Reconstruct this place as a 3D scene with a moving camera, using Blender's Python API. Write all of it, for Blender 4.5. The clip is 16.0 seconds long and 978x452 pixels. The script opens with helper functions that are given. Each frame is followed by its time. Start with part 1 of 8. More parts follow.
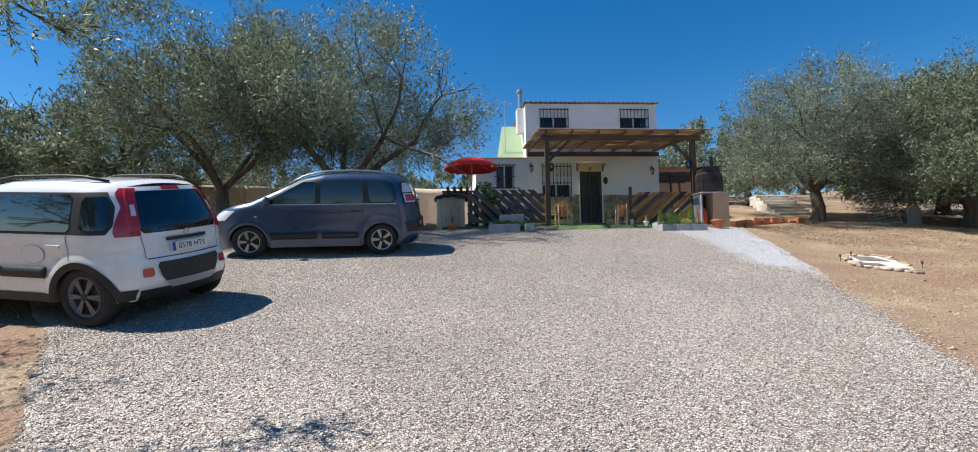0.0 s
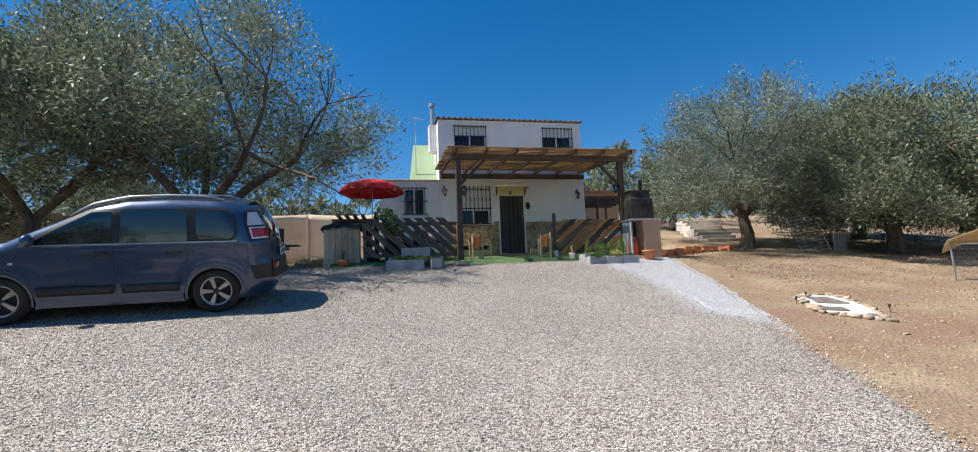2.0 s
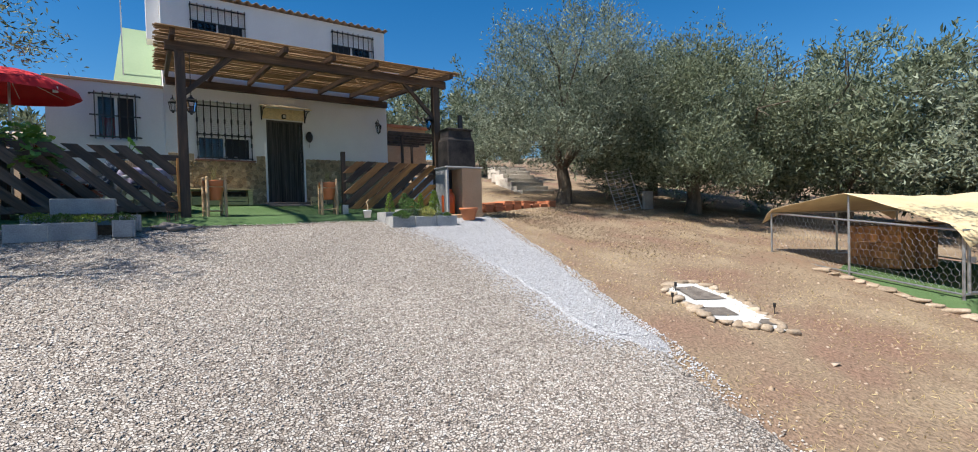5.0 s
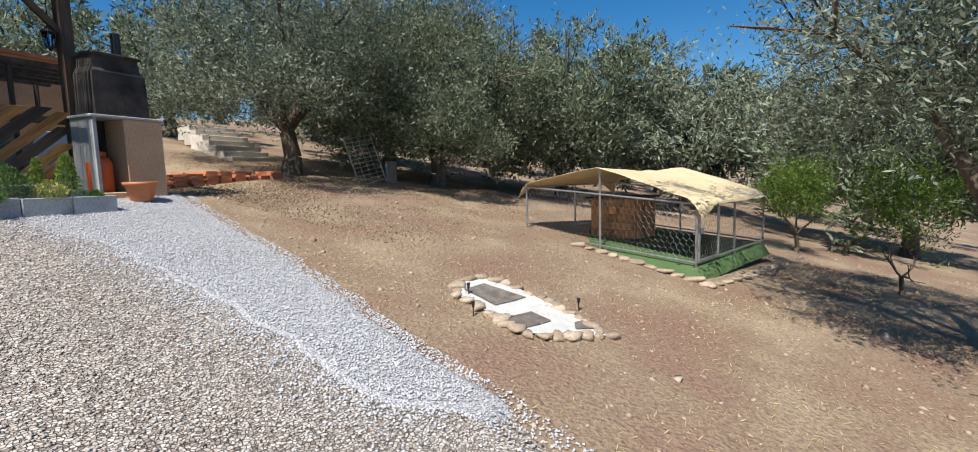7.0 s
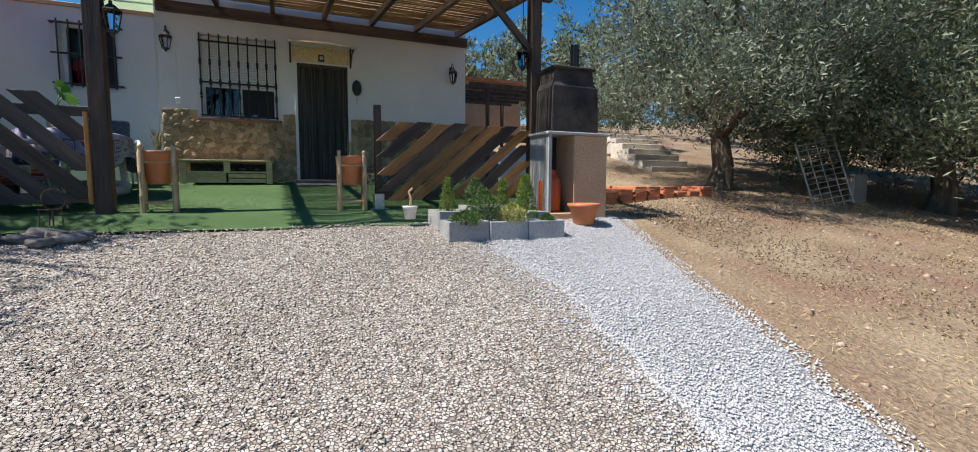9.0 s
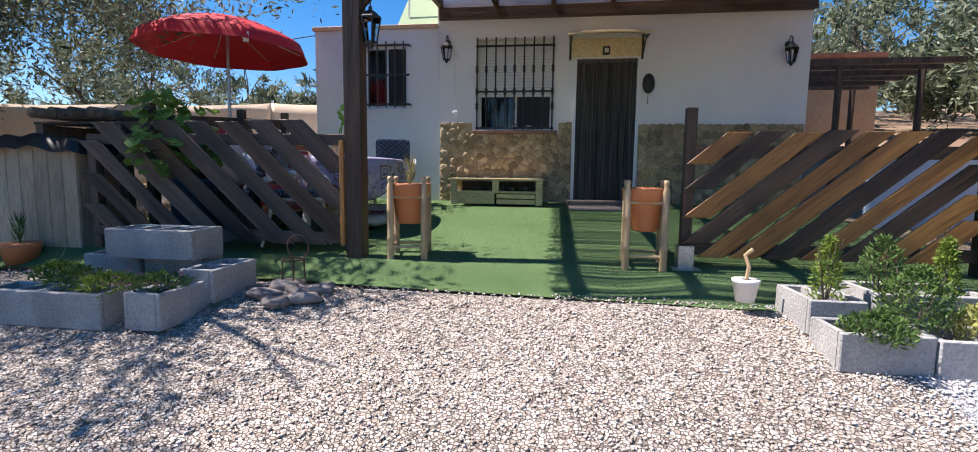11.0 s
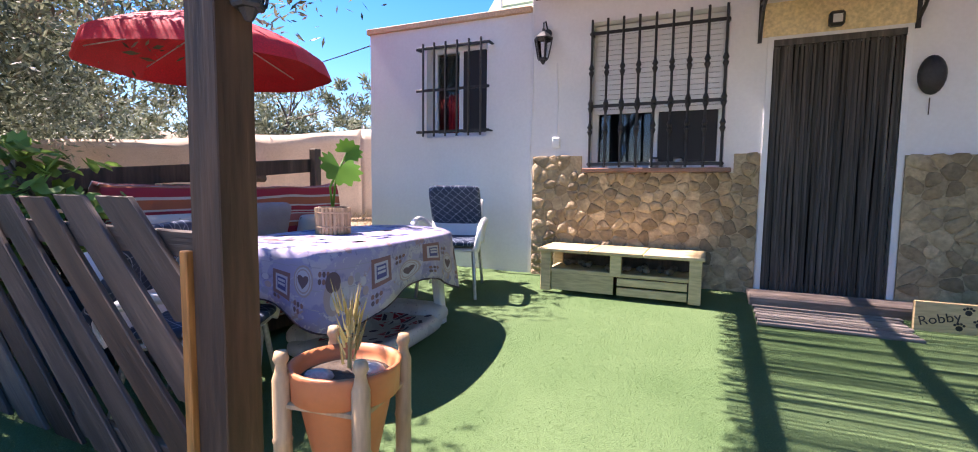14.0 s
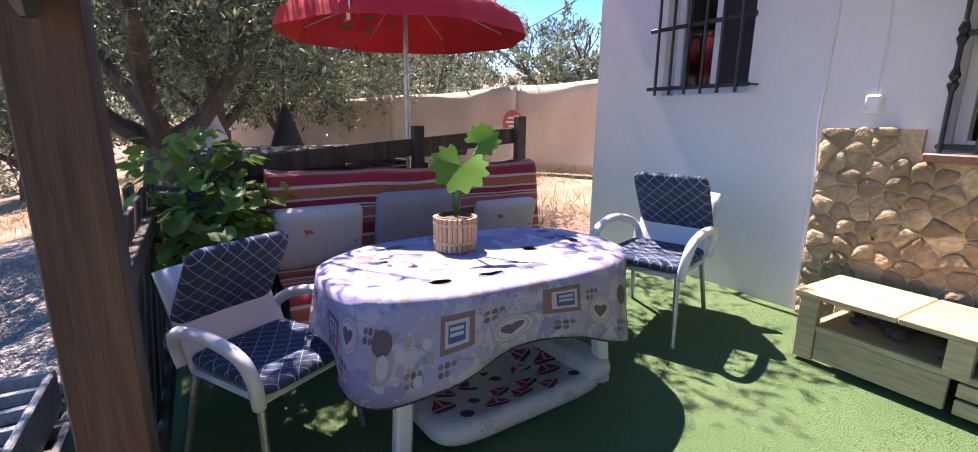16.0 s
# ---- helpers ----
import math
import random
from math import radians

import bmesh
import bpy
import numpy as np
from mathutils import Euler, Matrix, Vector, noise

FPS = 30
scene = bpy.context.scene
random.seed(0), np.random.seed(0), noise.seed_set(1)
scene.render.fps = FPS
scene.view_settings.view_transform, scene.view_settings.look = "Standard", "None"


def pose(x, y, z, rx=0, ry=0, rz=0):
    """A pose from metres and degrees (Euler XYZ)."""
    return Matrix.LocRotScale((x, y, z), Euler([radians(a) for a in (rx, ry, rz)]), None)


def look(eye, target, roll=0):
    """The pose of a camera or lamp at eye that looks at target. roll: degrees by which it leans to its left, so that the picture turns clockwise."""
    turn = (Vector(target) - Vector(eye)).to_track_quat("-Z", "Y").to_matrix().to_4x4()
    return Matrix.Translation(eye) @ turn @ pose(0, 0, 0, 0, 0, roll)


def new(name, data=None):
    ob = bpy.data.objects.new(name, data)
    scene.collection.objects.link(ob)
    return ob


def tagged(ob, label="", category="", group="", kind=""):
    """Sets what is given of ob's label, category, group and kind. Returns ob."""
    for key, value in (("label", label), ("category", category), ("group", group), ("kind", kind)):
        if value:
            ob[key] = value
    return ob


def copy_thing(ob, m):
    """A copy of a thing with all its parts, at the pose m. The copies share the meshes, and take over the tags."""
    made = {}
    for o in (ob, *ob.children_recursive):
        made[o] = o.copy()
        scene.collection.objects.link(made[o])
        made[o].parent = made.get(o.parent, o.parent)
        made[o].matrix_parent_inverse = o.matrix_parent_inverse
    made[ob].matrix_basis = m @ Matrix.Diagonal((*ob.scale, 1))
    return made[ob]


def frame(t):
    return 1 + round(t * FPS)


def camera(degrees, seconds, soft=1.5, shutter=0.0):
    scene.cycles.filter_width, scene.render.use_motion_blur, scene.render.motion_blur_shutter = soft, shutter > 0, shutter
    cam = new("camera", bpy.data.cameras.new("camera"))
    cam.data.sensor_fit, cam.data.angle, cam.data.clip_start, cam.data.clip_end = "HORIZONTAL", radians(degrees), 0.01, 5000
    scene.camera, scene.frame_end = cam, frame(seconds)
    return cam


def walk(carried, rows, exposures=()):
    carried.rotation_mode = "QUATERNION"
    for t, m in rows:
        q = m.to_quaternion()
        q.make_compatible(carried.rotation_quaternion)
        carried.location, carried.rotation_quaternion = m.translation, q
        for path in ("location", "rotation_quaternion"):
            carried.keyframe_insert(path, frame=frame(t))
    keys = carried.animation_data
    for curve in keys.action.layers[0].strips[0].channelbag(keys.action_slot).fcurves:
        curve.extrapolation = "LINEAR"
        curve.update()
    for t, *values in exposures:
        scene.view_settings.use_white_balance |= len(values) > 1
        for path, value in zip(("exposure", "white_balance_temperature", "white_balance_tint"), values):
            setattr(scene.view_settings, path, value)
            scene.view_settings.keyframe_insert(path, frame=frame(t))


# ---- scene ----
cam = camera(90.7, 16.0, soft=1.0)
PATH = [
    (0, (-0.067, 0.971, 2.354), (0.051, 2.961, 2.515), -0.8),
    (0.5, (0.115, 1.592, 2.452), (0.33, 3.569, 2.665), 1.2),
    (1, (0.326, 2.134, 2.546), (0.61, 4.101, 2.771), 1.4),
    (1.5, (0.545, 2.644, 2.656), (0.91, 4.597, 2.883), 0.1),
    (2, (0.833, 3.117, 2.814), (1.233, 5.061, 3.061), -2.3),
    (2.5, (1.126, 3.585, 2.956), (1.539, 5.525, 3.215), -2.2),
    (3, (1.338, 4.105, 3.077), (1.772, 6.04, 3.336), -1.7),
    (3.5, (1.556, 4.643, 3.203), (2.007, 6.575, 3.456), -0.8),
    (4, (1.698, 5.236, 3.284), (2.185, 7.16, 3.534), -0.7),
    (4.5, (1.904, 5.813, 3.351), (2.46, 7.72, 3.586), -0.8),
    (5, (2.18, 6.346, 3.428), (3.32, 7.988, 3.382), -1.6),
    (5.1, (2.242, 6.459, 3.433), (3.52, 7.994, 3.326), -1.5),
    (5.2, (2.311, 6.562, 3.437), (3.715, 7.98, 3.295), -1.0),
    (7.3, (3.605, 8.244, 3.554), (5.431, 9.033, 3.352), -1.7),
    (7.5, (3.695, 8.427, 3.579), (5.472, 9.324, 3.386), -1.7),
    (8, (3.895, 8.903, 3.651), (5.488, 10.098, 3.472), -1.3),
    (8.5, (4.033, 9.413, 3.74), (5.289, 10.96, 3.563), 0.2),
    (8.6, (4.068, 9.493, 3.755), (5.225, 11.115, 3.582), 0.2),
    (9, (4.128, 9.85, 3.833), (4.925, 11.675, 3.653), 0.2),
    (9.5, (4.177, 10.349, 3.919), (4.609, 12.294, 3.75), -0.1),
    (10, (4.22, 10.828, 4.005), (4.344, 12.816, 3.82), 0.3),
    (10.2, (4.219, 11.02, 4.034), (4.242, 13.011, 3.841), 0.4),
    (12.3, (4.219, 12.911, 4.473), (3.799, 14.855, 4.269), 0.8),
    (12.5, (4.193, 13.081, 4.497), (3.772, 15.029, 4.331), 0.7),
    (13, (4.108, 13.545, 4.566), (3.636, 15.483, 4.423), 0.4),
    (13.5, (4.108, 13.996, 4.627), (3.514, 15.901, 4.49), 0.9),
    (14, (4.068, 14.455, 4.686), (3.251, 16.273, 4.522), 0.7),
    (14.5, (4.062, 14.869, 4.748), (2.934, 16.504, 4.516), 0.8),
    (15, (4.09, 15.282, 4.8), (2.675, 16.662, 4.495), 0.1),
    (15.5, (4.057, 15.631, 4.897), (2.459, 16.776, 4.529), 0.8),
    (16, (4.003, 15.799, 5.012), (2.324, 16.794, 4.578), 0.6),
]
walk(cam, [(t, look(eye, target, roll)) for t, eye, target, roll in PATH], [(0, 0.65, 6500, 10), (5, 0.6, 6500, 10), (7.5, 0.4, 6500, 10), (8.5, 0.45, 6500, 10), (10, 0.64, 6600, 13), (12.4, 1.6, 6650, 29), (14, 1.9, 6850, 33), (16, 1.8, 6850, 33)])

# ---------- world, sun, exposure ----------
SUN_DIR = Vector((-0.645, -0.012, 1.0)).normalized()
sun_data = bpy.data.lights.new("sun", "SUN")
sun_data.energy, sun_data.angle, sun_data.color = 5.0, radians(0.53), (1.0, 0.95, 0.87)
sun = new("sun", sun_data)
sun.matrix_basis = look(SUN_DIR * 60, (0, 0, 0))
world = bpy.data.worlds.new("sky")
scene.world = world
world.use_nodes = True
wn = world.node_tree
sky = wn.nodes.new("ShaderNodeTexSky")
sky.sky_type, sky.sun_disc = "NISHITA", False
sky.sun_elevation = math.asin(SUN_DIR.z)
sky.sun_rotation = math.atan2(SUN_DIR.x, SUN_DIR.y)
sky.altitude, sky.air_density, sky.dust_density, sky.ozone_density = 300, 1.0, 0.15, 3.0
wn.nodes["Background"].inputs[1].default_value = 0.09
deep = wn.nodes.new("ShaderNodeHueSaturation")
deep.inputs["Saturation"].default_value = 1.4
deep.inputs["Value"].default_value = 0.96
wn.links.new(sky.outputs[0], deep.inputs["Color"])
wn.links.new(deep.outputs[0], wn.nodes["Background"].inputs[0])


# ---------- materials ----------
def mat(name, c1, c2, scale=6.0, rough=0.7, bump=0.2, fine=60.0, metal=0.0, stretch=(1, 1, 1), jitter=0.12, c3=None, grain=0.55, dist=0.01, spec=0.5):
    """Two-scale noise surface: broad colour change, fine grain, relief; jitter varies piece from piece."""
    m = bpy.data.materials.new(name)
    m.use_nodes = True
    nt = m.node_tree
    N, L = nt.nodes.new, nt.links.new
    b = nt.nodes["Principled BSDF"]
    b.inputs["Metallic"].default_value = metal
    b.inputs["Specular IOR Level"].default_value = spec
    co = N("ShaderNodeTexCoord")
    mp = N("ShaderNodeMapping")
    mp.inputs["Scale"].default_value = stretch
    L(co.outputs["Object"], mp.inputs[0])
    oi = N("ShaderNodeObjectInfo")
    sh = N("ShaderNodeVectorMath")
    sh.operation = "MULTIPLY_ADD"
    sh.inputs[1].default_value = (37.0, 53.0, 71.0)
    L(oi.outputs["Random"], sh.inputs[0])
    L(mp.outputs[0], sh.inputs[2])
    n1, n2 = N("ShaderNodeTexNoise"), N("ShaderNodeTexNoise")
    n1.inputs["Scale"].default_value, n1.inputs["Detail"].default_value = scale, 6
    n2.inputs["Scale"].default_value, n2.inputs["Detail"].default_value = fine, 4
    L(sh.outputs[0], n1.inputs[0])
    L(sh.outputs[0], n2.inputs[0])
    r = N("ShaderNodeValToRGB")
    e = r.color_ramp.elements
    e[0].position, e[1].position = 0.32, 0.68
    e[0].color, e[1].color = (*c1, 1), (*c2, 1)
    if c3:
        k = e.new(0.5)
        k.color = (*c3, 1)
    L(n1.outputs[0], r.inputs[0])
    mx = N("ShaderNodeMix")
    mx.data_type, mx.blend_type = "RGBA", "MULTIPLY"
    mx.inputs[0].default_value = grain
    r2 = N("ShaderNodeValToRGB")
    r2.color_ramp.elements[0].position, r2.color_ramp.elements[1].position = 0.3, 0.7
    r2.color_ramp.elements[0].color = (0.55, 0.55, 0.55, 1)
    r2.color_ramp.elements[1].color = (1.25, 1.25, 1.25, 1)
    L(n2.outputs[0], r2.inputs[0])
    L(r.outputs[0], mx.inputs[6])
    L(r2.outputs[0], mx.inputs[7])
    hv = N("ShaderNodeHueSaturation")
    mr = N("ShaderNodeMapRange")
    mr.inputs[3].default_value, mr.inputs[4].default_value = 1 - jitter, 1 + jitter
    L(oi.outputs["Random"], mr.inputs[0])
    L(mr.outputs[0], hv.inputs["Value"])
    L(mx.outputs[2], hv.inputs["Color"])
    L(hv.outputs[0], b.inputs["Base Color"])
    rr = N("ShaderNodeMapRange")
    rr.inputs[3].default_value, rr.inputs[4].default_value = max(0.02, rough - 0.12), min(1, rough + 0.12)
    L(n2.outputs[0], rr.inputs[0])
    L(rr.outputs[0], b.inputs["Roughness"])
    if bump:
        bp = N("ShaderNodeBump")
        bp.inputs["Strength"].default_value, bp.inputs["Distance"].default_value = bump, dist
        L(n2.outputs[0], bp.inputs["Height"])
        L(bp.outputs[0], b.inputs["Normal"])
    return m


def plain(name, c, rough=0.4, metal=0.0, coat=0.0):
    """Smooth painted, moulded or enamelled surface with a faint unevenness of gloss."""
    m = bpy.data.materials.new(name)
    m.use_nodes = True
    nt = m.node_tree
    b = nt.nodes["Principled BSDF"]
    b.inputs["Base Color"].default_value = (*c, 1)
    b.inputs["Metallic"].default_value, b.inputs["Coat Weight"].default_value = metal, coat
    b.inputs["Coat Roughness"].default_value = 0.04
    n = nt.nodes.new("ShaderNodeTexNoise")
    n.inputs["Scale"].default_value, n.inputs["Detail"].default_value = 14, 5
    r = nt.nodes.new("ShaderNodeMapRange")
    r.inputs[3].default_value, r.inputs[4].default_value = max(0.0, rough - 0.08), rough + 0.1
    nt.links.new(n.outputs[0], r.inputs[0])
    nt.links.new(r.outputs[0], b.inputs["Roughness"])
    return m


def pebbles(name, cols, cell, bump, gap_tone):
    """Loose chippings: one colour a stone, dark gaps, patches of broader tone."""
    m = bpy.data.materials.new(name)
    m.use_nodes = True
    nt = m.node_tree
    N, L = nt.nodes.new, nt.links.new
    b = nt.nodes["Principled BSDF"]
    b.inputs["Roughness"].default_value = 0.85
    b.inputs["Specular IOR Level"].default_value = 0.25
    co = N("ShaderNodeTexCoord")
    vo, ve = N("ShaderNodeTexVoronoi"), N("ShaderNodeTexVoronoi")
    vo.inputs["Scale"].default_value = ve.inputs["Scale"].default_value = cell
    ve.feature = "DISTANCE_TO_EDGE"
    wob = N("ShaderNodeTexNoise")
    wob.inputs["Scale"].default_value = cell * 0.6
    ad = N("ShaderNodeVectorMath")
    ad.operation = "MULTIPLY_ADD"
    ad.inputs[1].default_value = (0.012, 0.012, 0.012)
    L(co.outputs["Object"], wob.inputs[0])
    L(wob.outputs[1], ad.inputs[0])
    L(co.outputs["Object"], ad.inputs[2])
    L(ad.outputs[0], vo.inputs[0])
    L(ad.outputs[0], ve.inputs[0])
    r = N("ShaderNodeValToRGB")
    while len(r.color_ramp.elements) < len(cols):
        r.color_ramp.elements.new(0.5)
    for i, c in enumerate(cols):
        r.color_ramp.elements[i].position = i / (len(cols) - 1)
        r.color_ramp.elements[i].color = (*c, 1)
    sp = N("ShaderNodeSeparateColor")
    L(vo.outputs["Color"], sp.inputs[0])
    L(sp.outputs[0], r.inputs[0])
    gap = N("ShaderNodeMapRange")
    gap.inputs[1].default_value, gap.inputs[2].default_value = 0.0, 0.10
    L(ve.outputs[0], gap.inputs[0])
    big = N("ShaderNodeTexNoise")
    big.inputs["Scale"].default_value, big.inputs["Detail"].default_value = 0.55, 5
    L(co.outputs["Object"], big.inputs[0])
    tone = N("ShaderNodeMapRange")
    tone.inputs[1].default_value, tone.inputs[2].default_value = 0.3, 0.7
    tone.inputs[3].default_value, tone.inputs[4].default_value = 0.82, 1.1
    L(big.outputs[0], tone.inputs[0])
    hv = N("ShaderNodeHueSaturation")
    L(tone.outputs[0], hv.inputs["Value"])
    L(r.outputs[0], hv.inputs["Color"])
    mx = N("ShaderNodeMix")
    mx.data_type = "RGBA"
    mx.inputs[6].default_value = (*gap_tone, 1)
    L(gap.outputs[0], mx.inputs[0])
    L(hv.outputs[0], mx.inputs[7])
    L(mx.outputs[2], b.inputs["Base Color"])
    bp = N("ShaderNodeBump")
    bp.inputs["Strength"].default_value, bp.inputs["Distance"].default_value = bump, 0.012
    hs = N("ShaderNodeMath")
    hs.operation = "MULTIPLY_ADD"
    hs.inputs[1].default_value = 0.6
    L(sp.outputs[1], hs.inputs[0])
    L(gap.outputs[0], hs.inputs[2])
    L(hs.outputs[0], bp.inputs["Height"])
    L(bp.outputs[0], b.inputs["Normal"])
    return m


def leafy(name, top, under, rough=0.5, trans=0.25):
    """Foliage: every leaf its own tone, some light passing through."""
    m = bpy.data.materials.new(name)
    m.use_nodes = True
    nt = m.node_tree
    N, L = nt.nodes.new, nt.links.new
    b = nt.nodes["Principled BSDF"]
    b.inputs["Roughness"].default_value = rough
    b.inputs["Specular IOR Level"].default_value = 0.25
    g = N("ShaderNodeNewGeometry")
    r = N("ShaderNodeValToRGB")
    r.color_ramp.elements[0].color, r.color_ramp.elements[1].color = (*top, 1), (*under, 1)
    n = N("ShaderNodeTexNoise")
    n.inputs["Scale"].default_value = 0.9
    co = N("ShaderNodeTexCoord")
    L(co.outputs["Object"], n.inputs[0])
    ad = N("ShaderNodeMath")
    ad.operation = "MULTIPLY_ADD"
    ad.inputs[1].default_value, = (0.6,)
    L(n.outputs[0], ad.inputs[0])
    sc = N("ShaderNodeMath")
    sc.operation = "MULTIPLY_ADD"
    sc.inputs[1].default_value, sc.inputs[2].default_value = 0.95, -0.32
    L(g.outputs["Random Per Island"], sc.inputs[0])
    L(sc.outputs[0], ad.inputs[2])
    L(ad.outputs[0], r.inputs[0])
    L(r.outputs[0], b.inputs["Base Color"])
    tr = N("ShaderNodeBsdfTranslucent")
    L(r.outputs[0], tr.inputs[0])
    ms = N("ShaderNodeMixShader")
    ms.inputs[0].default_value = trans
    L(b.outputs[0], ms.inputs[1])
    L(tr.outputs[0], ms.inputs[2])
    L(ms.outputs[0], nt.nodes["Material Output"].inputs[0])
    return m


def glass(name, tint=(0.6, 0.7, 0.75)):
    m = bpy.data.materials.new(name)
    m.use_nodes = True
    b = m.node_tree.nodes["Principled BSDF"]
    b.inputs["Base Color"].default_value = (*tint, 1)
    b.inputs["Roughness"].default_value = 0.02
    b.inputs["Transmission Weight"].default_value = 1.0
    b.inputs["IOR"].default_value = 1.45
    return m


M_DIRT = mat("dry_earth", (0.26, 0.165, 0.118), (0.36, 0.28, 0.19), 0.9, 0.95, 1.0, 34, c3=(0.28, 0.205, 0.14), dist=0.03, spec=0.15, grain=0.8)
M_GRAVEL = pebbles("beige_gravel", [(0.17, 0.145, 0.125), (0.46, 0.40, 0.345), (0.60, 0.55, 0.49), (0.32, 0.265, 0.22), (0.68, 0.65, 0.60)], 52, 1.0, (0.15, 0.12, 0.10))
M_WGRAVEL = pebbles("white_gravel", [(0.42, 0.42, 0.43), (0.58, 0.58, 0.60), (0.50, 0.50, 0.52), (0.66, 0.66, 0.67)], 52, 0.9, (0.28, 0.27, 0.27))
M_TURF = mat("artificial_turf", (0.084, 0.150, 0.058), (0.125, 0.20, 0.086), 1.1, 0.9, 1.0, 170, dist=0.012, spec=0.15)
M_WHITE = mat("whitewash", (0.75, 0.75, 0.75), (0.82, 0.82, 0.81), 1.3, 0.9, 0.12, 38, jitter=0.0, dist=0.004, spec=0.2, grain=0.07)
M_GREENP = mat("pale_green_paint", (0.27, 0.37, 0.22), (0.31, 0.41, 0.25), 1.0, 0.8, 0.2, 40, jitter=0.0, grain=0.15)
M_TERRA = mat("ochre_render", (0.60, 0.36, 0.20), (0.68, 0.45, 0.27), 2.2, 0.9, 0.35, 50)
M_DARKWOOD = mat("dark_stained_wood", (0.042, 0.03, 0.023), (0.15, 0.10, 0.07), 9, 0.6, 0.4, 50, stretch=(1, 1, 0.09), jitter=0.35, grain=0.8)
M_ORANGEWOOD = mat("orange_stained_wood", (0.20, 0.075, 0.02), (0.62, 0.28, 0.068), 6, 0.5, 0.35, 45, stretch=(1, 1, 0.1), jitter=0.3, grain=0.8)
M_BROWNWOOD = mat("brown_stained_wood", (0.036, 0.021, 0.013), (0.13, 0.075, 0.042), 8, 0.6, 0.4, 45, stretch=(1, 1, 0.09), jitter=0.3, grain=0.8)
M_PALLET = mat("bleached_pallet_wood", (0.50, 0.37, 0.19), (0.64, 0.50, 0.28), 5, 0.65, 0.2, 60, stretch=(0.15, 1, 1), jitter=0.12)
M_GREYWOOD = mat("weathered_grey_wood", (0.20, 0.165, 0.14), (0.36, 0.31, 0.27), 8, 0.85, 0.4, 60, stretch=(0.12, 1, 1), jitter=0.2)
M_BAMBOO = mat("bamboo", (0.44, 0.29, 0.15), (0.58, 0.41, 0.24), 8, 0.5, 0.1, 50, stretch=(1, 1, 0.2))
M_REED = mat("reed_mat", (0.15, 0.085, 0.04), (0.38, 0.24, 0.115), 12, 0.7, 0.3, 80, stretch=(0.1, 1, 1), jitter=0.3)
M_IRON = mat("black_iron", (0.012, 0.012, 0.013), (0.03, 0.03, 0.032), 20, 0.45, 0.1, 80)
M_GALV = mat("galvanised_steel", (0.42, 0.43, 0.44), (0.58, 0.59, 0.60), 12, 0.4, 0.05, 70, metal=0.8)
M_PVC = mat("white_plastic", (0.76, 0.77, 0.78), (0.80, 0.80, 0.80), 4, 0.35, 0.02, 40, jitter=0.02, grain=0.06)
M_GLASS = glass("window_glass")
# near-black for the insect screens and for shade painted behind the windows
M_DARK = plain("room_shade_and_screen_black", (0.012, 0.013, 0.015), 0.6)
M_STONE = mat("rubble_stone", (0.30, 0.215, 0.12), (0.54, 0.42, 0.26), 3, 0.85, 0.8, 28, c3=(0.36, 0.27, 0.16), jitter=0.35, dist=0.02)
M_MORTAR = mat("ochre_mortar", (0.38, 0.285, 0.17), (0.50, 0.39, 0.245), 5, 0.95, 0.7, 40)
M_BLOCK = mat("concrete_block", (0.33, 0.33, 0.33), (0.45, 0.45, 0.44), 4, 0.95, 0.7, 70)
M_POT = mat("terracotta", (0.52, 0.17, 0.065), (0.60, 0.215, 0.085), 4, 0.5, 0.05, 60, grain=0.12)
M_SOIL = mat("potting_soil", (0.05, 0.035, 0.025), (0.11, 0.08, 0.055), 20, 0.95, 1.0, 60)
M_RED = mat("red_canvas", (0.55, 0.012, 0.02), (0.66, 0.02, 0.03), 3, 0.75, 0.1, 90)
M_BARK = mat("olive_bark", (0.075, 0.058, 0.042), (0.17, 0.135, 0.10), 5, 0.9, 1.0, 25, stretch=(1, 1, 0.3), dist=0.03)
M_OLIVE = leafy("olive_leaf", (0.052, 0.072, 0.036), (0.33, 0.375, 0.25), 0.5, 0.28)
M_SILVER = leafy("silver_olive_leaf", (0.06, 0.082, 0.05), (0.37, 0.42, 0.31), 0.5, 0.28)
M_LEMON = leafy("citrus_leaf", (0.05, 0.11, 0.015), (0.20, 0.28, 0.05), 0.35, 0.3)
M_CREAM = mat("cream_canvas", (0.62, 0.49, 0.28), (0.70, 0.57, 0.36), 3, 0.8, 0.1, 90)
M_NET = mat("beige_screen_netting", (0.56, 0.44, 0.33), (0.66, 0.54, 0.42), 1.2, 0.9, 0.3, 60)
M_CURTAIN = mat("grey_strip_curtain", (0.035, 0.032, 0.03), (0.10, 0.09, 0.08), 30, 0.7, 0.1, 80, stretch=(1, 1, 0.05), jitter=0.4)
M_BRICK = mat("red_clay_tile", (0.46, 0.15, 0.07), (0.60, 0.24, 0.12), 4, 0.85, 0.3, 40, jitter=0.25)


# ---------- building helpers ----------
def part(name, bm, material, parent=None, label="", smooth=False):
    me = bpy.data.meshes.new(name)
    bm.normal_update()
    if smooth:
        for f in bm.faces:
            f.smooth = True
    bm.to_mesh(me)
    bm.free()
    me.materials.append(material)
    ob = new(name, me)
    ob.parent = parent
    if label:
        ob["label"] = label
    return ob


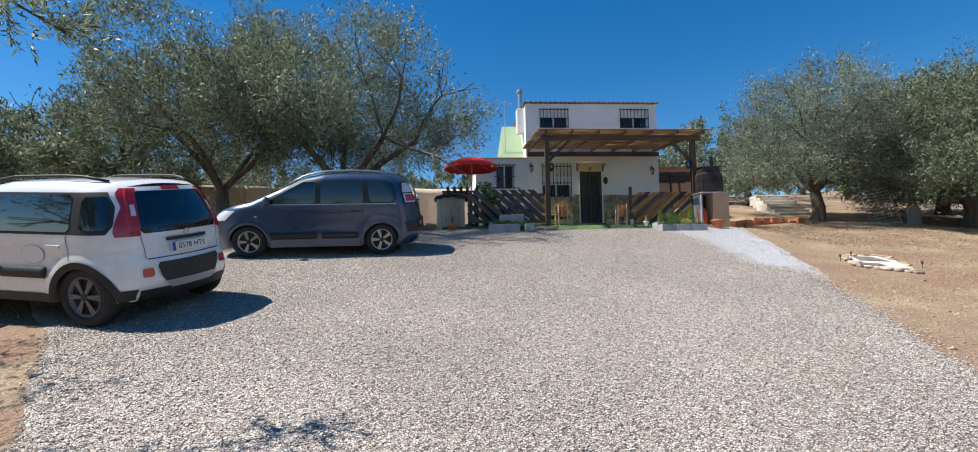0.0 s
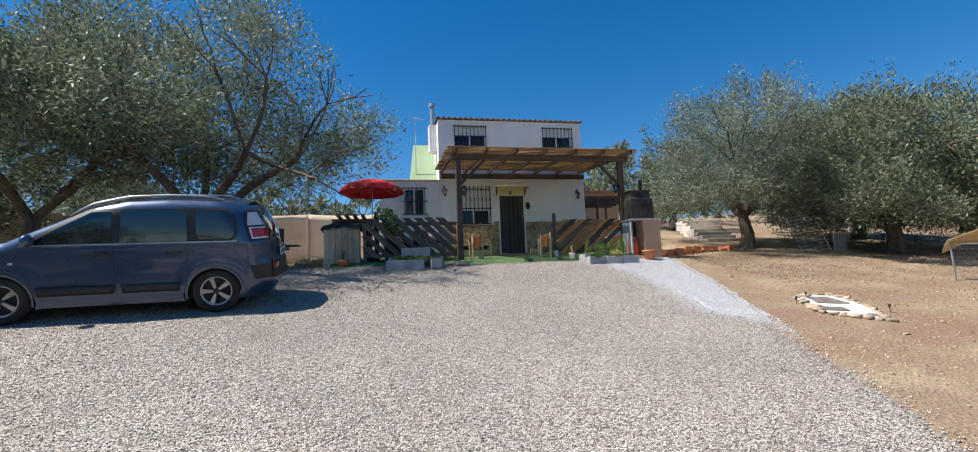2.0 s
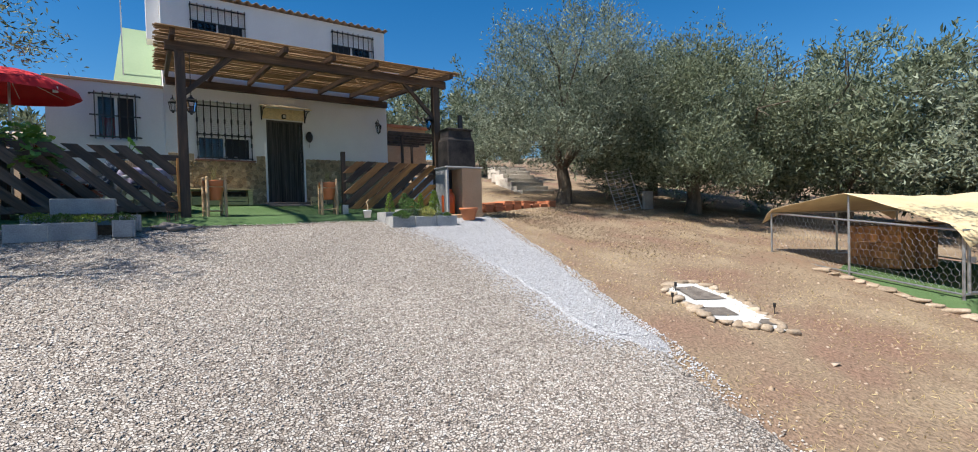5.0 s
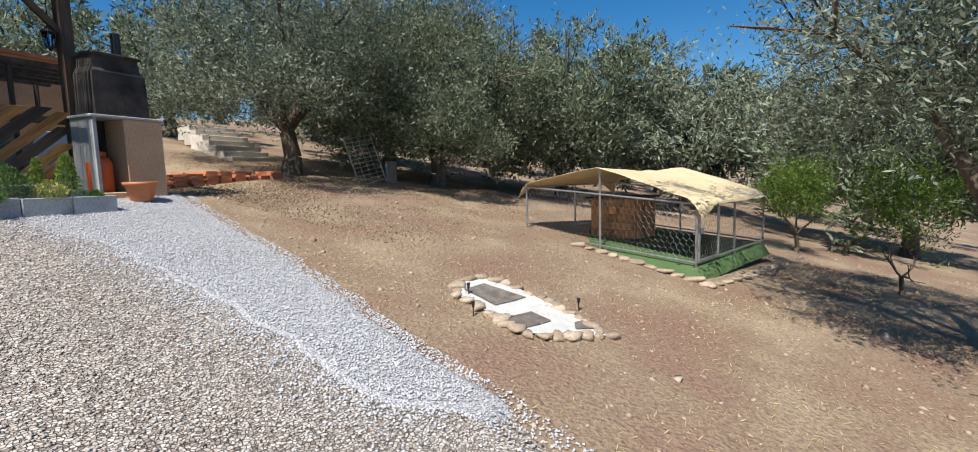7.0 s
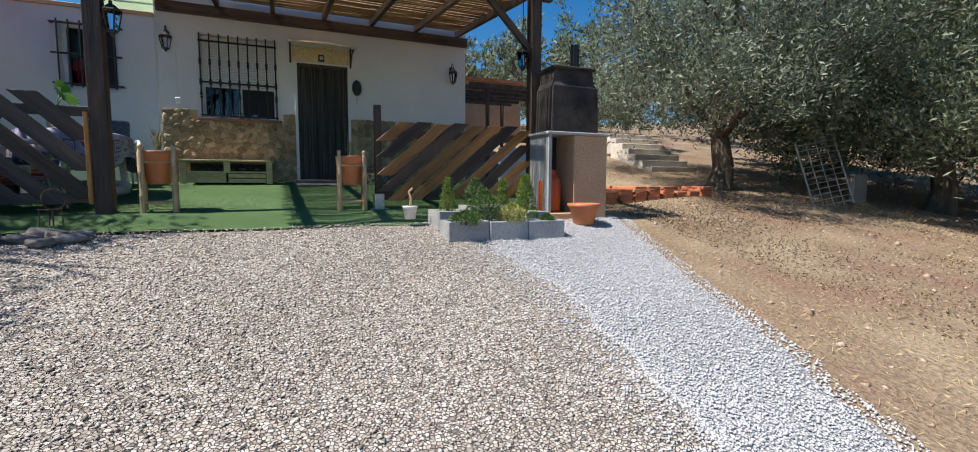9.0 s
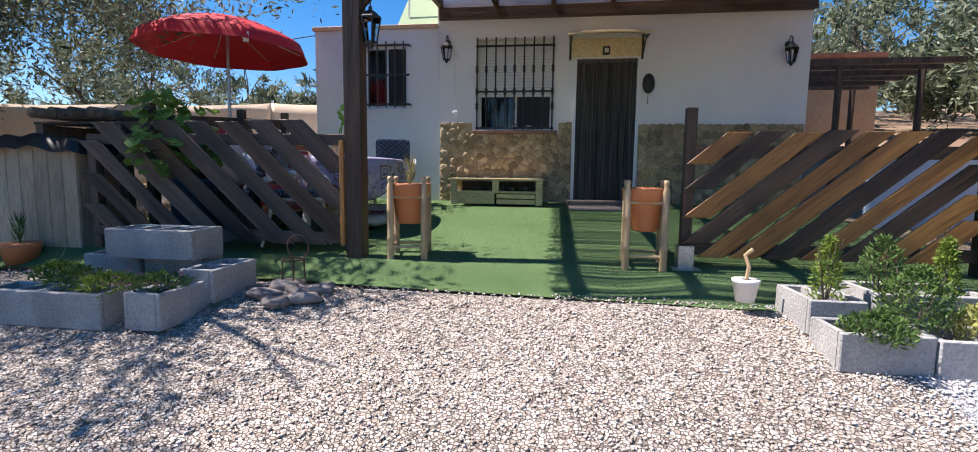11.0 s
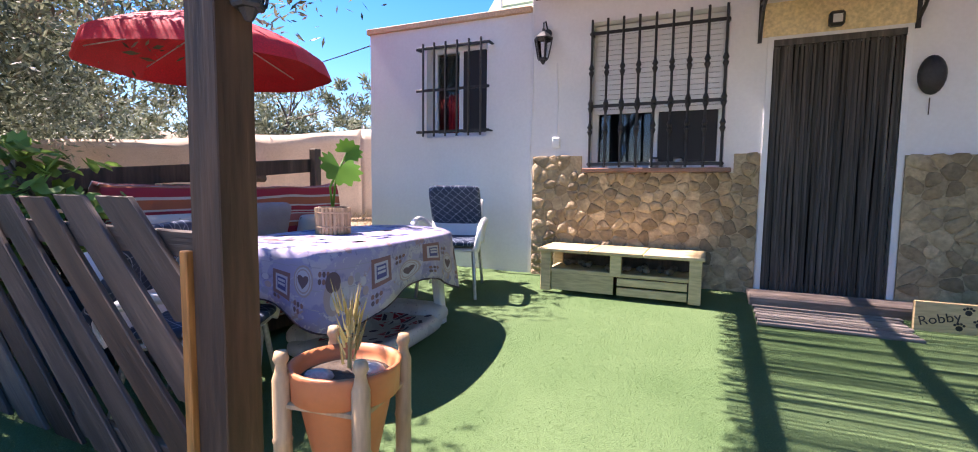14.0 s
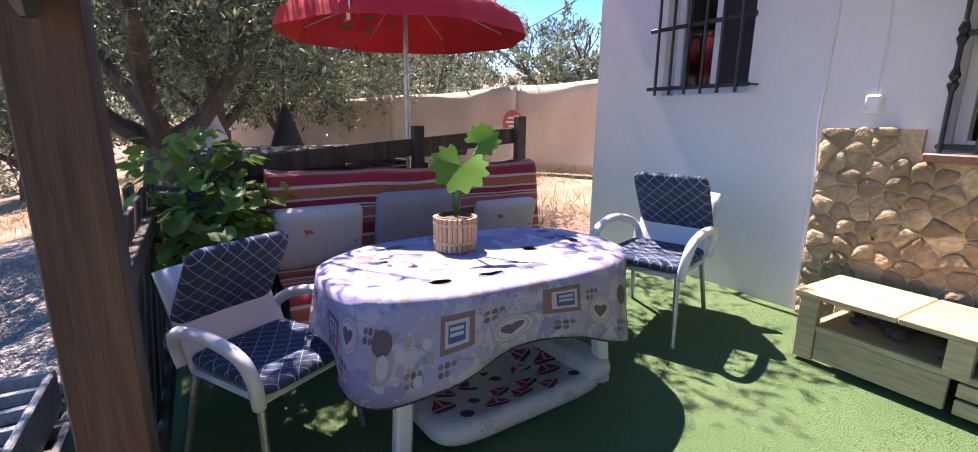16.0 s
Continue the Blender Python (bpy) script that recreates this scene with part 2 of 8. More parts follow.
def piece(name, me, parent, m):
    """One more of alike pieces that share a mesh."""
    ob = new(name, me)
    ob.parent = parent
    ob.matrix_basis = m
    return ob


def thing(name, label, category, group="", kind=""):
    return tagged(new(name), label, category, group, kind)


def settle(root, base):
    """Puts a thing's origin at its base without moving its parts."""
    base = Vector(base)
    root.location = base
    for c in root.children:
        c.location = c.location - base
    return root


def B(*boxes, bevel=0.0, bm=None):
    """Boxes (x0, x1, y0, y1, z0, z1) in one bmesh."""
    bm = bm or bmesh.new()
    for x0, x1, y0, y1, z0, z1 in boxes:
        r = bmesh.ops.create_cube(bm, size=1, matrix=Matrix.Translation(((x0 + x1) / 2, (y0 + y1) / 2, (z0 + z1) / 2)) @ Matrix.Diagonal((x1 - x0, y1 - y0, z1 - z0, 1)))
        if bevel:
            es = {e for v in r["verts"] for e in v.link_edges}
            bmesh.ops.bevel(bm, geom=list(es), offset=bevel, segments=1, affect="EDGES")
    return bm


def axis_matrix(p0, p1, up=(0, 0, 1)):
    p0, p1 = Vector(p0), Vector(p1)
    d = (p1 - p0).normalized()
    u = Vector(up)
    if abs(d.dot(u)) > 0.98:
        u = Vector((0, 1, 0))
    s = u.cross(d).normalized()
    u = d.cross(s)
    return Matrix(((s.x, u.x, d.x, (p0.x + p1.x) / 2), (s.y, u.y, d.y, (p0.y + p1.y) / 2), (s.z, u.z, d.z, (p0.z + p1.z) / 2), (0, 0, 0, 1))), (p1 - p0).length


def beam(bm, p0, p1, w, h, bevel=0.004, up=(0, 0, 1)):
    """Squared timber from p0 to p1; h is its size towards up."""
    m, n = axis_matrix(p0, p1, up)
    r = bmesh.ops.create_cube(bm, size=1, matrix=m @ Matrix.Diagonal((w, h, n, 1)))
    if bevel:
        es = {e for v in r["verts"] for e in v.link_edges}
        bmesh.ops.bevel(bm, geom=list(es), offset=bevel, segments=1, affect="EDGES")
    return bm


def rod(bm, p0, p1, r0, r1=None, n=8):
    m, ln = axis_matrix(p0, p1)
    bmesh.ops.create_cone(bm, cap_ends=True, segments=n, radius1=r0, radius2=r0 if r1 is None else r1, depth=ln, matrix=m)
    return bm


def lathe(bm, rings, n=20, m=Matrix.Identity(4)):
    """Turned body from (radius, z) rings."""
    rows = [[bm.verts.new(m @ Vector((r * math.cos(2 * math.pi * i / n), r * math.sin(2 * math.pi * i / n), z))) for i in range(n)] for r, z in rings]
    for a, b in zip(rows, rows[1:]):
        for i in range(n):
            bm.faces.new((a[i], a[(i + 1) % n], b[(i + 1) % n], b[i]))
    bm.faces.new(rows[0][::-1])
    bm.faces.new(rows[-1])
    return bm


def grid(bm, fn, nu, nv, close_u=False):
    """Sheet of fn(u, v), u and v from 0 to 1."""
    rows = [[bm.verts.new(fn(i / nu, j / nv)) for i in range(nu + (0 if close_u else 1))] for j in range(nv + 1)]
    k = len(rows[0])
    for a, b in zip(rows, rows[1:]):
        for i in range(nu):
            bm.faces.new((a[i], a[(i + 1) % k], b[(i + 1) % k], b[i]))
    return bm


def tube(bm, pts, r, n=6):
    """Round bar along points, one closed skin."""
    pts = [Vector(p) for p in pts]
    ref = None
    rows = []
    for i, p in enumerate(pts):
        d = (pts[min(i + 1, len(pts) - 1)] - pts[max(i - 1, 0)]).normalized()
        if ref is None:
            ref = d.orthogonal().normalized()
        ref = (ref - d * ref.dot(d)).normalized()
        t = d.cross(ref)
        rows.append([bm.verts.new(p + (ref * math.cos(2 * math.pi * k / n) + t * math.sin(2 * math.pi * k / n)) * r) for k in range(n)])
    for a, b in zip(rows, rows[1:]):
        for k in range(n):
            bm.faces.new((a[k], a[(k + 1) % n], b[(k + 1) % n], b[k]))
    bm.faces.new(rows[0][::-1])
    bm.faces.new(rows[-1])
    return bm


def board(name, p0, p1, w, h, material, parent, up=(0, 0, 1), bevel=0.004, label=""):
    """Timber as an object of its own whose z axis, and so its grain, runs along it."""
    m, n = axis_matrix(p0, p1, up)
    bm = bmesh.new()
    bmesh.ops.create_cube(bm, size=1, matrix=Matrix.Diagonal((w, h, n, 1)))
    bmesh.ops.bevel(bm, geom=list(bm.edges), offset=bevel, segments=1, affect="EDGES")
    ob = part(name, bm, material, parent, label)
    ob.matrix_basis = m
    return ob


def holed(x0, x1, z0, z1, y0, y1, holes):
    """Wall from x0 to x1 with rectangular openings (hx0, hx1, hz0, hz1) through it, one clean mesh."""
    bm = bmesh.new()
    xs = sorted({x0, x1, *[h[0] for h in holes], *[h[1] for h in holes]})
    zs = sorted({z0, z1, *[h[2] for h in holes], *[h[3] for h in holes]})
    V = {}

    def v(i, j, y):
        if (i, j, y) not in V:
            V[i, j, y] = bm.verts.new((xs[i], y, zs[j]))
        return V[i, j, y]

    def solid(i, j):
        if not (0 <= i < len(xs) - 1 and 0 <= j < len(zs) - 1):
            return False
        cx, cz = (xs[i] + xs[i + 1]) / 2, (zs[j] + zs[j + 1]) / 2
        return not any(h[0] < cx < h[1] and h[2] < cz < h[3] for h in holes)

    for i in range(len(xs) - 1):
        for j in range(len(zs) - 1):
            if not solid(i, j):
                continue
            bm.faces.new((v(i, j, y0), v(i + 1, j, y0), v(i + 1, j + 1, y0), v(i, j + 1, y0)))
            bm.faces.new((v(i, j, y1), v(i, j + 1, y1), v(i + 1, j + 1, y1), v(i + 1, j, y1)))
            for di, dj, a, b in ((-1, 0, (i, j), (i, j + 1)), (1, 0, (i + 1, j + 1), (i + 1, j)), (0, -1, (i + 1, j), (i, j)), (0, 1, (i, j + 1), (i + 1, j + 1))):
                if not solid(i + di, j + dj):
                    bm.faces.new((v(*a, y0), v(*b, y0), v(*b, y1), v(*a, y1)))
    return bm


# ---------- ground ----------
def smooth(a, b, x):
    t = min(1.0, max(0.0, (x - a) / (b - a)))
    return t * t * (3 - 2 * t)


def gz(x, y):
    """Height of the ground: a drive that climbs to the house, a bench cut for the terrace, then the hill."""
    yc = max(-6.0, min(34.0, y))
    slope = 0.195 * yc + 0.43
    bench = min(slope, 3.34 + 0.09 * (yc - 15.0)) if yc > 14.9 else slope
    k = smooth(8.6, 11.0, x)
    z = bench * (1 - k) + slope * k
    if y > 34:
        z += 0.05 * (min(y, 120) - 34)
    z += 6.0 * smooth(26, 95, abs(x - 3)) + 3.0 * smooth(40, 110, y)
    if y < -6:
        z += 0.02 * (y + 6) if y > -80 else -1.48
    z += 0.035 * noise.noise((x * 0.35, y * 0.35, 0)) + 0.012 * noise.noise((x * 1.7, y * 1.7, 3))
    return z


def floor_z(y):
    """Height of the terrace."""
    return 3.515 + 0.088 * (y - 15.45)


def along(pts, y):
    """Straight pieces between (y, x) pairs."""
    for (ya, xa), (yb, xb) in zip(pts, pts[1:]):
        if y <= yb:
            return xa + (xb - xa) * (y - ya) / (yb - ya)
    return pts[-1][1]


def edge_right(y):
    """Line between gravel and dry earth."""
    return along([(-20, 3.6), (2, 3.9), (5, 4.4), (7.7, 5.45), (9.7, 6.2), (12, 7.2), (14.9, 8.25), (16, 8.5)], y) + 0.09 * noise.noise((0, y * 0.8, 5)) + 0.05 * noise.noise((0, y * 3.7, 9))


def edge_left(y):
    return along([(-20, -1.6), (2, -2.4), (4.4, -3.0), (6.4, -4.5), (8, -6.2), (16, -6.6)], y) + 0.2 * noise.noise((4, y * 0.7, 5))


def white_left(y):
    return along([(6.4, 5.9), (8.6, 5.95), (9.1, 5.66), (9.7, 5.52), (10.5, 5.68), (11.8, 5.93), (13.1, 6.05), (14.2, 5.85), (16, 5.8)], y) + 0.14 * noise.noise((9, y * 0.8, 2)) + 0.08 * noise.noise((9, y * 3.1, 2))


def strip(name, material, left, right, y0, y1, lift, ny, nx, parent=None):
    bm = bmesh.new()

    def fn(u, v):
        y = y0 + (y1 - y0) * v
        a, b = left(y), right(y)
        x = a + (b - a) * u
        e = min(u, 1 - u, v, 1 - v)
        return (x, y, gz(x, y) + lift * smooth(0, 0.03, e) - 0.02 * (1 - smooth(0, 0.012, e)))
    grid(bm, fn, nx, ny)
    return part(name, bm, material, parent, smooth=True)


def ticks(lo, hi, far):
    near = [lo + i * 0.4 for i in range(int((hi - lo) / 0.4) + 1)]
    out = [near[-1] + d for d in far]
    return [near[0] - d for d in far[::-1]] + near + out


FAR = [1, 2.5, 5, 9, 15, 25, 45, 80, 150, 300, 700]
gx, gy = ticks(-16, 22, FAR), ticks(-6, 34, FAR)
bm = bmesh.new()
gv = [[bm.verts.new((x, y, gz(x, y))) for x in gx] for y in gy]
for ra, rb in zip(gv, gv[1:]):
    for i in range(len(gx) - 1):
        bm.faces.new((ra[i], ra[i + 1], rb[i + 1], rb[i]))
ground = tagged(part("ground", bm, M_DIRT, smooth=True), "dry reddish earth with straw and small stones", "ground", kind="structure")
drive = tagged(strip("road", M_GRAVEL, edge_left, lambda y: edge_right(y), -4.0, 15.3, 0.03, 130, 80), "beige crushed gravel drive climbing to the house", "gravel drive", kind="structure")
path = tagged(strip("pavement", M_WGRAVEL, white_left, lambda y: edge_right(y) - 0.02, 8.9, 15.15, 0.037, 110, 16), "strip of white crushed gravel beside the drive", "gravel path", kind="structure")

# terrace of artificial turf, its front edge draped over the bank
TX0, TX1 = -0.6, 7.6


def turf_front(x):
    return 15.17 - 0.06 * max(0.0, min(4.0, x - 2.4)) + 0.05 * noise.noise((x * 0.9, 0, 0))


def turf(u, v):
    x = TX0 + (TX1 - TX0) * u
    front = turf_front(x)
    y = front + (19.0 - front) * v ** 1.25
    d = y - front
    lip = 0.05 * noise.noise((x * 1.6, 7, 0)) * math.exp(-((d - 0.22) / 0.12) ** 2)
    top = floor_z(y) + 0.006 * noise.noise((x * 2, y * 2, 1))
    return (x, y, (gz(x, front) + 0.025) * (1 - smooth(0.0, 0.34, d)) + top * smooth(0.0, 0.34, d) + lip)


bm = grid(bmesh.new(), turf, 90, 60)
tagged(part("floor", bm, M_TURF, smooth=True), "green artificial turf over the terrace, worn and rippled at its front edge", "artificial turf", kind="structure")

# ---------- house ----------
HX0, HX1, HY = 2.46, 7.6, 19.0
LW, UW1, UW2, AW, DOOR = (3.04, 4.18, 4.87, 6.19), (3.0, 4.13, 7.56, 8.34), (6.14, 7.28, 7.56, 8.34), (1.27, 1.98, 5.2, 6.16), (4.5, 5.34, 3.8, 5.87)
house = thing("house", "whitewashed two-storey country house with barred windows and a corrugated roof", "house")
part("wall", holed(HX0, HX1, 3.3, 8.52, HY, HY + 0.25, [LW, UW1, UW2, DOOR]), M_WHITE, house, "whitewashed front wall")
part("wall", B((HX0, HX0 + 0.25, HY + 0.25, 25, 3.3, 8.52)), M_WHITE, house)
part("wall", B((HX1 - 0.25, HX1, HY + 0.25, 25, 3.3, 8.52)), M_WHITE, house)
part("wall", B((HX0 + 0.25, HX1 - 0.25, 24.75, 25, 3.3, 8.52)), M_WHITE, house)
part("wall", holed(0.53, HX0 - 0.003, 3.3, 6.36, HY + 0.004, HY + 0.25, [AW]), M_WHITE, house, "whitewashed annex wall in dappled shade")
part("wall", B((0.53, 0.78, HY + 0.25, 24, 3.3, 6.36)), M_WHITE, house)
part("wall", B((0.78, HX0, 23.75, 24, 3.3, 6.36)), M_WHITE, house)
part("roof", B((0.5, HX0 - 0.003, HY - 0.03, 24.02, 6.36, 6.42), bevel=0.006), mat("ochre_coping", (0.5, 0.32, 0.18), (0.6, 0.4, 0.25), 4), house, "flat annex roof with an ochre coping")
# pale green lean-to
bm = bmesh.new()
pts = [(1.56, 19.6, 6.42), (HX0 - 0.01, 19.6, 6.42), (HX0 - 0.01, 21.0, 8.2), (1.72, 21.0, 8.2), (1.56, 23.5, 6.42), (HX0 - 0.01, 23.5, 6.42)]
vs = [bm.verts.new(p) for p in pts]
for f in ((0, 1, 2, 3), (0, 3, 4), (1, 5, 2), (3, 2, 5, 4), (0, 4, 5, 1)):
    bm.faces.new([vs[i] for i in f])
part("lean_to", bm, M_GREENP, house, "pale green painted lean-to above the annex")
# chimney
part("chimney", B((2.2, HX0 - 0.004, 19.5, 19.95, 7.55, 8.5), bevel=0.01), M_WHITE, house)
bm = rod(bmesh.new(), (2.35, 19.72, 8.5), (2.35, 19.72, 9.2), 0.085, n=14)
rod(bm, (2.35, 19.72, 9.22), (2.35, 19.72, 9.33), 0.125, n=14)
rod(bm, (2.35, 19.72, 9.15), (2.35, 19.72, 9.25), 0.05, n=8)
part("flue", bm, M_GALV, house, "steel flue with a cowl", smooth=False)
# corrugated roof
bm = bmesh.new()


def roofing(u, v):
    x = HX0 - 0.07 + (HX1 - HX0 + 0.14) * u
    y = HY - 0.12 + 6.2 * v
    return (x, y, 8.58 + 0.028 * math.cos(x * 2 * math.pi / 0.19) + 0.055 * (y - HY))


grid(bm, roofing, 216, 2)
rf = part("roof", bm, mat("weathered_corrugated_sheet", (0.28, 0.22, 0.18), (0.40, 0.33, 0.28), 4), house, "weathered corrugated roof sheet", smooth=True)
sol = rf.modifiers.new("thick", "SOLIDIFY")
sol.thickness = 0.012
# white block behind the annex with a rail
part("wall", B((-0.95, 0.5, 22.5, 25, 3.4, 5.6)), M_WHITE, house, "low whitewashed store behind the annex")
bm = bmesh.new()
for i in range(14):
    rod(bm, (-0.85 + i * 0.09, 22.44, 4.5), (-0.85 + i * 0.09, 22.44, 5.15), 0.008, n=5)
rod(bm, (-0.9, 22.44, 5.15), (0.4, 22.44, 5.15), 0.014, n=6)
rod(bm, (-0.9, 22.44, 4.5), (0.4, 22.44, 4.5), 0.014, n=6)
part("railing", bm, M_GALV, house, "thin metal railing")
# near-black sheets behind the openings; the rooms' shade is put into their colour
part("room_shade_sheet", B((HX0 + 0.3, HX1 - 0.3, 19.9, 19.95, 3.5, 8.4), (0.8, HX0 - 0.1, 19.9, 19.95, 3.5, 6.3)), M_DARK, house, "near-black sheet standing for the shade in the rooms behind the windows")
settle(house, (5.0, 22.0, 3.6))


def frame_bars(x0, x1, z0, z1, y, w, d, mids=()):
    bxs = [(x0, x0 + w, y, y + d, z0, z1), (x1 - w, x1, y, y + d, z0, z1), (x0 + w, x1 - w, y, y + d, z0, z0 + w), (x0 + w, x1 - w, y, y + d, z1 - w, z1)]
    bxs += [(m - w / 2, m + w / 2, y, y + d, z0 + w, z1 - w) for m in mids]
    return B(*bxs, bevel=0.004)


def window(name, op, shutter, label, screen=1):
    x0, x1, z0, z1 = op
    w = thing(name, label, "window", kind="structure")
    mid = (x0 + x1) / 2
    part("window_frame", frame_bars(x0 + 0.002, x1 - 0.002, z0 + 0.002, z1 - 0.002, HY + 0.13, 0.055, 0.05, (mid,)), M_PVC, w)
    for a, b in ((x0 + 0.06, mid - 0.03), (mid + 0.03, x1 - 0.06)):
        p = part("pane", B((a, b, HY + 0.15, HY + 0.156, z0 + 0.06, z1 - 0.06)), M_GLASS, w)
        p.visible_shadow = False
    sa, sb = (mid + 0.03, x1 - 0.06) if screen > 0 else (x0 + 0.06, mid - 0.03)
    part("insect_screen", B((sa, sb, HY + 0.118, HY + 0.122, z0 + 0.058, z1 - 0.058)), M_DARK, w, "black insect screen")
    if shutter:
        zs = z1 - shutter * (z1 - z0)
        k = int((z1 - zs) / 0.045)
        for i in range(k):
            part("slat", B((x0 + 0.03, x1 - 0.03, HY + 0.10, HY + 0.115, zs + i * 0.045, zs + i * 0.045 + 0.041), bevel=0.003), M_PVC, w)
    return w


window("window_1", LW, 0.62, "white sliding window behind a half-lowered roller shutter")
window("window_2", UW1, 0.45, "white upper window with a half-lowered shutter")
window("window_3", UW2, 0.45, "white upper window with a half-lowered shutter", -1)
window("window_4", AW, 0.0, "white annex window with a red curtain inside")


def grille(op, n, label, bulbs, over=0.0, proud=0.06):
    x0, x1, z0, z1 = op
    g = thing("window_grille", label, "window grille")
    y = HY - proud
    zz = (z0 + 0.03, z0 + 0.42 * (z1 - z0), z1 - 0.12) if bulbs else (z0 + 0.05, z0 + 0.5 * (z1 - z0), z1 - 0.05)
    for z in zz:
        part("rail", beam(bmesh.new(), (x0 - over, y, z), (x1 + over, y, z), 0.012, 0.028, 0.002), M_IRON, g)
    for z in (zz[0], zz[-1]):
        for x in (x0 - over + 0.01, x1 + over - 0.01):
            part("bracket", beam(bmesh.new(), (x, y, z), (x, HY + 0.03, z), 0.03, 0.012, 0), M_IRON, g)
    for i in range(n):
        x = x0 + 0.02 + (x1 - x0 - 0.04) * i / (n - 1)
        bm = bmesh.new()
        if bulbs:
            r = 0.011
            rings = [(r, z0)]
            for zc in (z0 + 0.26 * (z1 - z0), z0 + 0.42 * (z1 - z0), z0 + 0.66 * (z1 - z0)):
                rings += [(r, zc - 0.06), (0.025, zc - 0.02), (0.014, zc), (0.025, zc + 0.02), (r, zc + 0.06)]
            rings += [(r, z1)]
            lathe(bm, rings, 8, Matrix.Translation((x, y - 0.012, 0)))
        else:
            rod(bm, (x, y - 0.012, z0), (x, y - 0.012, z1), 0.011, n=6)
        part("bar", bm, M_IRON, g)
    settle(g, ((x0 + x1) / 2, HY, z0))
    return g


grille(LW, 9, "black wrought-iron window grille with turned bars on the white wall", True)
grille(UW1, 9, "black iron bars over the upper window", False, proud=0.04)
grille(UW2, 9, "black iron bars over the upper window", False, proud=0.04)
grille(AW, 6, "black iron box grille bolted to the annex wall", False, over=0.07, proud=0.09)

# ---------- pergola ----------
PX0, PX1, PYF, PYB = 2.42, 7.5, 15.5, 18.95
perg = thing("pergola", "dark timber pergola with a reed mat roof against the house", "pergola")


def pz(y):
    return 6.2 + 0.09 * (y - PYF)


for x in (2.62, 7.25):
    board("post", (x, PYF + 0.05, floor_z(PYF) - 0.1), (x, PYF + 0.05, pz(PYF) - 0.02), 0.14, 0.14, M_BROWNWOOD, perg)
board("front_beam", (PX0, PYF + 0.05, pz(PYF) + 0.06), (PX1, PYF + 0.05, pz(PYF) + 0.06), 0.09, 0.15, M_BROWNWOOD, perg)
board("wall_beam", (PX0 + 0.08, PYB - 0.02, pz(PYB) + 0.02), (7.6, PYB - 0.02, pz(PYB) + 0.02), 0.09, 0.16, M_BROWNWOOD, perg)
for i in range(7):
    x = PX0 + 0.1 + (PX1 - PX0 - 0.2) * i / 6
    board("rafter", (x, PYF - 0.42, pz(PYF - 0.42) + 0.18), (x, PYB, pz(PYB) + 0.16), 0.07, 0.10, M_BROWNWOOD, perg)
for x, d in ((2.62, 0.75), (7.25, -0.75)):
    board("brace", (x, PYF + 0.05, pz(PYF) - 0.72), (x + d, PYF + 0.05, pz(PYF) + 0.02), 0.06, 0.08, M_BROWNWOOD, perg)
rng = random.Random(4)
bm = bmesh.new()
y = PYF - 0.5
while y < PYB:
    r = rng.uniform(0.006, 0.011)
    z = pz(y) + 0.24 + rng.uniform(-0.006, 0.008)
    x = PX0 - 0.1 + rng.uniform(-0.05, 0.05)
    xe = PX1 + 0.05 + rng.uniform(-0.06, 0.06)
    pts = []
    k = 5
    for i in range(k + 1):
        pts.append((x + (xe - x) * i / k, y + rng.uniform(-0.009, 0.009), z + rng.uniform(-0.006, 0.006)))
    for a, b2 in zip(pts, pts[1:]):
        rod(bm, a, b2, r, r * 0.94, 4)
    y += r * 2 + (rng.uniform(0.0, 0.006) if rng.random() < 0.75 else rng.uniform(0.008, 0.02))
tagged(part("reed_mat", bm, M_REED, perg, "sun-bleached reed mat"), kind="stuff")
settle(perg, (4.9, 15.43, 3.5))

# ---------- trees ----------
def leaf_mesh(name, centres, out, size, aspect, rg, material, parent, up_bias=0.35, droop=0.0):
    """Many small lance-shaped leaves round the given places, one joined crown."""
    n = len(centres)
    d = rg.normal(size=(n, 3)) + out * 0.9
    d[:, 2] += up_bias - droop
    d /= np.linalg.norm(d, axis=1)[:, None]
    s = np.cross(d, rg.normal(size=(n, 3)))
    s /= np.linalg.norm(s, axis=1)[:, None]
    ln = size * rg.uniform(0.6, 1.3, n)[:, None]
    w = ln * aspect * 0.5
    v = np.empty((n, 4, 3))
    v[:, 0] = centres
    v[:, 1] = centres + d * ln * 0.5 + s * w
    v[:, 2] = centres + d * ln
    v[:, 3] = centres + d * ln * 0.5 - s * w
    me = bpy.data.meshes.new(name)
    me.vertices.add(n * 4)
    me.vertices.foreach_set("co", v.reshape(-1))
    me.loops.add(n * 4)
    me.loops.foreach_set("vertex_index", np.arange(n * 4))
    me.polygons.add(n)
    me.polygons.foreach_set("loop_start", np.arange(n) * 4)
    me.polygons.foreach_set("loop_total", np.full(n, 4))
    me.update(calc_edges=True)
    me.materials.append(material)
    ob = new(name, me)
    ob.parent = parent
    return ob


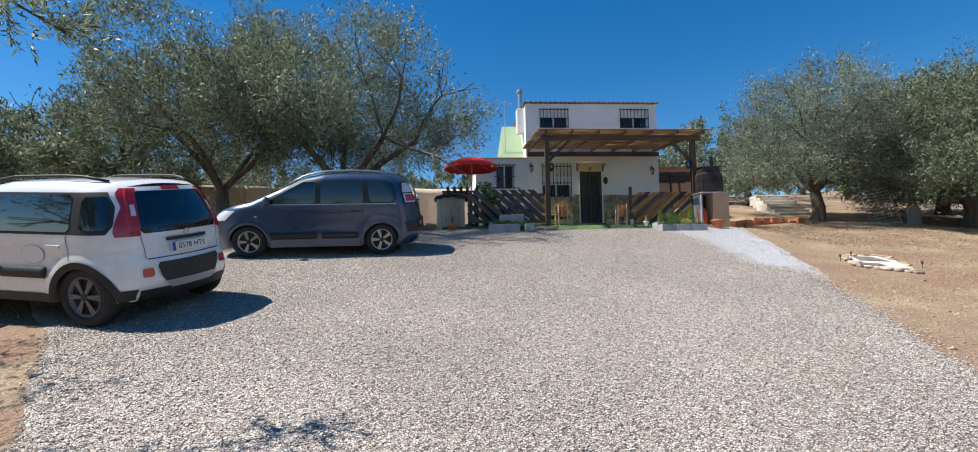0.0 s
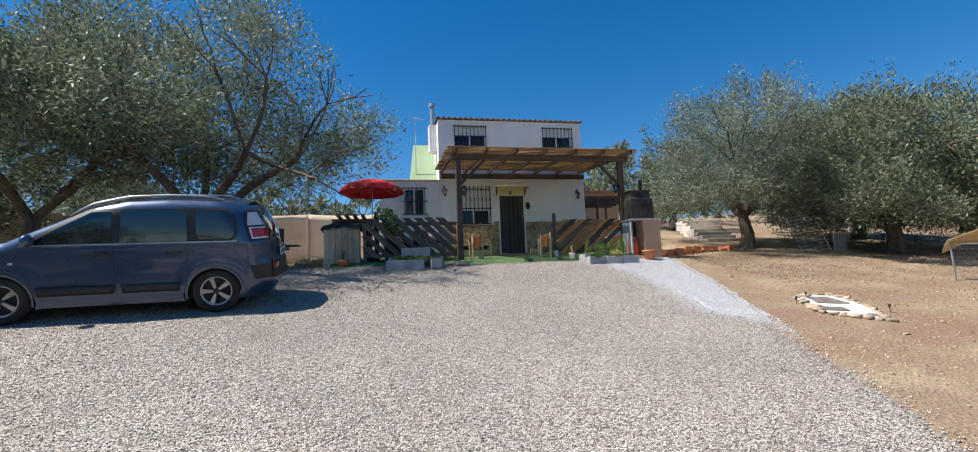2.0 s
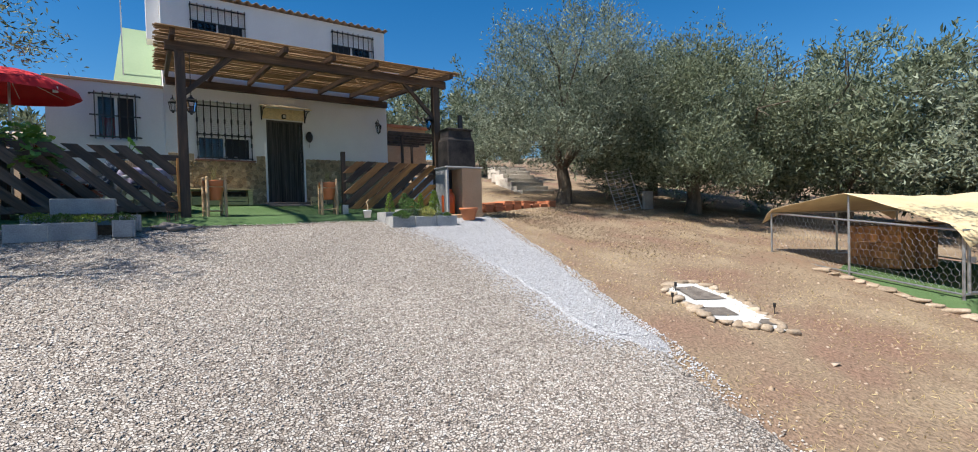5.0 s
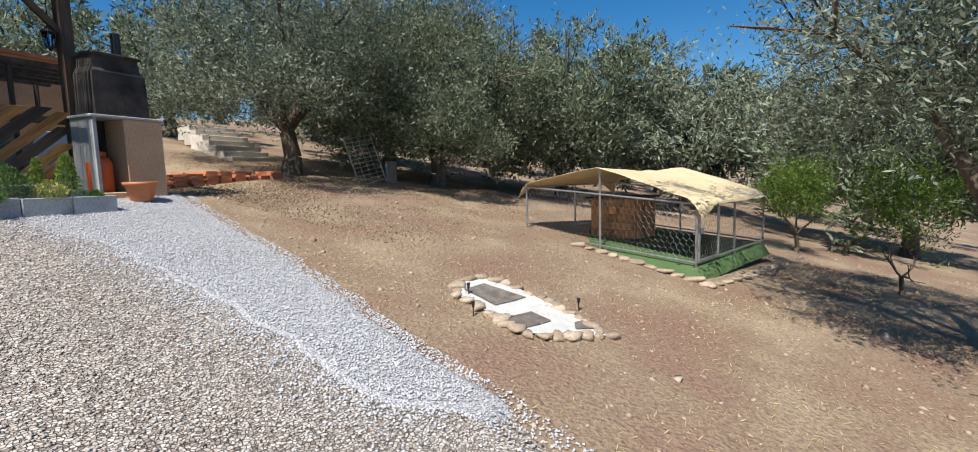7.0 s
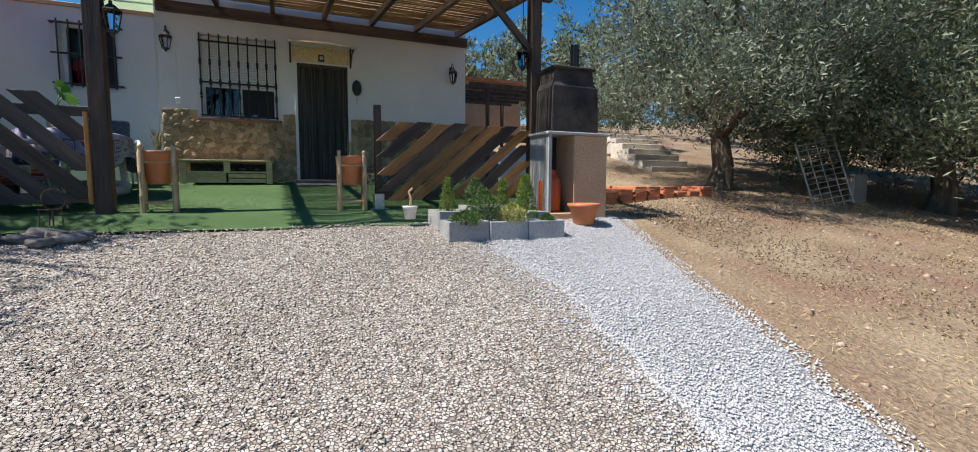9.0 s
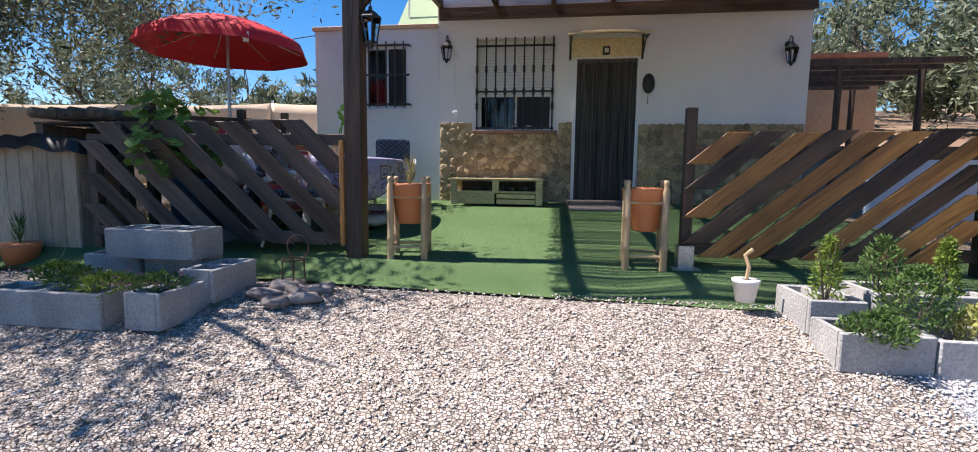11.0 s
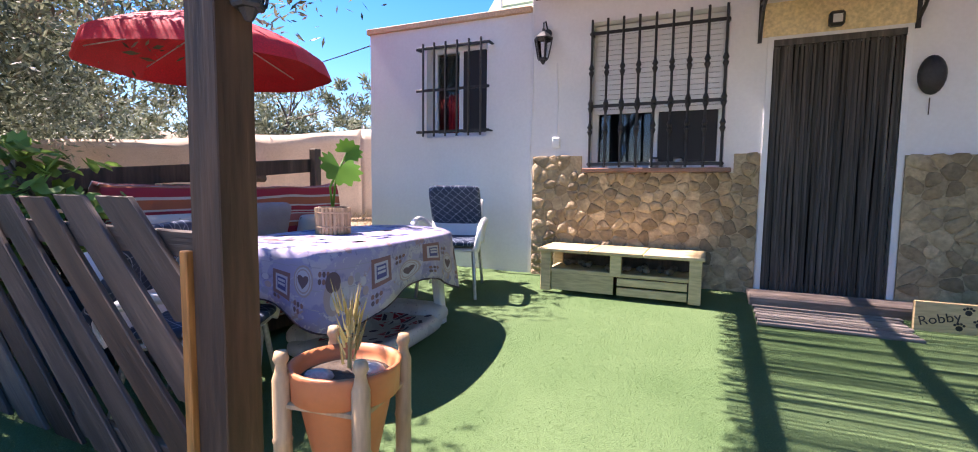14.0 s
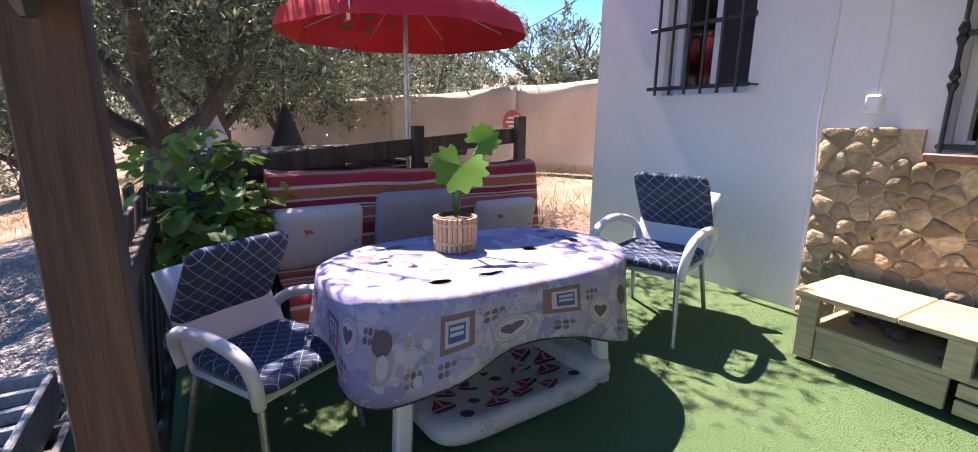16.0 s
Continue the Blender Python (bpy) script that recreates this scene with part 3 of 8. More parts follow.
def limb(bm, p, d, length, r, rg, depth, tips, twigs):
    """A crooked tapering limb and its forks."""
    steps = 4 if depth > 1 else 3
    q = p.copy()
    for i in range(steps):
        d = (d + Vector(rg.normal(size=3)) * 0.16 + Vector((0, 0, 0.05))).normalized()
        e = q + d * length / steps
        r2 = r * 0.86
        rod(bm, q - d * r * 0.3, e, r, r2, 7 if r > 0.05 else 4)
        q, r = e, r2
        if depth <= 2:
            twigs.append((q.copy(), d.copy()))
    if depth == 0:
        tips.append((q, d))
        return
    for i in range(3 if depth > 1 else 4):
        a = Vector(rg.normal(size=3))
        a = (a - d * a.dot(d)).normalized()
        limb(bm, q, (d * 0.62 + a * 0.62 + Vector((0, 0, 0.12))).normalized(), length * 0.68, r * 0.66, rg, depth - 1, tips, twigs)


def olive(x, y, h, rad, seed, n, size=0.13, material=None, label="", lean=(0, 0), skirt=0.5, trunk=0.2, depth=3, name="olive_tree"):
    rg = np.random.default_rng(seed)
    z0 = gz(x, y)
    t = thing(name, label or "old olive tree, gnarled trunk and grey-green crown", "tree", "olive trees")
    bm = bmesh.new()
    tips, twigs = [], []
    foot = Vector((x, y, z0 - 0.15))
    fork = Vector((x + lean[0] * 0.3, y + lean[1] * 0.3, z0 + h * 0.2))
    mid = (foot + fork) / 2 + Vector((0.08, -0.05, 0))
    rod(bm, foot, mid, trunk * 1.45, trunk, 10)
    rod(bm, mid - Vector((0, 0, 0.03)), fork, trunk * 1.02, trunk * 0.85, 10)
    k = 4
    for i in range(k):
        a = 2 * math.pi * (i + rg.uniform(-0.25, 0.25)) / k
        d = Vector((math.cos(a) * 0.75, math.sin(a) * 0.75, 0.75)).normalized()
        limb(bm, fork, d, rad * 0.62, trunk * 0.55, rg, depth - 1, tips, twigs)
    part("trunk", bm, M_BARK, t)
    # crown: boughs of leaves at uneven distances, each bough a cluster of tufts with gaps between
    sk = max(0.0, skirt)
    cz = z0 + h * (0.56 - 0.12 * sk) + min(0.0, skirt) * 0.2
    vr = h * (0.44 + 0.08 * sk)
    nl = 34
    i = np.arange(nl) + 0.5
    ph, ct = i * 2.39996 + rg.uniform(0, 6.28), 1 - (1.62 + 0.25 * sk) * i / nl
    st_ = np.sqrt(np.clip(1 - ct * ct, 0, 1))
    ld = np.stack([np.cos(ph) * st_, np.sin(ph) * st_, ct], 1) + rg.normal(size=(nl, 3)) * 0.16
    ld /= np.linalg.norm(ld, axis=1)[:, None]
    reach = np.where(np.arange(nl) % 4 == 1, rg.uniform(0.1, 0.42, nl), rg.uniform(0.5, 0.86, nl))
    lr = rad * rg.uniform(0.17, 0.36, nl)
    lc = np.array((x + lean[0], y + lean[1], cz)) + ld * reach[:, None] * np.array((rad, rad, vr))
    nc = max(60, int(n / 75))
    who = rg.choice(nl, nc, p=lr ** 2 / (lr ** 2).sum())
    u = rg.normal(size=(nc, 3)) + ld[who] * 0.7
    u /= np.linalg.norm(u, axis=1)[:, None]
    c = lc[who] + u * (lr[who] * np.clip(rg.normal(0.95, 0.16, nc), 0.3, 1.35))[:, None] * np.array((1, 1, 0.85))
    low = z0 + 0.45 + 0.9 * (1 - skirt) + rg.uniform(0, 0.6, nc)
    c[:, 2] = np.where(c[:, 2] < low, low + rg.uniform(0, 0.9, nc), c[:, 2])
    per = rg.integers(40, 110, nc)
    idx = np.repeat(np.arange(nc), per)
    spread = (0.09 + 0.022 * rad + rg.uniform(0, 0.09, nc))[idx][:, None]
    off = rg.normal(size=(len(idx), 3)) * spread * np.array((0.9, 0.9, 0.8))
    # shoots that stand up and out from the tufts
    shoot = rg.normal(size=(nc, 3)) * 0.45 + u * 0.8 + np.array((0, 0, 0.45))
    shoot /= np.linalg.norm(shoot, axis=1)[:, None]
    far = np.where(rg.random(nc) < 0.3, 3.4, 1.7)[idx][:, None]
    along = rg.uniform(-0.3, 1.0, len(idx))[:, None]
    off = off * (1 - 0.62 * np.clip(along, 0, 1)) + shoot[idx] * along * spread * far
    leaf_mesh("crown", c[idx] + off, shoot[idx] * 0.8 + u[idx] * 0.3, size, 0.27, rg, material or M_OLIVE, t)
    settle(t, (x, y, z0))
    return t


olive(-3.3, 15.4, 6.2, 4.0, 11, 92000, 0.105, skirt=-1.0, trunk=0.24, lean=(-0.2, 0.0), label="large spreading olive tree with a gnarled trunk beside the terrace")
olive(-7.4, 16.2, 6.6, 3.7, 12, 72000, 0.125, skirt=-0.4)
olive(-12.6, 18.0, 4.3, 3.4, 13, 30000, 0.19, skirt=0.2)
olive(-14.5, 11.5, 3.8, 2.4, 14, 22000, 0.17, skirt=0.3)
t_ = olive(-7.2, 3.4, 5.4, 2.3, 15, 26000, 0.1, skirt=-1.0, label="olive tree with a long twig hanging over the drive")
# a long thin bough reaching out over the drive
rg = np.random.default_rng(151)
bough = [Vector(p) for p in ((-7.0, 3.4, 2.6), (-5.6, 3.7, 3.9), (-4.2, 3.95, 4.45), (-3.3, 4.15, 4.3), (-2.7, 4.25, 3.95))]
part("bough", tube(bmesh.new(), [p - t_.location for p in bough], 0.009, 6), M_BARK, t_, smooth=True)
cen, way = [], []
for i in range(46):
    k = rg.uniform(1.6, 4.0)
    p = bough[min(3, int(k))].lerp(bough[min(4, int(k) + 1)], k - int(k))
    d = Vector((rg.normal() * 0.5 + 0.5, rg.normal() * 0.5, rg.normal() * 0.45 - 0.15)).normalized() * rg.uniform(0.25, 0.6)
    for j in range(22):
        cen.append(tuple(p + d * rg.uniform(0, 1) - t_.location))
        way.append(tuple(d.normalized()))
leaf_mesh("hanging_foliage", np.array(cen), np.array(way) * 1.6, 0.075, 0.2, rg, M_OLIVE, t_)
olive(12.3, 17.0, 5.0, 3.2, 21, 118000, 0.092, M_SILVER, skirt=0.3, label="dense olive tree with branches down to the ground")
olive(15.5, 14.8, 5.0, 3.4, 22, 112000, 0.108, skirt=0.9, label="dense olive tree with branches down to the ground")
olive(19.2, 12.2, 5.2, 3.5, 23, 60000, 0.17, skirt=0.9)
olive(10.0, 4.9, 5.6, 3.2, 24, 70000, 0.085, M_SILVER, skirt=-1.1, label="silvery olive tree shading the dry earth")
olive(18.5, 18.5, 5.2, 3.6, 25, 32000, 0.24, skirt=0.8)
olive(23.5, 8.5, 5.6, 3.6, 26, 30000, 0.26)
olive(20.5, 2.5, 5.4, 3.4, 27, 26000, 0.26)
for i, (x, y, h, r) in enumerate([(-20, 24, 5.5, 3.8), (-13, 29, 4.2, 3.6), (-5.5, 34, 3.4, 3.2), (1.5, 38, 3.2, 3.2), (-24, 14, 5.5, 3.8), (10, 33, 5.2, 3.8), (16, 30, 5.2, 3.8), (24, 27, 5.5, 4.0), (27, 17, 5.5, 4), (31, 10, 5.5, 4), (30, 1, 5.5, 4), (-28, 30, 6, 4.5), (-2, 45, 6, 5), (20, 42, 6, 5), (-18, 42, 6, 5), (36, 30, 6, 5), (10.5, 27.5, 2.6, 2.0), (-19, 7, 5.4, 3.6), (-16, -3, 5.5, 3.6), (1, -9, 5.5, 3.6), (9, -8, 5.5, 3.6), (-8, -10, 5.5, 3.6), (-34, 20, 6, 4.5), (-38, 36, 6, 5), (-9, 52, 6, 5), (8, 50, 6, 5), (32, 44, 6, 5), (42, 18, 6, 5), (40, 4, 6, 5), (-30, 4, 6, 4.5), (14.5, 24.5, 3.0, 2.0)]):
    near = y < 34 and abs(x - 4) < 26 and y > -4
    olive(x, y, h, r, 40 + i, 13000 if near else 5500, 0.24 if near else 0.42, depth=2, skirt=0.8, label="olive tree of the surrounding grove on dry ground")

# ---------- parked cars ----------
# opaque glossy panes; the shaded cabin behind the glass is put into their near-black
M_CARGLASS = plain("cabin_shade_car_glass", (0.006, 0.008, 0.010), 0.03, coat=1.0)
M_TYRE = mat("tyre_rubber", (0.016, 0.016, 0.016), (0.035, 0.033, 0.03), 12, 0.85, 0.2, 60)
M_TRIM = mat("black_car_trim", (0.018, 0.018, 0.019), (0.03, 0.03, 0.03), 20, 0.6, 0.2, 120)
M_REDLENS = plain("red_lens", (0.42, 0.012, 0.012), 0.12, coat=1.0)
M_CLEAR = plain("clear_lens", (0.62, 0.62, 0.64), 0.1, coat=1.0)
M_ALLOY = plain("silver_alloy", (0.42, 0.42, 0.43), 0.3, metal=0.9)
M_SKID = plain("silver_grey_plastic", (0.40, 0.40, 0.41), 0.35)
M_PLATE = plain("white_plate", (0.74, 0.74, 0.72), 0.35)
M_BLUEBAND = plain("blue_plate_band", (0.02, 0.06, 0.35), 0.4)


def lerp_list(pts, t):
    if t <= pts[0][0]:
        return pts[0][1]
    for (a, b), (c, d) in zip(pts, pts[1:]):
        if t <= c:
            k = (t - a) / (c - a)
            return b + (d - b) * k
    return pts[-1][1]


def text_mesh(words, size, m, material, parent, name="lettering", depth=0.001):
    cu = bpy.data.curves.new(name, "FONT")
    cu.body, cu.size, cu.extrude, cu.align_x, cu.align_y = words, size, depth, "CENTER", "CENTER"
    tmp = bpy.data.objects.new("tmp", cu)
    scene.collection.objects.link(tmp)
    me = bpy.data.meshes.new_from_object(tmp.evaluated_get(bpy.context.evaluated_depsgraph_get()))
    bpy.data.objects.remove(tmp)
    me.materials.clear()
    me.materials.append(material)
    ob = new(name, me)
    ob.parent = parent
    ob.matrix_basis = m
    return ob


class Car:
    """Body of a small car: x ahead from the rear axle, y to its left, z up."""

    def __init__(self, wb, W, top, rear, front, belt, roof, arch, clear):
        self.wb, self.W, self.top, self.rear, self.front, self.belt, self.roof, self.arch, self.clear = wb, W, top, rear, front, belt, roof, arch, clear

    def x(self, s, z):
        a, b = lerp_list(self.rear, z), lerp_list(self.front, z)
        return a + (b - a) * s

    def w(self, x, z):
        """Half width: tumblehome, rounded roof edge and corners, a shoulder line and swollen arches."""
        a, b = lerp_list(self.rear, z), lerp_list(self.front, z)
        f = 1.0
        if z > self.belt:
            f -= 0.15 * ((z - self.belt) / (self.roof - self.belt)) ** 1.25
        if z < 0.5:
            f -= 0.05 * ((0.5 - z) / 0.4) ** 2
        f += 0.014 * math.exp(-((z - self.belt + 0.07) / 0.07) ** 2)
        e = (z - lerp_list(self.top, x) + 0.15) / 0.15
        if e > 0:
            f -= 0.10 * min(1.0, e) ** 2.4
        for d, r in ((x - a, 0.46), (b - x, 0.62)):
            d = max(0.0, d)
            if d < r:
                f -= 0.27 * ((r - d) / r) ** 2.8
        wide = self.W * f
        if z < 0.95:
            for xw in (0.0, self.wb):
                q = math.hypot(x - xw, z - 0.30) - self.arch - 0.05
                wide += 0.026 * math.exp(-(q / 0.09) ** 2)
        return wide

    def low(self, x):
        z = self.clear
        for xw in (0.0, self.wb):
            d = abs(x - xw)
            if d < self.arch:
                z = max(z, 0.30 + math.sqrt(self.arch ** 2 - d * d))
        return z

    def skin(self):
        bm = bmesh.new()
        S = [0.0, 0.003, 0.007, 0.013, 0.02, 0.028, 0.038, 0.05, 0.064] + [0.08 + 0.84 * i / 72 for i in range(73)] + [0.935, 0.948, 0.96, 0.97, 0.979, 0.987, 0.993, 0.997, 1.0]
        NV, NT = 22, 10
        flank = {}
        for side in (1, -1):
            vs = []
            for s in S:
                zl = self.low(self.x(s, 0.45))
                zt = 1.2
                for _ in range(6):
                    zt = lerp_list(self.top, self.x(s, zt))
                if s < 0.03:
                    zt -= 0.04 * ((0.03 - s) / 0.03) ** 2
                vs.append([])
                for j in range(NV + 1):
                    z = zl + (zt - zl) * (1 - (1 - j / NV) ** 1.25)
                    x = self.x(s, z)
                    vs[-1].append(bm.verts.new((x, side * self.w(x, z), z)))
            for a, b in zip(vs, vs[1:]):
                for j in range(NV):
                    bm.faces.new((a[j], b[j], b[j + 1], a[j + 1]))
            flank[side] = vs
        left, right = flank[1], flank[-1]

        def bridge(lc, rc, bulge, axis):
            prev = lc
            for k in range(1, NT + 1):
                t = k / NT
                cur = rc if k == NT else []
                if k < NT:
                    for p, q in zip(lc, rc):
                        v = p.co.lerp(q.co, t)
                        v[axis] += bulge * (1 - (2 * t - 1) ** 2)
                        cur.append(bm.verts.new(v))
                for i in range(len(lc) - 1):
                    bm.faces.new((prev[i], prev[i + 1], cur[i + 1], cur[i]))
                prev = cur
        bridge(left[0], right[0], -0.10, 0)
        bridge(left[-1], right[-1], 0.16, 0)
        bridge([c[-1] for c in left], [c[-1] for c in right], 0.035, 2)
        bmesh.ops.recalc_face_normals(bm, faces=bm.faces)
        return bm

    def flank(self, rows, side, off=0.006, nu=14, nv=10):
        """Panel on the flank from rows (z, rear x, front x), bottom to top."""
        lo = [(r[0], r[1]) for r in rows]
        hi = [(r[0], r[2]) for r in rows]

        def fn(u, v):
            z = rows[0][0] + (rows[-1][0] - rows[0][0]) * v
            a, b = lerp_list(lo, z), lerp_list(hi, z)
            x = a + (b - a) * u
            return (x, side * (self.w(x, z) + off), z)
        return grid(bmesh.new(), fn, nu, nv)

    def back(self, f, z, off):
        """Point of the tail at a share f of its half width."""
        x = lerp_list(self.rear, z)
        return (x - 0.10 * (1 - f * f) - off, f * self.w(x, z), z)

    def tail(self, rows, off=0.006, nu=14, nv=8):
        """Panel on the tail from rows (z, from, to), both as shares of the half width."""
        lo = [(r[0], r[1]) for r in rows]
        hi = [(r[0], r[2]) for r in rows]

        def fn(u, v):
            z = rows[0][0] + (rows[-1][0] - rows[0][0]) * v
            a, b = lerp_list(lo, z), lerp_list(hi, z)
            return self.back(a + (b - a) * u, z, off)
        return grid(bmesh.new(), fn, nu, nv)

    def top_patch(self, x0, x1, inset, off=0.006, nu=10, nv=8):
        def fn(u, v):
            x = x0 + (x1 - x0) * v
            z = lerp_list(self.top, x)
            w = self.w(x, z) - inset
            y = -w + 2 * w * u
            return (x, y, z + 0.035 * (1 - (y / (w + inset)) ** 2) + off)
        return grid(bmesh.new(), fn, nu, nv)


def wheel(root, x, y, r, spokes, rim_m, side):
    """Tyre with a spoked rim; side +1 faces the car's left."""
    m = Matrix.Translation((x, y, r)) @ Matrix.Rotation(radians(-90 * side), 4, "X")
    t = part("wheel", lathe(bmesh.new(), [(r * 0.62, -0.09), (r * 0.9, -0.095), (r, -0.06), (r, 0.06), (r * 0.92, 0.095), (r * 0.66, 0.09), (r * 0.64, 0.05)], 28, m), M_TYRE, root, "dusty black tyre", smooth=True)
    bm = bmesh.new()
    lathe(bm, [(r * 0.66, 0.03), (r * 0.68, 0.088), (r * 0.61, 0.085), (r * 0.59, 0.03)], 28, m)
    part("rim", bm, rim_m, t, "alloy rim", smooth=True)
    part("brake_disc", lathe(bmesh.new(), [(r * 0.6, 0.0), (r * 0.6, 0.032)], 20, m), M_TRIM, t)
    for i in range(spokes):
        a = 2 * math.pi * i / spokes
        bm = bmesh.new()
        for da in (-0.1, 0.1):
            beam(bm, m @ Vector((r * 0.08 * math.cos(a), r * 0.08 * math.sin(a), 0.075)), m @ Vector((r * 0.62 * math.cos(a + da), r * 0.62 * math.sin(a + da), 0.07)), 0.03, 0.028, 0.003, up=m.to_3x3() @ Vector((0, 0, 1)))
        part("spoke", bm, rim_m, t)
    part("hub", lathe(bmesh.new(), [(r * 0.14, 0.05), (r * 0.14, 0.088), (r * 0.09, 0.094)], 14, m), M_TRIM, t)
    return t


def car(name, label, spec, paint, panes, band, doors, rim_m, spokes, wr, pose_m, plate, white):
    """A parked car; panes and band: rows of the flank's glass and its black surround."""
    c = Car(*spec)
    root = thing(name, label, "car", "parked cars")
    part("body", c.skin(), paint, root, smooth=True)
    # black box added inside the shell; its colour stands for shade in the arches
    part("underbody", B((c.rear[0][1] + 0.15, c.wb + 0.5, -c.W + 0.2, c.W - 0.2, 0.2, 0.66)), M_TRIM, root, "black filler box giving the underside and wheel wells their shade")
    for x in (0.0, c.wb):
        for side in (1, -1):
            wheel(root, x, side * (c.W - 0.10), wr, spokes, rim_m, side)
    tz0 = c.clear + (0.27 if white else 0.16)
    for side in (1, -1):
        part("window_surround", c.flank(band, side, 0.005, 40, 12), M_TRIM, root, smooth=True)
        for rows in panes:
            part("side_window", c.flank(rows, side, 0.009), M_CARGLASS, root, smooth=True)
        for x0, x1 in doors:
            part("door_seam", c.flank([(max(c.clear + 0.12, c.low(x0) + 0.1), x0, x0 + 0.008), (c.belt - 0.02, x0 + 0.02, x0 + 0.028)], side, 0.003, 1, 8), M_TRIM, root)
            h = part("door_handle", c.flank([(c.belt - 0.15, x0 + 0.08, x0 + 0.25), (c.belt - 0.115, x0 + 0.07, x0 + 0.26)], side, 0.026, 4, 2), paint if white else M_TRIM, root)
            h.modifiers.new("thick", "SOLIDIFY").thickness = 0.022
            xs0 = max(x0, c.arch + 0.06)
            d = part("door_strip", c.flank([(tz0, xs0 + 0.04, x1 - 0.05), (tz0 + 0.12, xs0 + 0.02, x1 - 0.03)], side, 0.014, 8, 2), M_TRIM, root, smooth=True)
            d.modifiers.new("thick", "SOLIDIFY").thickness = 0.012
        part("sill", c.flank([(c.clear, c.arch + 0.02, c.wb - c.arch - 0.02), (c.clear + 0.1, c.arch + 0.05, c.wb - c.arch - 0.05)], side, 0.008, 10, 2), M_TRIM if white else paint, root)
        for xw in (0.0, c.wb):
            def lip(u, v):
                a = math.pi * (-0.06 + 1.12 * u)
                rr = c.arch - 0.012 + (0.075 if white else 0.03) * v
                x, z = xw + rr * math.cos(a), max(c.clear, 0.30 + rr * math.sin(a))
                return (x, side * (c.w(x, z) + 0.012), z)
            part("wheel_arch", grid(bmesh.new(), lip, 24, 2), M_TRIM if white else paint, root, smooth=True)
        mx = c.wb - 0.40
        bm = bmesh.new()
        bmesh.ops.create_uvsphere(bm, u_segments=14, v_segments=10, radius=0.5, matrix=Matrix.Translation((mx, side * (c.w(mx, c.belt) + 0.11), c.belt + 0.09)) @ Matrix.Diagonal((0.13, 0.22, 0.17, 1)))
        part("mirror", bm, M_TRIM if white else paint, root, smooth=True)
        rx0, rx1 = -0.1, c.wb - 0.75
        bm = bmesh.new()
        pts = []
        for i in range(15):
            x = rx0 + (rx1 - rx0) * i / 14
            z = lerp_list(c.top, x)
            pts.append((x, side * (c.w(x, z) - 0.02), z + 0.012 + 0.045 * min(1.0, i / 1.5, (14 - i) / 1.5)))
        tube(bm, pts, 0.017, 8)
        part("roof_rail", bm, M_TRIM if white else M_ALLOY, root, smooth=True)
    part("windscreen", c.top_patch(c.wb - 0.72, c.wb + 0.02, 0.05), M_CARGLASS, root, smooth=True)
    if white:
        part("rear_window", c.tail([(1.0, -0.80, 0.80), (1.03, -0.88, 0.88), (1.40, -0.88, 0.88), (1.465, -0.82, 0.82)], 0.007, 16, 10), M_CARGLASS, root, smooth=True)
        part("wiper", tube(bmesh.new(), [c.back(-0.1, 1.03, 0.02), c.back(0.2, 1.07, 0.025), c.back(0.55, 1.05, 0.02)], 0.009, 6), M_TRIM, root)
        part("rear_bumper", c.tail([(0.25, -1, 1), (0.38, -1, 1)], 0.012, 20, 4), M_TRIM, root, "black lower bumper", smooth=True)
        part("bumper_panel", c.tail([(0.44, -0.58, 0.58), (0.50, -0.66, 0.66), (0.645, -0.72, 0.72), (0.67, -0.68, 0.68)], 0.016, 16, 6), M_TRIM, root, "black bumper panel", smooth=True)
        part("skid_plate", c.tail([(0.36, -0.48, 0.48), (0.45, -0.62, 0.62)], 0.026, 14, 4), M_SKID, root, "silver skid plate", smooth=True)
        part("boot_seam", c.tail([(0.712, -0.84, 0.84), (0.722, -0.84, 0.84)], 0.010, 20, 1), M_TRIM, root)
        for s in (1, -1):
            part("bumper_corner", c.flank([(0.28, lerp_list(c.rear, 0.28), -c.arch - 0.03), (0.40, lerp_list(c.rear, 0.4), -c.arch + 0.02)], s, 0.012, 10, 3), M_TRIM, root, smooth=True)
            xr = [lerp_list(c.rear, z) for z in (0.98, 1.03, 1.3, 1.44, 1.5)]
            part("tail_lamp", c.flank([(0.98, xr[0] - 0.018, xr[0] + 0.09), (1.03, xr[1] - 0.018, xr[1] + 0.10), (1.3, xr[2] - 0.018, xr[2] + 0.025), (1.44, xr[3] - 0.018, xr[3] + 0.05), (1.5, xr[4] - 0.018, xr[4] + 0.03)], s, 0.014, 8, 10), M_REDLENS, root, "tall red tail lamp", smooth=True)
            part("tail_lamp", c.tail([(0.98, s * 0.87, s * 1.03), (1.5, s * 0.84, s * 1.03)], 0.014, 5, 10), M_REDLENS, root, "tall red tail lamp", smooth=True)
            part("lamp_lens", c.tail([(1.2, s * 0.90, s * 0.98), (1.32, s * 0.90, s * 0.98)], 0.02, 4, 4), M_CLEAR, root, "clear reversing lens", smooth=True)
            part("reflector", c.tail([(0.52, s * 0.80, s * 0.95), (0.535, s * 0.78, s * 0.97), (0.605, s * 0.78, s * 0.97), (0.62, s * 0.80, s * 0.95)], 0.012, 4, 4), M_REDLENS, root, smooth=True)
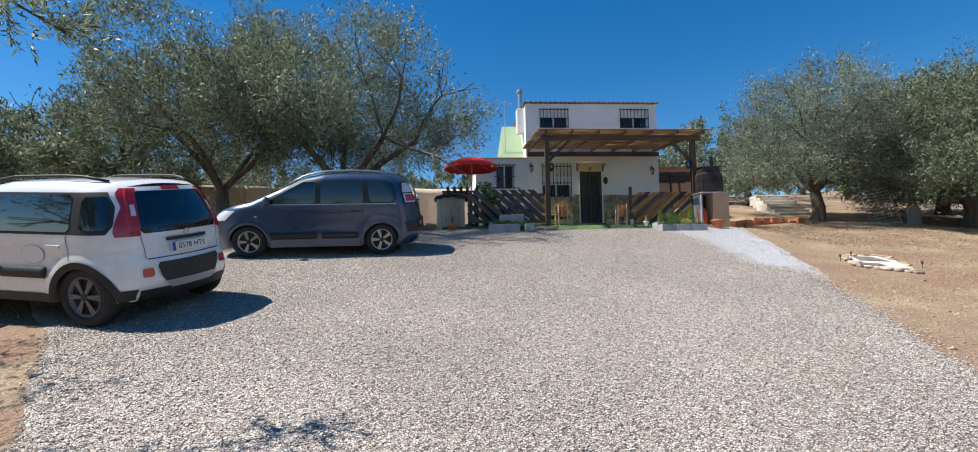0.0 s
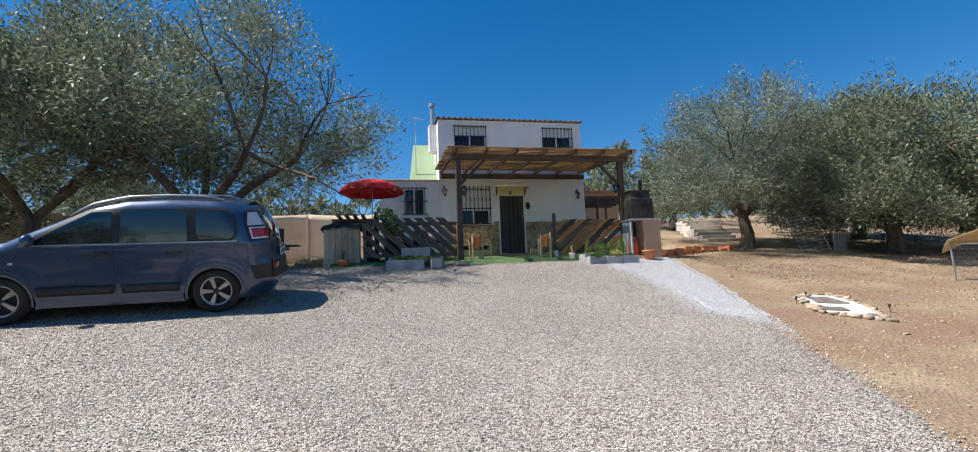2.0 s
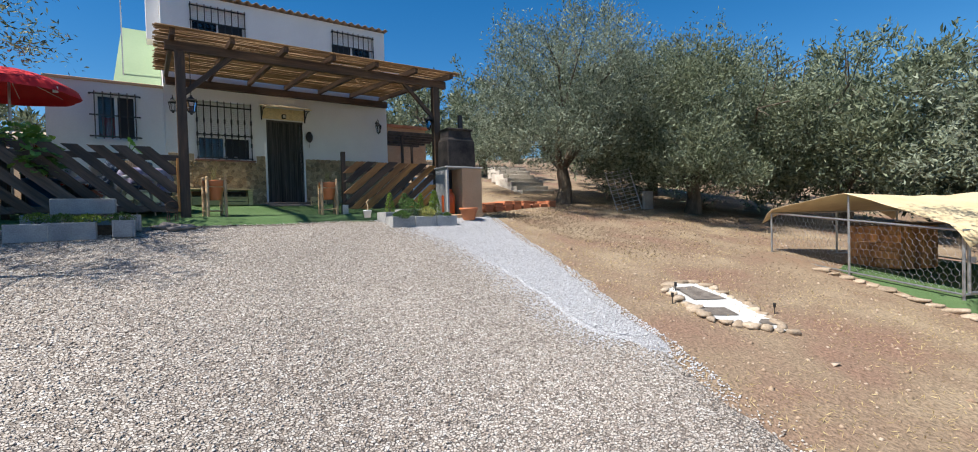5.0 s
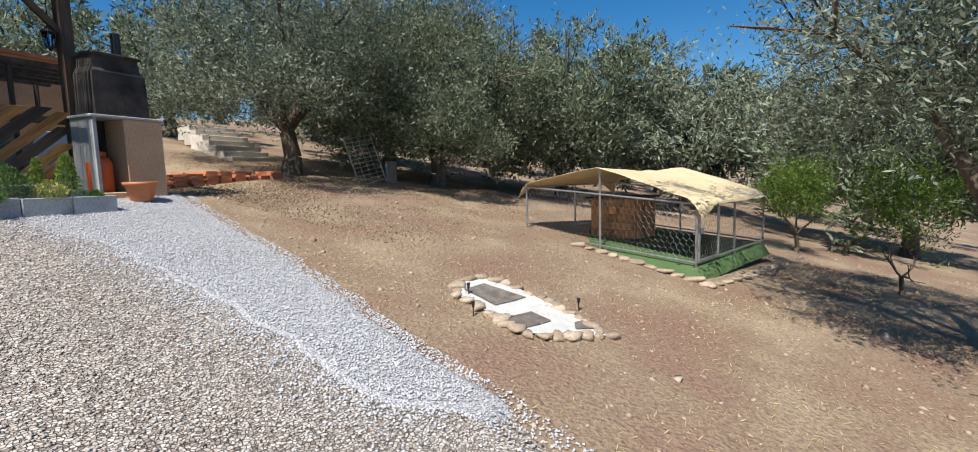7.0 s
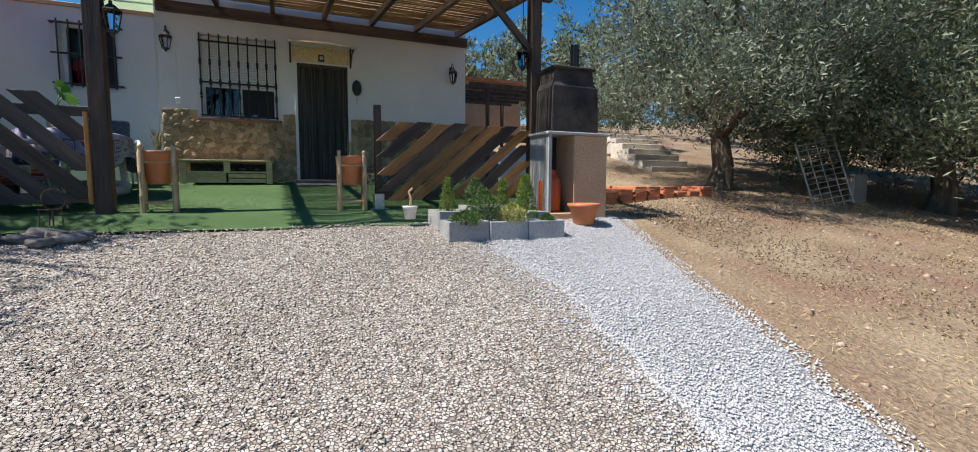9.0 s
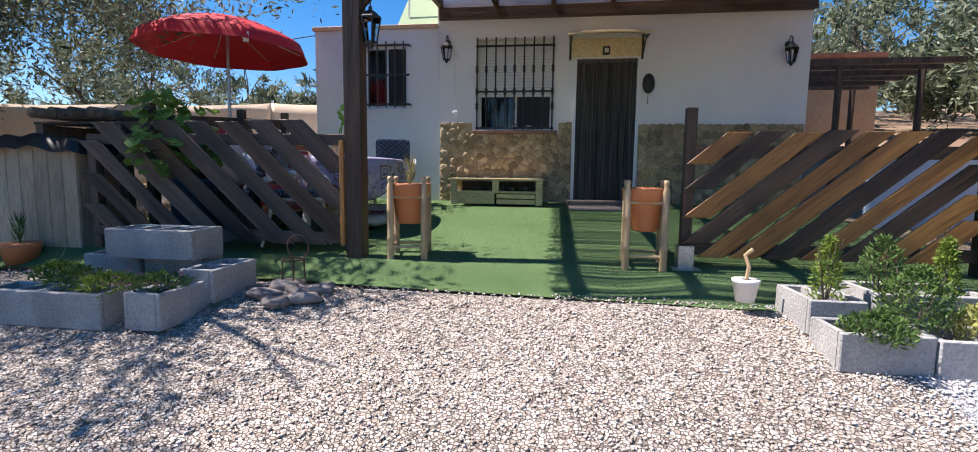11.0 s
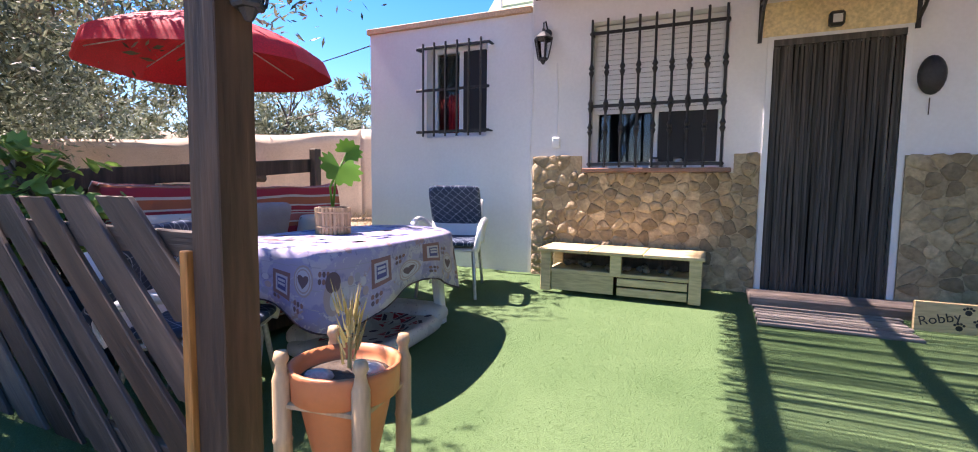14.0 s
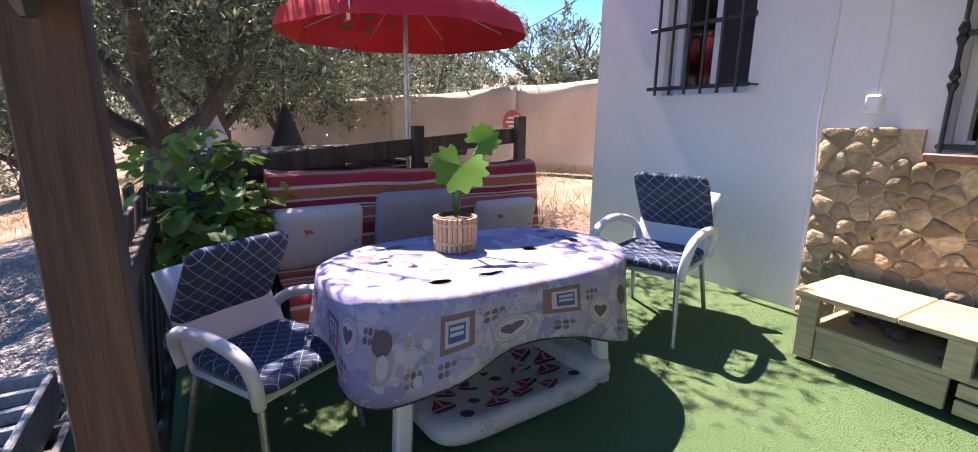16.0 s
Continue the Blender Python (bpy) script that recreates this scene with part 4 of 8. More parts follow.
            part("boot_seam", c.tail([(0.72, s * 0.84, s * 0.85), (0.98, s * 0.86, s * 0.87)], 0.004, 1, 6), M_TRIM, root)
        part("boot_strip", c.tail([(0.895, -0.47, 0.47), (0.935, -0.47, 0.47)], 0.018, 10, 2), M_TRIM, root)
        part("brake_light", c.tail([(1.475, -0.26, 0.26), (1.52, -0.26, 0.26)], 0.012, 8, 2), M_REDLENS, root)
        em = lathe(bmesh.new(), [(0.04, 0), (0.04, 0.008)], 20, Matrix.Translation(c.back(0, 0.972, 0.004)) @ Matrix.Rotation(radians(-90), 4, "Y"))
        part("badge", em, M_ALLOY, root)
        em = lathe(bmesh.new(), [(0.16, 0), (0.16, 0.002)], 32, Matrix.Translation((0.62, c.w(0.62, 0.79) + 0.007, 0.79)) @ Matrix.Rotation(radians(-90), 4, "X") @ Matrix.Diagonal((1, 0.66, 1, 1)))
        st_ = part("door_sticker", em, plain("grey_sticker", (0.42, 0.42, 0.44), 0.4), root, "oval sticker with a grey rim")
        em = lathe(bmesh.new(), [(0.153, 0.002), (0.153, 0.0035)], 32, Matrix.Translation((0.62, c.w(0.62, 0.79) + 0.007, 0.79)) @ Matrix.Rotation(radians(-90), 4, "X") @ Matrix.Diagonal((1, 0.65, 1, 1)))
        part("sticker_face", em, M_WPAINT, st_)
        zp = 0.82
    else:
        part("rear_window", c.tail([(1.02, -0.74, 0.74), (1.08, -0.82, 0.82), (1.42, -0.84, 0.84), (1.53, -0.72, 0.72)], 0.008, 16, 10), M_CARGLASS, root, smooth=True)
        part("wiper", tube(bmesh.new(), [c.back(0.0, 1.06, 0.02), c.back(0.25, 1.09, 0.025), c.back(0.55, 1.07, 0.02)], 0.009, 6), M_TRIM, root)
        part("rear_bumper", c.tail([(0.44, -1, 1), (0.50, -1, 1), (0.66, -1, 1), (0.72, -0.95, 0.95)], 0.014, 20, 6), M_TRIM, root, "black bumper band", smooth=True)
        part("boot_seam", c.tail([(0.725, -0.80, 0.80), (0.733, -0.80, 0.80)], 0.004, 14, 1), M_TRIM, root)
        for s in (1, -1):
            xr = [lerp_list(c.rear, z) for z in (1.03, 1.10, 1.25, 1.40, 1.5)]
            part("lamp_surround", c.flank([(1.03, xr[0] - 0.012, xr[0] + 0.17), (1.10, xr[1] - 0.012, xr[1] + 0.19), (1.40, xr[3] - 0.012, xr[3] + 0.14), (1.5, xr[4] - 0.012, xr[4] + 0.05)], s, 0.009, 8, 10), M_TRIM, root, smooth=True)
            part("lamp_surround", c.tail([(1.03, s * 0.80, s * 1.02), (1.5, s * 0.82, s * 1.02)], 0.009, 5, 10), M_TRIM, root, smooth=True)
            for nm, z0_, z1_, m_, k in (("tail_lamp", 1.06, 1.235, M_CLEAR, 0.0), ("tail_lamp", 1.085, 1.215, M_REDLENS, 0.022), ("indicator", 1.26, 1.45, M_CLEAR, 0.0)):
                xa, xb = lerp_list(c.rear, z0_), lerp_list(c.rear, z1_)
                part(nm, c.flank([(z0_, xa - 0.018, xa + 0.15 - k), (z1_, xb - 0.018, xb + (0.145 if z0_ < 1.2 else 0.07) - k)], s, 0.014 + k * 0.2, 6, 6), m_, root, smooth=True)
                part(nm, c.tail([(z0_, s * 0.86, s * 1.03), (z1_, s * (0.86 if z0_ < 1.2 else 0.92), s * 1.03)], 0.014 + k * 0.2, 5, 6), m_, root, smooth=True)
            part("fog_lamp", lathe(bmesh.new(), [(0.045, 0), (0.045, 0.012), (0.03, 0.018)], 18, Matrix.Translation(c.back(s * 0.74, 0.63, 0.012)) @ Matrix.Rotation(radians(-90 - 12 * s), 4, "Y")), M_CLEAR, root, smooth=True)
            part("reflector", c.tail([(0.58, s * 0.82, s * 0.98), (0.68, s * 0.82, s * 0.98)], 0.02, 4, 3), M_REDLENS, root)
            part("bumper_corner", c.flank([(0.46, lerp_list(c.rear, 0.46), lerp_list(c.rear, 0.46) + 0.2), (0.68, lerp_list(c.rear, 0.68), lerp_list(c.rear, 0.68) + 0.26)], s, 0.014, 8, 4), M_TRIM, root, smooth=True)
            part("headlamp", c.flank([(0.74, c.wb + 0.42, c.wb + 0.64), (0.86, c.wb + 0.30, c.wb + 0.62), (0.93, c.wb + 0.22, c.wb + 0.45)], s, 0.01, 8, 5), M_CLEAR, root, "clear headlamp", smooth=True)
            part("chrome_line", c.flank([(c.belt + 0.005, -0.30, c.wb - 0.25), (c.belt + 0.02, -0.30, c.wb - 0.25)], s, 0.013, 30, 1), M_ALLOY, root)
            part("side_indicator", c.flank([(0.80, c.wb - 0.18, c.wb - 0.13), (0.825, c.wb - 0.18, c.wb - 0.13)], s, 0.01, 2, 1), M_CLEAR, root)
            part("mudflap", B((-c.arch - 0.03, -c.arch - 0.015, s * (c.W - 0.12) - 0.09, s * (c.W - 0.12) + 0.09, 0.12, 0.40)), M_TRIM, root)
        part("chrome_bar", c.tail([(0.885, -0.40, 0.40), (0.925, -0.40, 0.40)], 0.024, 10, 2), M_ALLOY, root)
        part("brake_light", c.tail([(1.545, -0.22, 0.22), (1.575, -0.22, 0.22)], 0.012, 8, 2), M_REDLENS, root)
        cap = lathe(bmesh.new(), [(0.085, 0), (0.085, 0.003)], 24, Matrix.Translation((-0.25, -c.w(-0.25, 0.86) - 0.001, 0.86)) @ Matrix.Rotation(radians(90), 4, "X"))
        part("fuel_flap", cap, paint, root)
        for dy in (-0.05, 0.02):
            x0_, _, z0_ = c.back(0, 0.975 + dy + 0.05, 0.012)
            part("badge", tube(bmesh.new(), [(x0_, -0.05, z0_ - 0.03), (x0_, 0.0, z0_), (x0_, 0.05, z0_ - 0.03)], 0.007, 5), M_ALLOY, root)
        zp = 0.80
    pl = part("number_plate", B((-0.006, 0.006, -0.26, 0.26, -0.055, 0.055), bevel=0.004), M_PLATE, root, "white number plate")
    px, py, pzz = c.back(0, zp, 0.03)
    pl.matrix_basis = Matrix.Translation((px, py, pzz)) @ Matrix.Rotation(radians(4), 4, "Y")
    part("blue_band", B((-0.0075, -0.0062, 0.212, 0.256, -0.05, 0.05)), M_BLUEBAND, pl)
    text_mesh(plate, 0.095, Matrix.Translation((-0.0085, -0.02, -0.002)) @ Matrix(((0, 0, -1, 0), (-1, 0, 0, 0), (0, 1, 0, 0), (0, 0, 0, 1))), M_TRIM, pl)
    root.matrix_basis = pose_m
    return root


def on_slope(x, y, heading, lift=0.035):
    """Pose of a thing that stands on the drive's slope, its x axis along heading (degrees)."""
    n = Vector((0, -0.195, 1)).normalized()
    h = Vector((math.cos(radians(heading)), math.sin(radians(heading)), 0))
    h = (h - n * h.dot(n)).normalized()
    s = n.cross(h)
    return Matrix(((h.x, s.x, n.x, x), (h.y, s.y, n.y, y), (h.z, s.z, n.z, 0.195 * y + 0.43 + lift), (0, 0, 0, 1)))


M_WPAINT = plain("white_car_paint", (0.78, 0.78, 0.78), 0.25, coat=1.0)
M_BPAINT = plain("slate_blue_car_paint", (0.036, 0.064, 0.125), 0.30, metal=0.45, coat=1.0)
car("hatchback_car", "small white five-door hatchback parked on the gravel", (
    2.3, 0.83, [(-0.7, 1.44), (-0.42, 1.52), (-0.2, 1.555), (0.4, 1.58), (1.1, 1.57), (1.5, 1.50), (1.85, 1.32), (2.35, 1.06), (2.7, 1.0), (2.95, 0.90), (3.08, 0.74)],
    [(0.22, -0.40), (0.30, -0.48), (0.45, -0.53), (0.68, -0.52), (0.72, -0.49), (0.98, -0.46), (1.1, -0.44), (1.45, -0.30), (1.58, -0.20)],
    [(0.2, 2.95), (0.5, 3.08), (0.75, 3.05), (0.9, 2.95), (1.6, 2.6)], 1.02, 1.58, 0.36, 0.26), M_WPAINT,
    [[(1.06, -0.28, -0.05), (1.10, -0.31, -0.02), (1.36, -0.25, -0.02), (1.41, -0.21, -0.05)], [(1.04, 0.14, 1.06), (1.07, 0.10, 1.10), (1.40, 0.10, 1.10), (1.44, 0.14, 1.08)], [(1.04, 1.20, 2.08), (1.10, 1.20, 2.02), (1.30, 1.20, 1.76), (1.43, 1.21, 1.52)]],
    [(1.01, -0.30, 2.20), (1.10, -0.34, 2.12), (1.30, -0.30, 1.84), (1.46, -0.20, 1.58)],
    [(0.12, 1.14), (1.16, 2.0)], plain("grey_alloy", (0.16, 0.16, 0.165), 0.4, metal=0.7), 6, 0.335, on_slope(-3.9, 7.3, 164), "0578 HTS", True)
car("compact_minivan", "slate-blue compact minivan parked under the olive trees", (
    2.54, 0.865, [(-0.75, 1.50), (-0.45, 1.585), (0.0, 1.63), (0.6, 1.65), (1.1, 1.63), (1.5, 1.54), (1.95, 1.33), (2.5, 1.08), (2.85, 1.01), (3.1, 0.93), (3.3, 0.74)],
    [(0.18, -0.56), (0.3, -0.67), (0.45, -0.73), (0.70, -0.72), (0.74, -0.68), (1.0, -0.65), (1.2, -0.60), (1.45, -0.48), (1.6, -0.34)],
    [(0.2, 3.15), (0.5, 3.28), (0.75, 3.26), (0.95, 3.1), (1.6, 2.8)], 1.03, 1.65, 0.37, 0.2), M_BPAINT,
    [[(1.08, -0.20, 0.18), (1.12, -0.26, 0.22), (1.30, -0.26, 0.24), (1.44, -0.20, 0.24), (1.49, -0.10, 0.20)], [(1.06, 0.34, 1.16), (1.45, 0.36, 1.16), (1.50, 0.40, 1.13)], [(1.06, 1.26, 2.22), (1.12, 1.26, 2.10), (1.30, 1.26, 1.82), (1.48, 1.27, 1.50)]],
    [(1.045, -0.22, 2.34), (1.12, -0.30, 2.2), (1.32, -0.30, 1.88), (1.45, -0.24, 1.68), (1.52, -0.12, 1.54)],
    [(0.34, 1.2), (1.22, 2.16)], M_ALLOY, 5, 0.32, on_slope(-1.72, 11.72, 184.5), "2168 MCB", False)

# ---------- terrace: strip curtain, canopy, stone wainscot ----------
door = thing("door_1", "doorway hung with a grey strip curtain", "door", kind="structure")
part("door_frame", B((4.46, 4.5, HY - 0.015, HY + 0.24, 3.8, 5.91), (5.34, 5.38, HY - 0.015, HY + 0.24, 3.8, 5.91), (4.5, 5.34, HY - 0.012, HY + 0.24, 5.87, 5.91)), M_PVC, door)
part("curtain_rail", B((4.5, 5.34, HY - 0.03, HY + 0.0, 5.82, 5.868)), M_CURTAIN, door)
rng = random.Random(8)
for i in range(44):
    x = 4.505 + 0.0188 * i
    y0 = HY - 0.018 + rng.uniform(-0.012, 0.012)
    def strand(u, v, x=x, y0=y0, a=rng.uniform(0, 6), k=rng.uniform(0.002, 0.01)):
        return (x + 0.02 * u + k * math.sin(a + v * 5), y0 + 0.008 * math.sin(u * 3) + k * math.sin(a + v * 4), 5.82 - 1.97 * v)
    part("strip", grid(bmesh.new(), strand, 2, 10), M_CURTAIN, door, smooth=True)
canopy = thing("door_canopy", "small yellow-cream canopy on black iron brackets above the door", "canopy")
M_CREAMP = mat("cream_plastic", (0.66, 0.53, 0.30), (0.72, 0.60, 0.37), 4, 0.5, 0.05, 40)


def can(u, v):
    return (4.36 + 1.08 * u, HY - 0.02 - 0.55 * v, 6.2 - 0.12 * v * v - 0.02 * v + 0.02 * math.sin(u * 3.14))


c = part("sheet", grid(bmesh.new(), can, 8, 6), M_CREAMP, canopy, smooth=True)
c.modifiers.new("thick", "SOLIDIFY").thickness = 0.012
part("back_board", B((4.42, 5.4, HY - 0.018, HY - 0.002, 5.9, 6.16)), M_CREAMP, canopy)
for x in (4.4, 5.4):
    bm = bmesh.new()
    beam(bm, (x, HY - 0.012, 5.86), (x, HY - 0.012, 6.2), 0.03, 0.014, 0)
    tube(bm, [(x, HY - 0.02, 5.92), (x, HY - 0.12, 5.98), (x, HY - 0.2, 6.06), (x, HY - 0.42, 6.08)], 0.012, 6)
    tube(bm, [(x, HY - 0.02, 6.16), (x, HY - 0.5, 6.06)], 0.01, 6)
    part("bracket", bm, M_IRON, canopy)
settle(canopy, (4.9, HY, 5.86))
M_LAMPGLASS = glass("lantern_glass", (0.9, 0.92, 0.95))


def lantern(name, label, x, y, z, wall):
    """Black lantern: hung from a chain, or on a wall arm."""
    l = thing(name, label, "lantern", "lanterns")
    m = Matrix.Translation((x, y, z))
    bm = bmesh.new()
    lathe(bm, [(0.045, 0.0), (0.05, 0.01), (0.05, 0.02)], 6, m)
    lathe(bm, [(0.088, 0.19), (0.09, 0.2), (0.04, 0.245), (0.016, 0.262), (0.016, 0.285)], 6, m)
    lathe(bm, [(0.012, -0.035), (0.03, 0.0)], 6, m)
    for i in range(6):
        a = math.pi * i / 3
        rod(bm, m @ Vector((0.05 * math.cos(a), 0.05 * math.sin(a), 0.015)), m @ Vector((0.085 * math.cos(a), 0.085 * math.sin(a), 0.195)), 0.006, n=4)
    part("cage", bm, M_IRON, l)
    g = part("glass", lathe(bmesh.new(), [(0.044, 0.02), (0.077, 0.19)], 6, m), M_LAMPGLASS, l)
    g.visible_shadow = False
    bm = bmesh.new()
    if wall:
        tube(bm, [(x, y, z + 0.28), (x, y, z + 0.34), (x, y + 0.06, z + 0.37), (x, HY - 0.01, z + 0.30)], 0.008, 6)
        lathe(bm, [(0.04, 0), (0.04, 0.015)], 10, Matrix.Translation((x, HY, z + 0.28)) @ Matrix.Rotation(radians(90), 4, "X"))
        part("arm", bm, M_IRON, l)
    else:
        tube(bm, [(x, y, z + 0.27), (x, y, wall_top(y))], 0.006, 5)
        part("chain", bm, M_IRON, l)
    return settle(l, (x, y, z))


def wall_top(y):
    return pz(y) + 0.0


lantern("wall_lantern", "black metal wall lantern beside the barred window", 2.62, HY - 0.14, 5.86, True)
lantern("wall_lantern", "black metal wall lantern near the house corner", 7.3, HY - 0.14, 5.74, True)
lantern("hanging_lantern", "black hexagonal lantern hanging from the pergola beam", 2.755, PYF + 0.05, 5.22, False)
lantern("hanging_lantern", "black hexagonal lantern hanging from the pergola beam", 7.085, PYF + 0.05, 5.3, False)
bulk = thing("door_lamp", "small black bulkhead lamp under the door canopy", "lamp")
part("housing", B((4.85, 4.95, HY - 0.09, HY - 0.02, 5.92, 6.03), bevel=0.015), M_IRON, bulk)
part("lens", B((4.87, 4.93, HY - 0.098, HY - 0.09, 5.94, 6.0)), M_CLEAR, bulk)
settle(bulk, (4.9, HY, 5.92))
deco = thing("wall_ornament", "dark oval carved ornament hanging on the white wall", "ornament")
bm = bmesh.new()
bmesh.ops.create_uvsphere(bm, u_segments=14, v_segments=10, radius=0.5, matrix=Matrix.Translation((5.5, HY - 0.02, 5.52)) @ Matrix.Diagonal((0.17, 0.09, 0.28, 1)))
part("body", bm, M_IRON, deco, smooth=True)
rg2 = bmesh.new()
rod(rg2, (5.5, HY - 0.01, 5.36), (5.5, HY - 0.01, 5.24), 0.004, n=4)
part("cord", rg2, M_DARKWOOD, deco)
settle(deco, (5.5, HY, 5.4))
sill = thing("sill", "brown tiled sill below the barred window", "window sill", kind="structure")
part("tile", B((3.0, 4.24, HY - 0.09, HY + 0.1, 4.825, 4.865), bevel=0.006), mat("brown_sill_tile", (0.2, 0.1, 0.06), (0.28, 0.14, 0.09), 5, 0.4), sill)
for x in (3.62, 3.82):
    j = thing("glass_jar", "small candle jar on the window sill", "jar", "jars on the sill")
    part("jar", lathe(bmesh.new(), [(0.035, 0), (0.038, 0.01), (0.038, 0.075), (0.034, 0.08)], 14, Matrix.Translation((x, HY + 0.02, 4.866))), M_GALV, j, smooth=True)
    part("lid", lathe(bmesh.new(), [(0.036, 0.081), (0.036, 0.095)], 14, Matrix.Translation((x, HY + 0.02, 4.866))), M_IRON, j)
    settle(j, (x, HY + 0.02, 4.866))

# threshold step
step = tagged(part("door_step", B((4.4, 5.6, HY - 0.36, HY - 0.03, floor_z(18.7) - 0.05, floor_z(18.9) + 0.05), bevel=0.012), mat("worn_step_wood", (0.14, 0.105, 0.085), (0.26, 0.21, 0.18), 6, 0.8, 0.4, 50, stretch=(0.2, 1, 1))), "worn grey timber step at the door", "step")

mat_ = thing("door_mat", "worn grey timber slat mat on the turf before the door", "door mat")
for i in range(7):
    y = 18.18 + i * 0.063
    part("slat", B((4.42 + 0.01 * (i % 2), 5.33 - 0.012 * (i % 3), y, y + 0.056, floor_z(y) + 0.004, floor_z(y) + 0.022), bevel=0.004), M_GREYWOOD, mat_)
settle(mat_, (4.9, 18.4, floor_z(18.4)))

# ---------- pallet bench ----------
bench = thing("pallet_bench", "cream-painted pallet bench against the stone wainscot", "bench")
bz, by0, by1, bx0, bx1 = floor_z(18.65), 18.42, 18.86, 2.78, 4.06
for x in (bx0, bx1 - 0.09):
    part("leg", B((x, x + 0.09, by0, by0 + 0.05, bz, bz + 0.34), bevel=0.004), M_PALLET, bench)
    part("leg", B((x, x + 0.09, by1 - 0.05, by1, bz, bz + 0.34), bevel=0.004), M_PALLET, bench)
part("leg", B((3.37, 3.46, by0, by0 + 0.05, bz + 0.17, bz + 0.34), bevel=0.004), M_PALLET, bench)
for x0, x1 in ((bx0 - 0.02, 3.2), (3.203, 3.63), (3.633, bx1 + 0.02)):
    part("seat_board", B((x0, x1, by0 - 0.03, by1, bz + 0.34, bz + 0.37), bevel=0.005), M_PALLET, bench)
part("rail", B((bx0 + 0.09, bx1 - 0.09, by0 + 0.003, by0 + 0.03, bz + 0.165, bz + 0.195), bevel=0.003), M_PALLET, bench)
for z in (0.015, 0.095):
    part("drawer_board", B((bx0 + 0.1, 3.4, by0 + 0.002, by0 + 0.026, bz + z, bz + z + (0.145 if z < 0.05 else 0.0) + 0.005), bevel=0.002) if z < 0.05 else B((3.43, bx1 - 0.1, by0 + 0.002, by0 + 0.026, bz + 0.095, bz + 0.155), bevel=0.003), M_PALLET, bench)
part("drawer_board", B((3.43, bx1 - 0.1, by0 + 0.002, by0 + 0.026, bz + 0.015, bz + 0.08), bevel=0.003), M_PALLET, bench)
part("shelf", B((bx0 + 0.05, bx1 - 0.05, by0 + 0.04, by1 - 0.06, bz + 0.17, bz + 0.19)), M_PALLET, bench)
part("back_board", B((bx0 + 0.05, bx1 - 0.05, by1 - 0.02, by1 - 0.005, bz + 0.02, bz + 0.32)), M_DARKWOOD, bench, "dark back of the bench")
settle(bench, (3.42, 18.65, bz))
rg = np.random.default_rng(5)
cones = thing("pine_cones", "heap of dry pine cones stored in the bench", "pine cones")
for i in range(26):
    bm = bmesh.new()
    bmesh.ops.create_icosphere(bm, subdivisions=1, radius=0.035, matrix=Matrix.Translation((rg.uniform(2.92, 3.95), rg.uniform(18.5, 18.75), bz + 0.225)) @ Matrix.Diagonal((1, 1, 0.8, 1)))
    part("cone", bm, M_BARK, cones)
settle(cones, (3.4, 18.6, bz + 0.19))

# ---------- fences ----------


def lattice(name, label, x0, x1, y, z0, z1, lean, mats, rail_m, pitch, seed, wide=0.096):
    """Low fence of slanting planks on two rails."""
    f = thing(name, label, "fence")
    rr = random.Random(seed)
    for z in (z0 + 0.06, z1 - 0.14):
        board("rail", (x0, y + 0.031, z), (x1, y + 0.031, z), 0.038, 0.09, rail_m, f)
    h = z1 - z0
    run = abs(lean) * h
    x = x0 - run + 0.06
    i = 0
    while x < x1:
        a, b = (x, x + run)
        za, zb = z0, z1 + rr.uniform(-0.02, 0.025)
        if lean < 0:
            a, b = b, a
        # trim to the fence's ends
        k0, k1 = 0.0, 1.0
        if a != b:
            ks = sorted(((x0 + 0.03 - a) / (b - a), (x1 - 0.03 - a) / (b - a)))
            k0, k1 = max(0.0, ks[0]), min(1.0, ks[1])
        if k1 - k0 > 0.16:
            p0, p1 = (a + (b - a) * k0, y, za + (zb - za) * k0), (a + (b - a) * k1, y, za + (zb - za) * k1)
            half = wide * rr.uniform(0.92, 1.08) * 0.5 * math.hypot(1.0, lean)
            m, n_ = axis_matrix(p0, p1)
            bm = bmesh.new()
            lo = [bm.verts.new((px_ + sx * half, y + sy * 0.011, pz_)) for px_, pz_, sx, sy in ((p0[0], p0[2], -1, -1), (p0[0], p0[2], 1, -1), (p0[0], p0[2], 1, 1), (p0[0], p0[2], -1, 1))]
            hi = [bm.verts.new((px_ + sx * half, y + sy * 0.011, pz_)) for px_, pz_, sx, sy in ((p1[0], p1[2], -1, -1), (p1[0], p1[2], 1, -1), (p1[0], p1[2], 1, 1), (p1[0], p1[2], -1, 1))]
            bm.faces.new(lo[::-1])
            bm.faces.new(hi)
            for k in range(4):
                bm.faces.new((lo[k], lo[(k + 1) % 4], hi[(k + 1) % 4], hi[k]))
            bmesh.ops.bevel(bm, geom=list(bm.edges), offset=0.004, segments=1, affect="EDGES")
            bm.transform(m.inverted())
            part("plank", bm, mats[i % len(mats)], f).matrix_basis = m
            i += 1
        x += pitch * rr.uniform(0.94, 1.06)
    return f


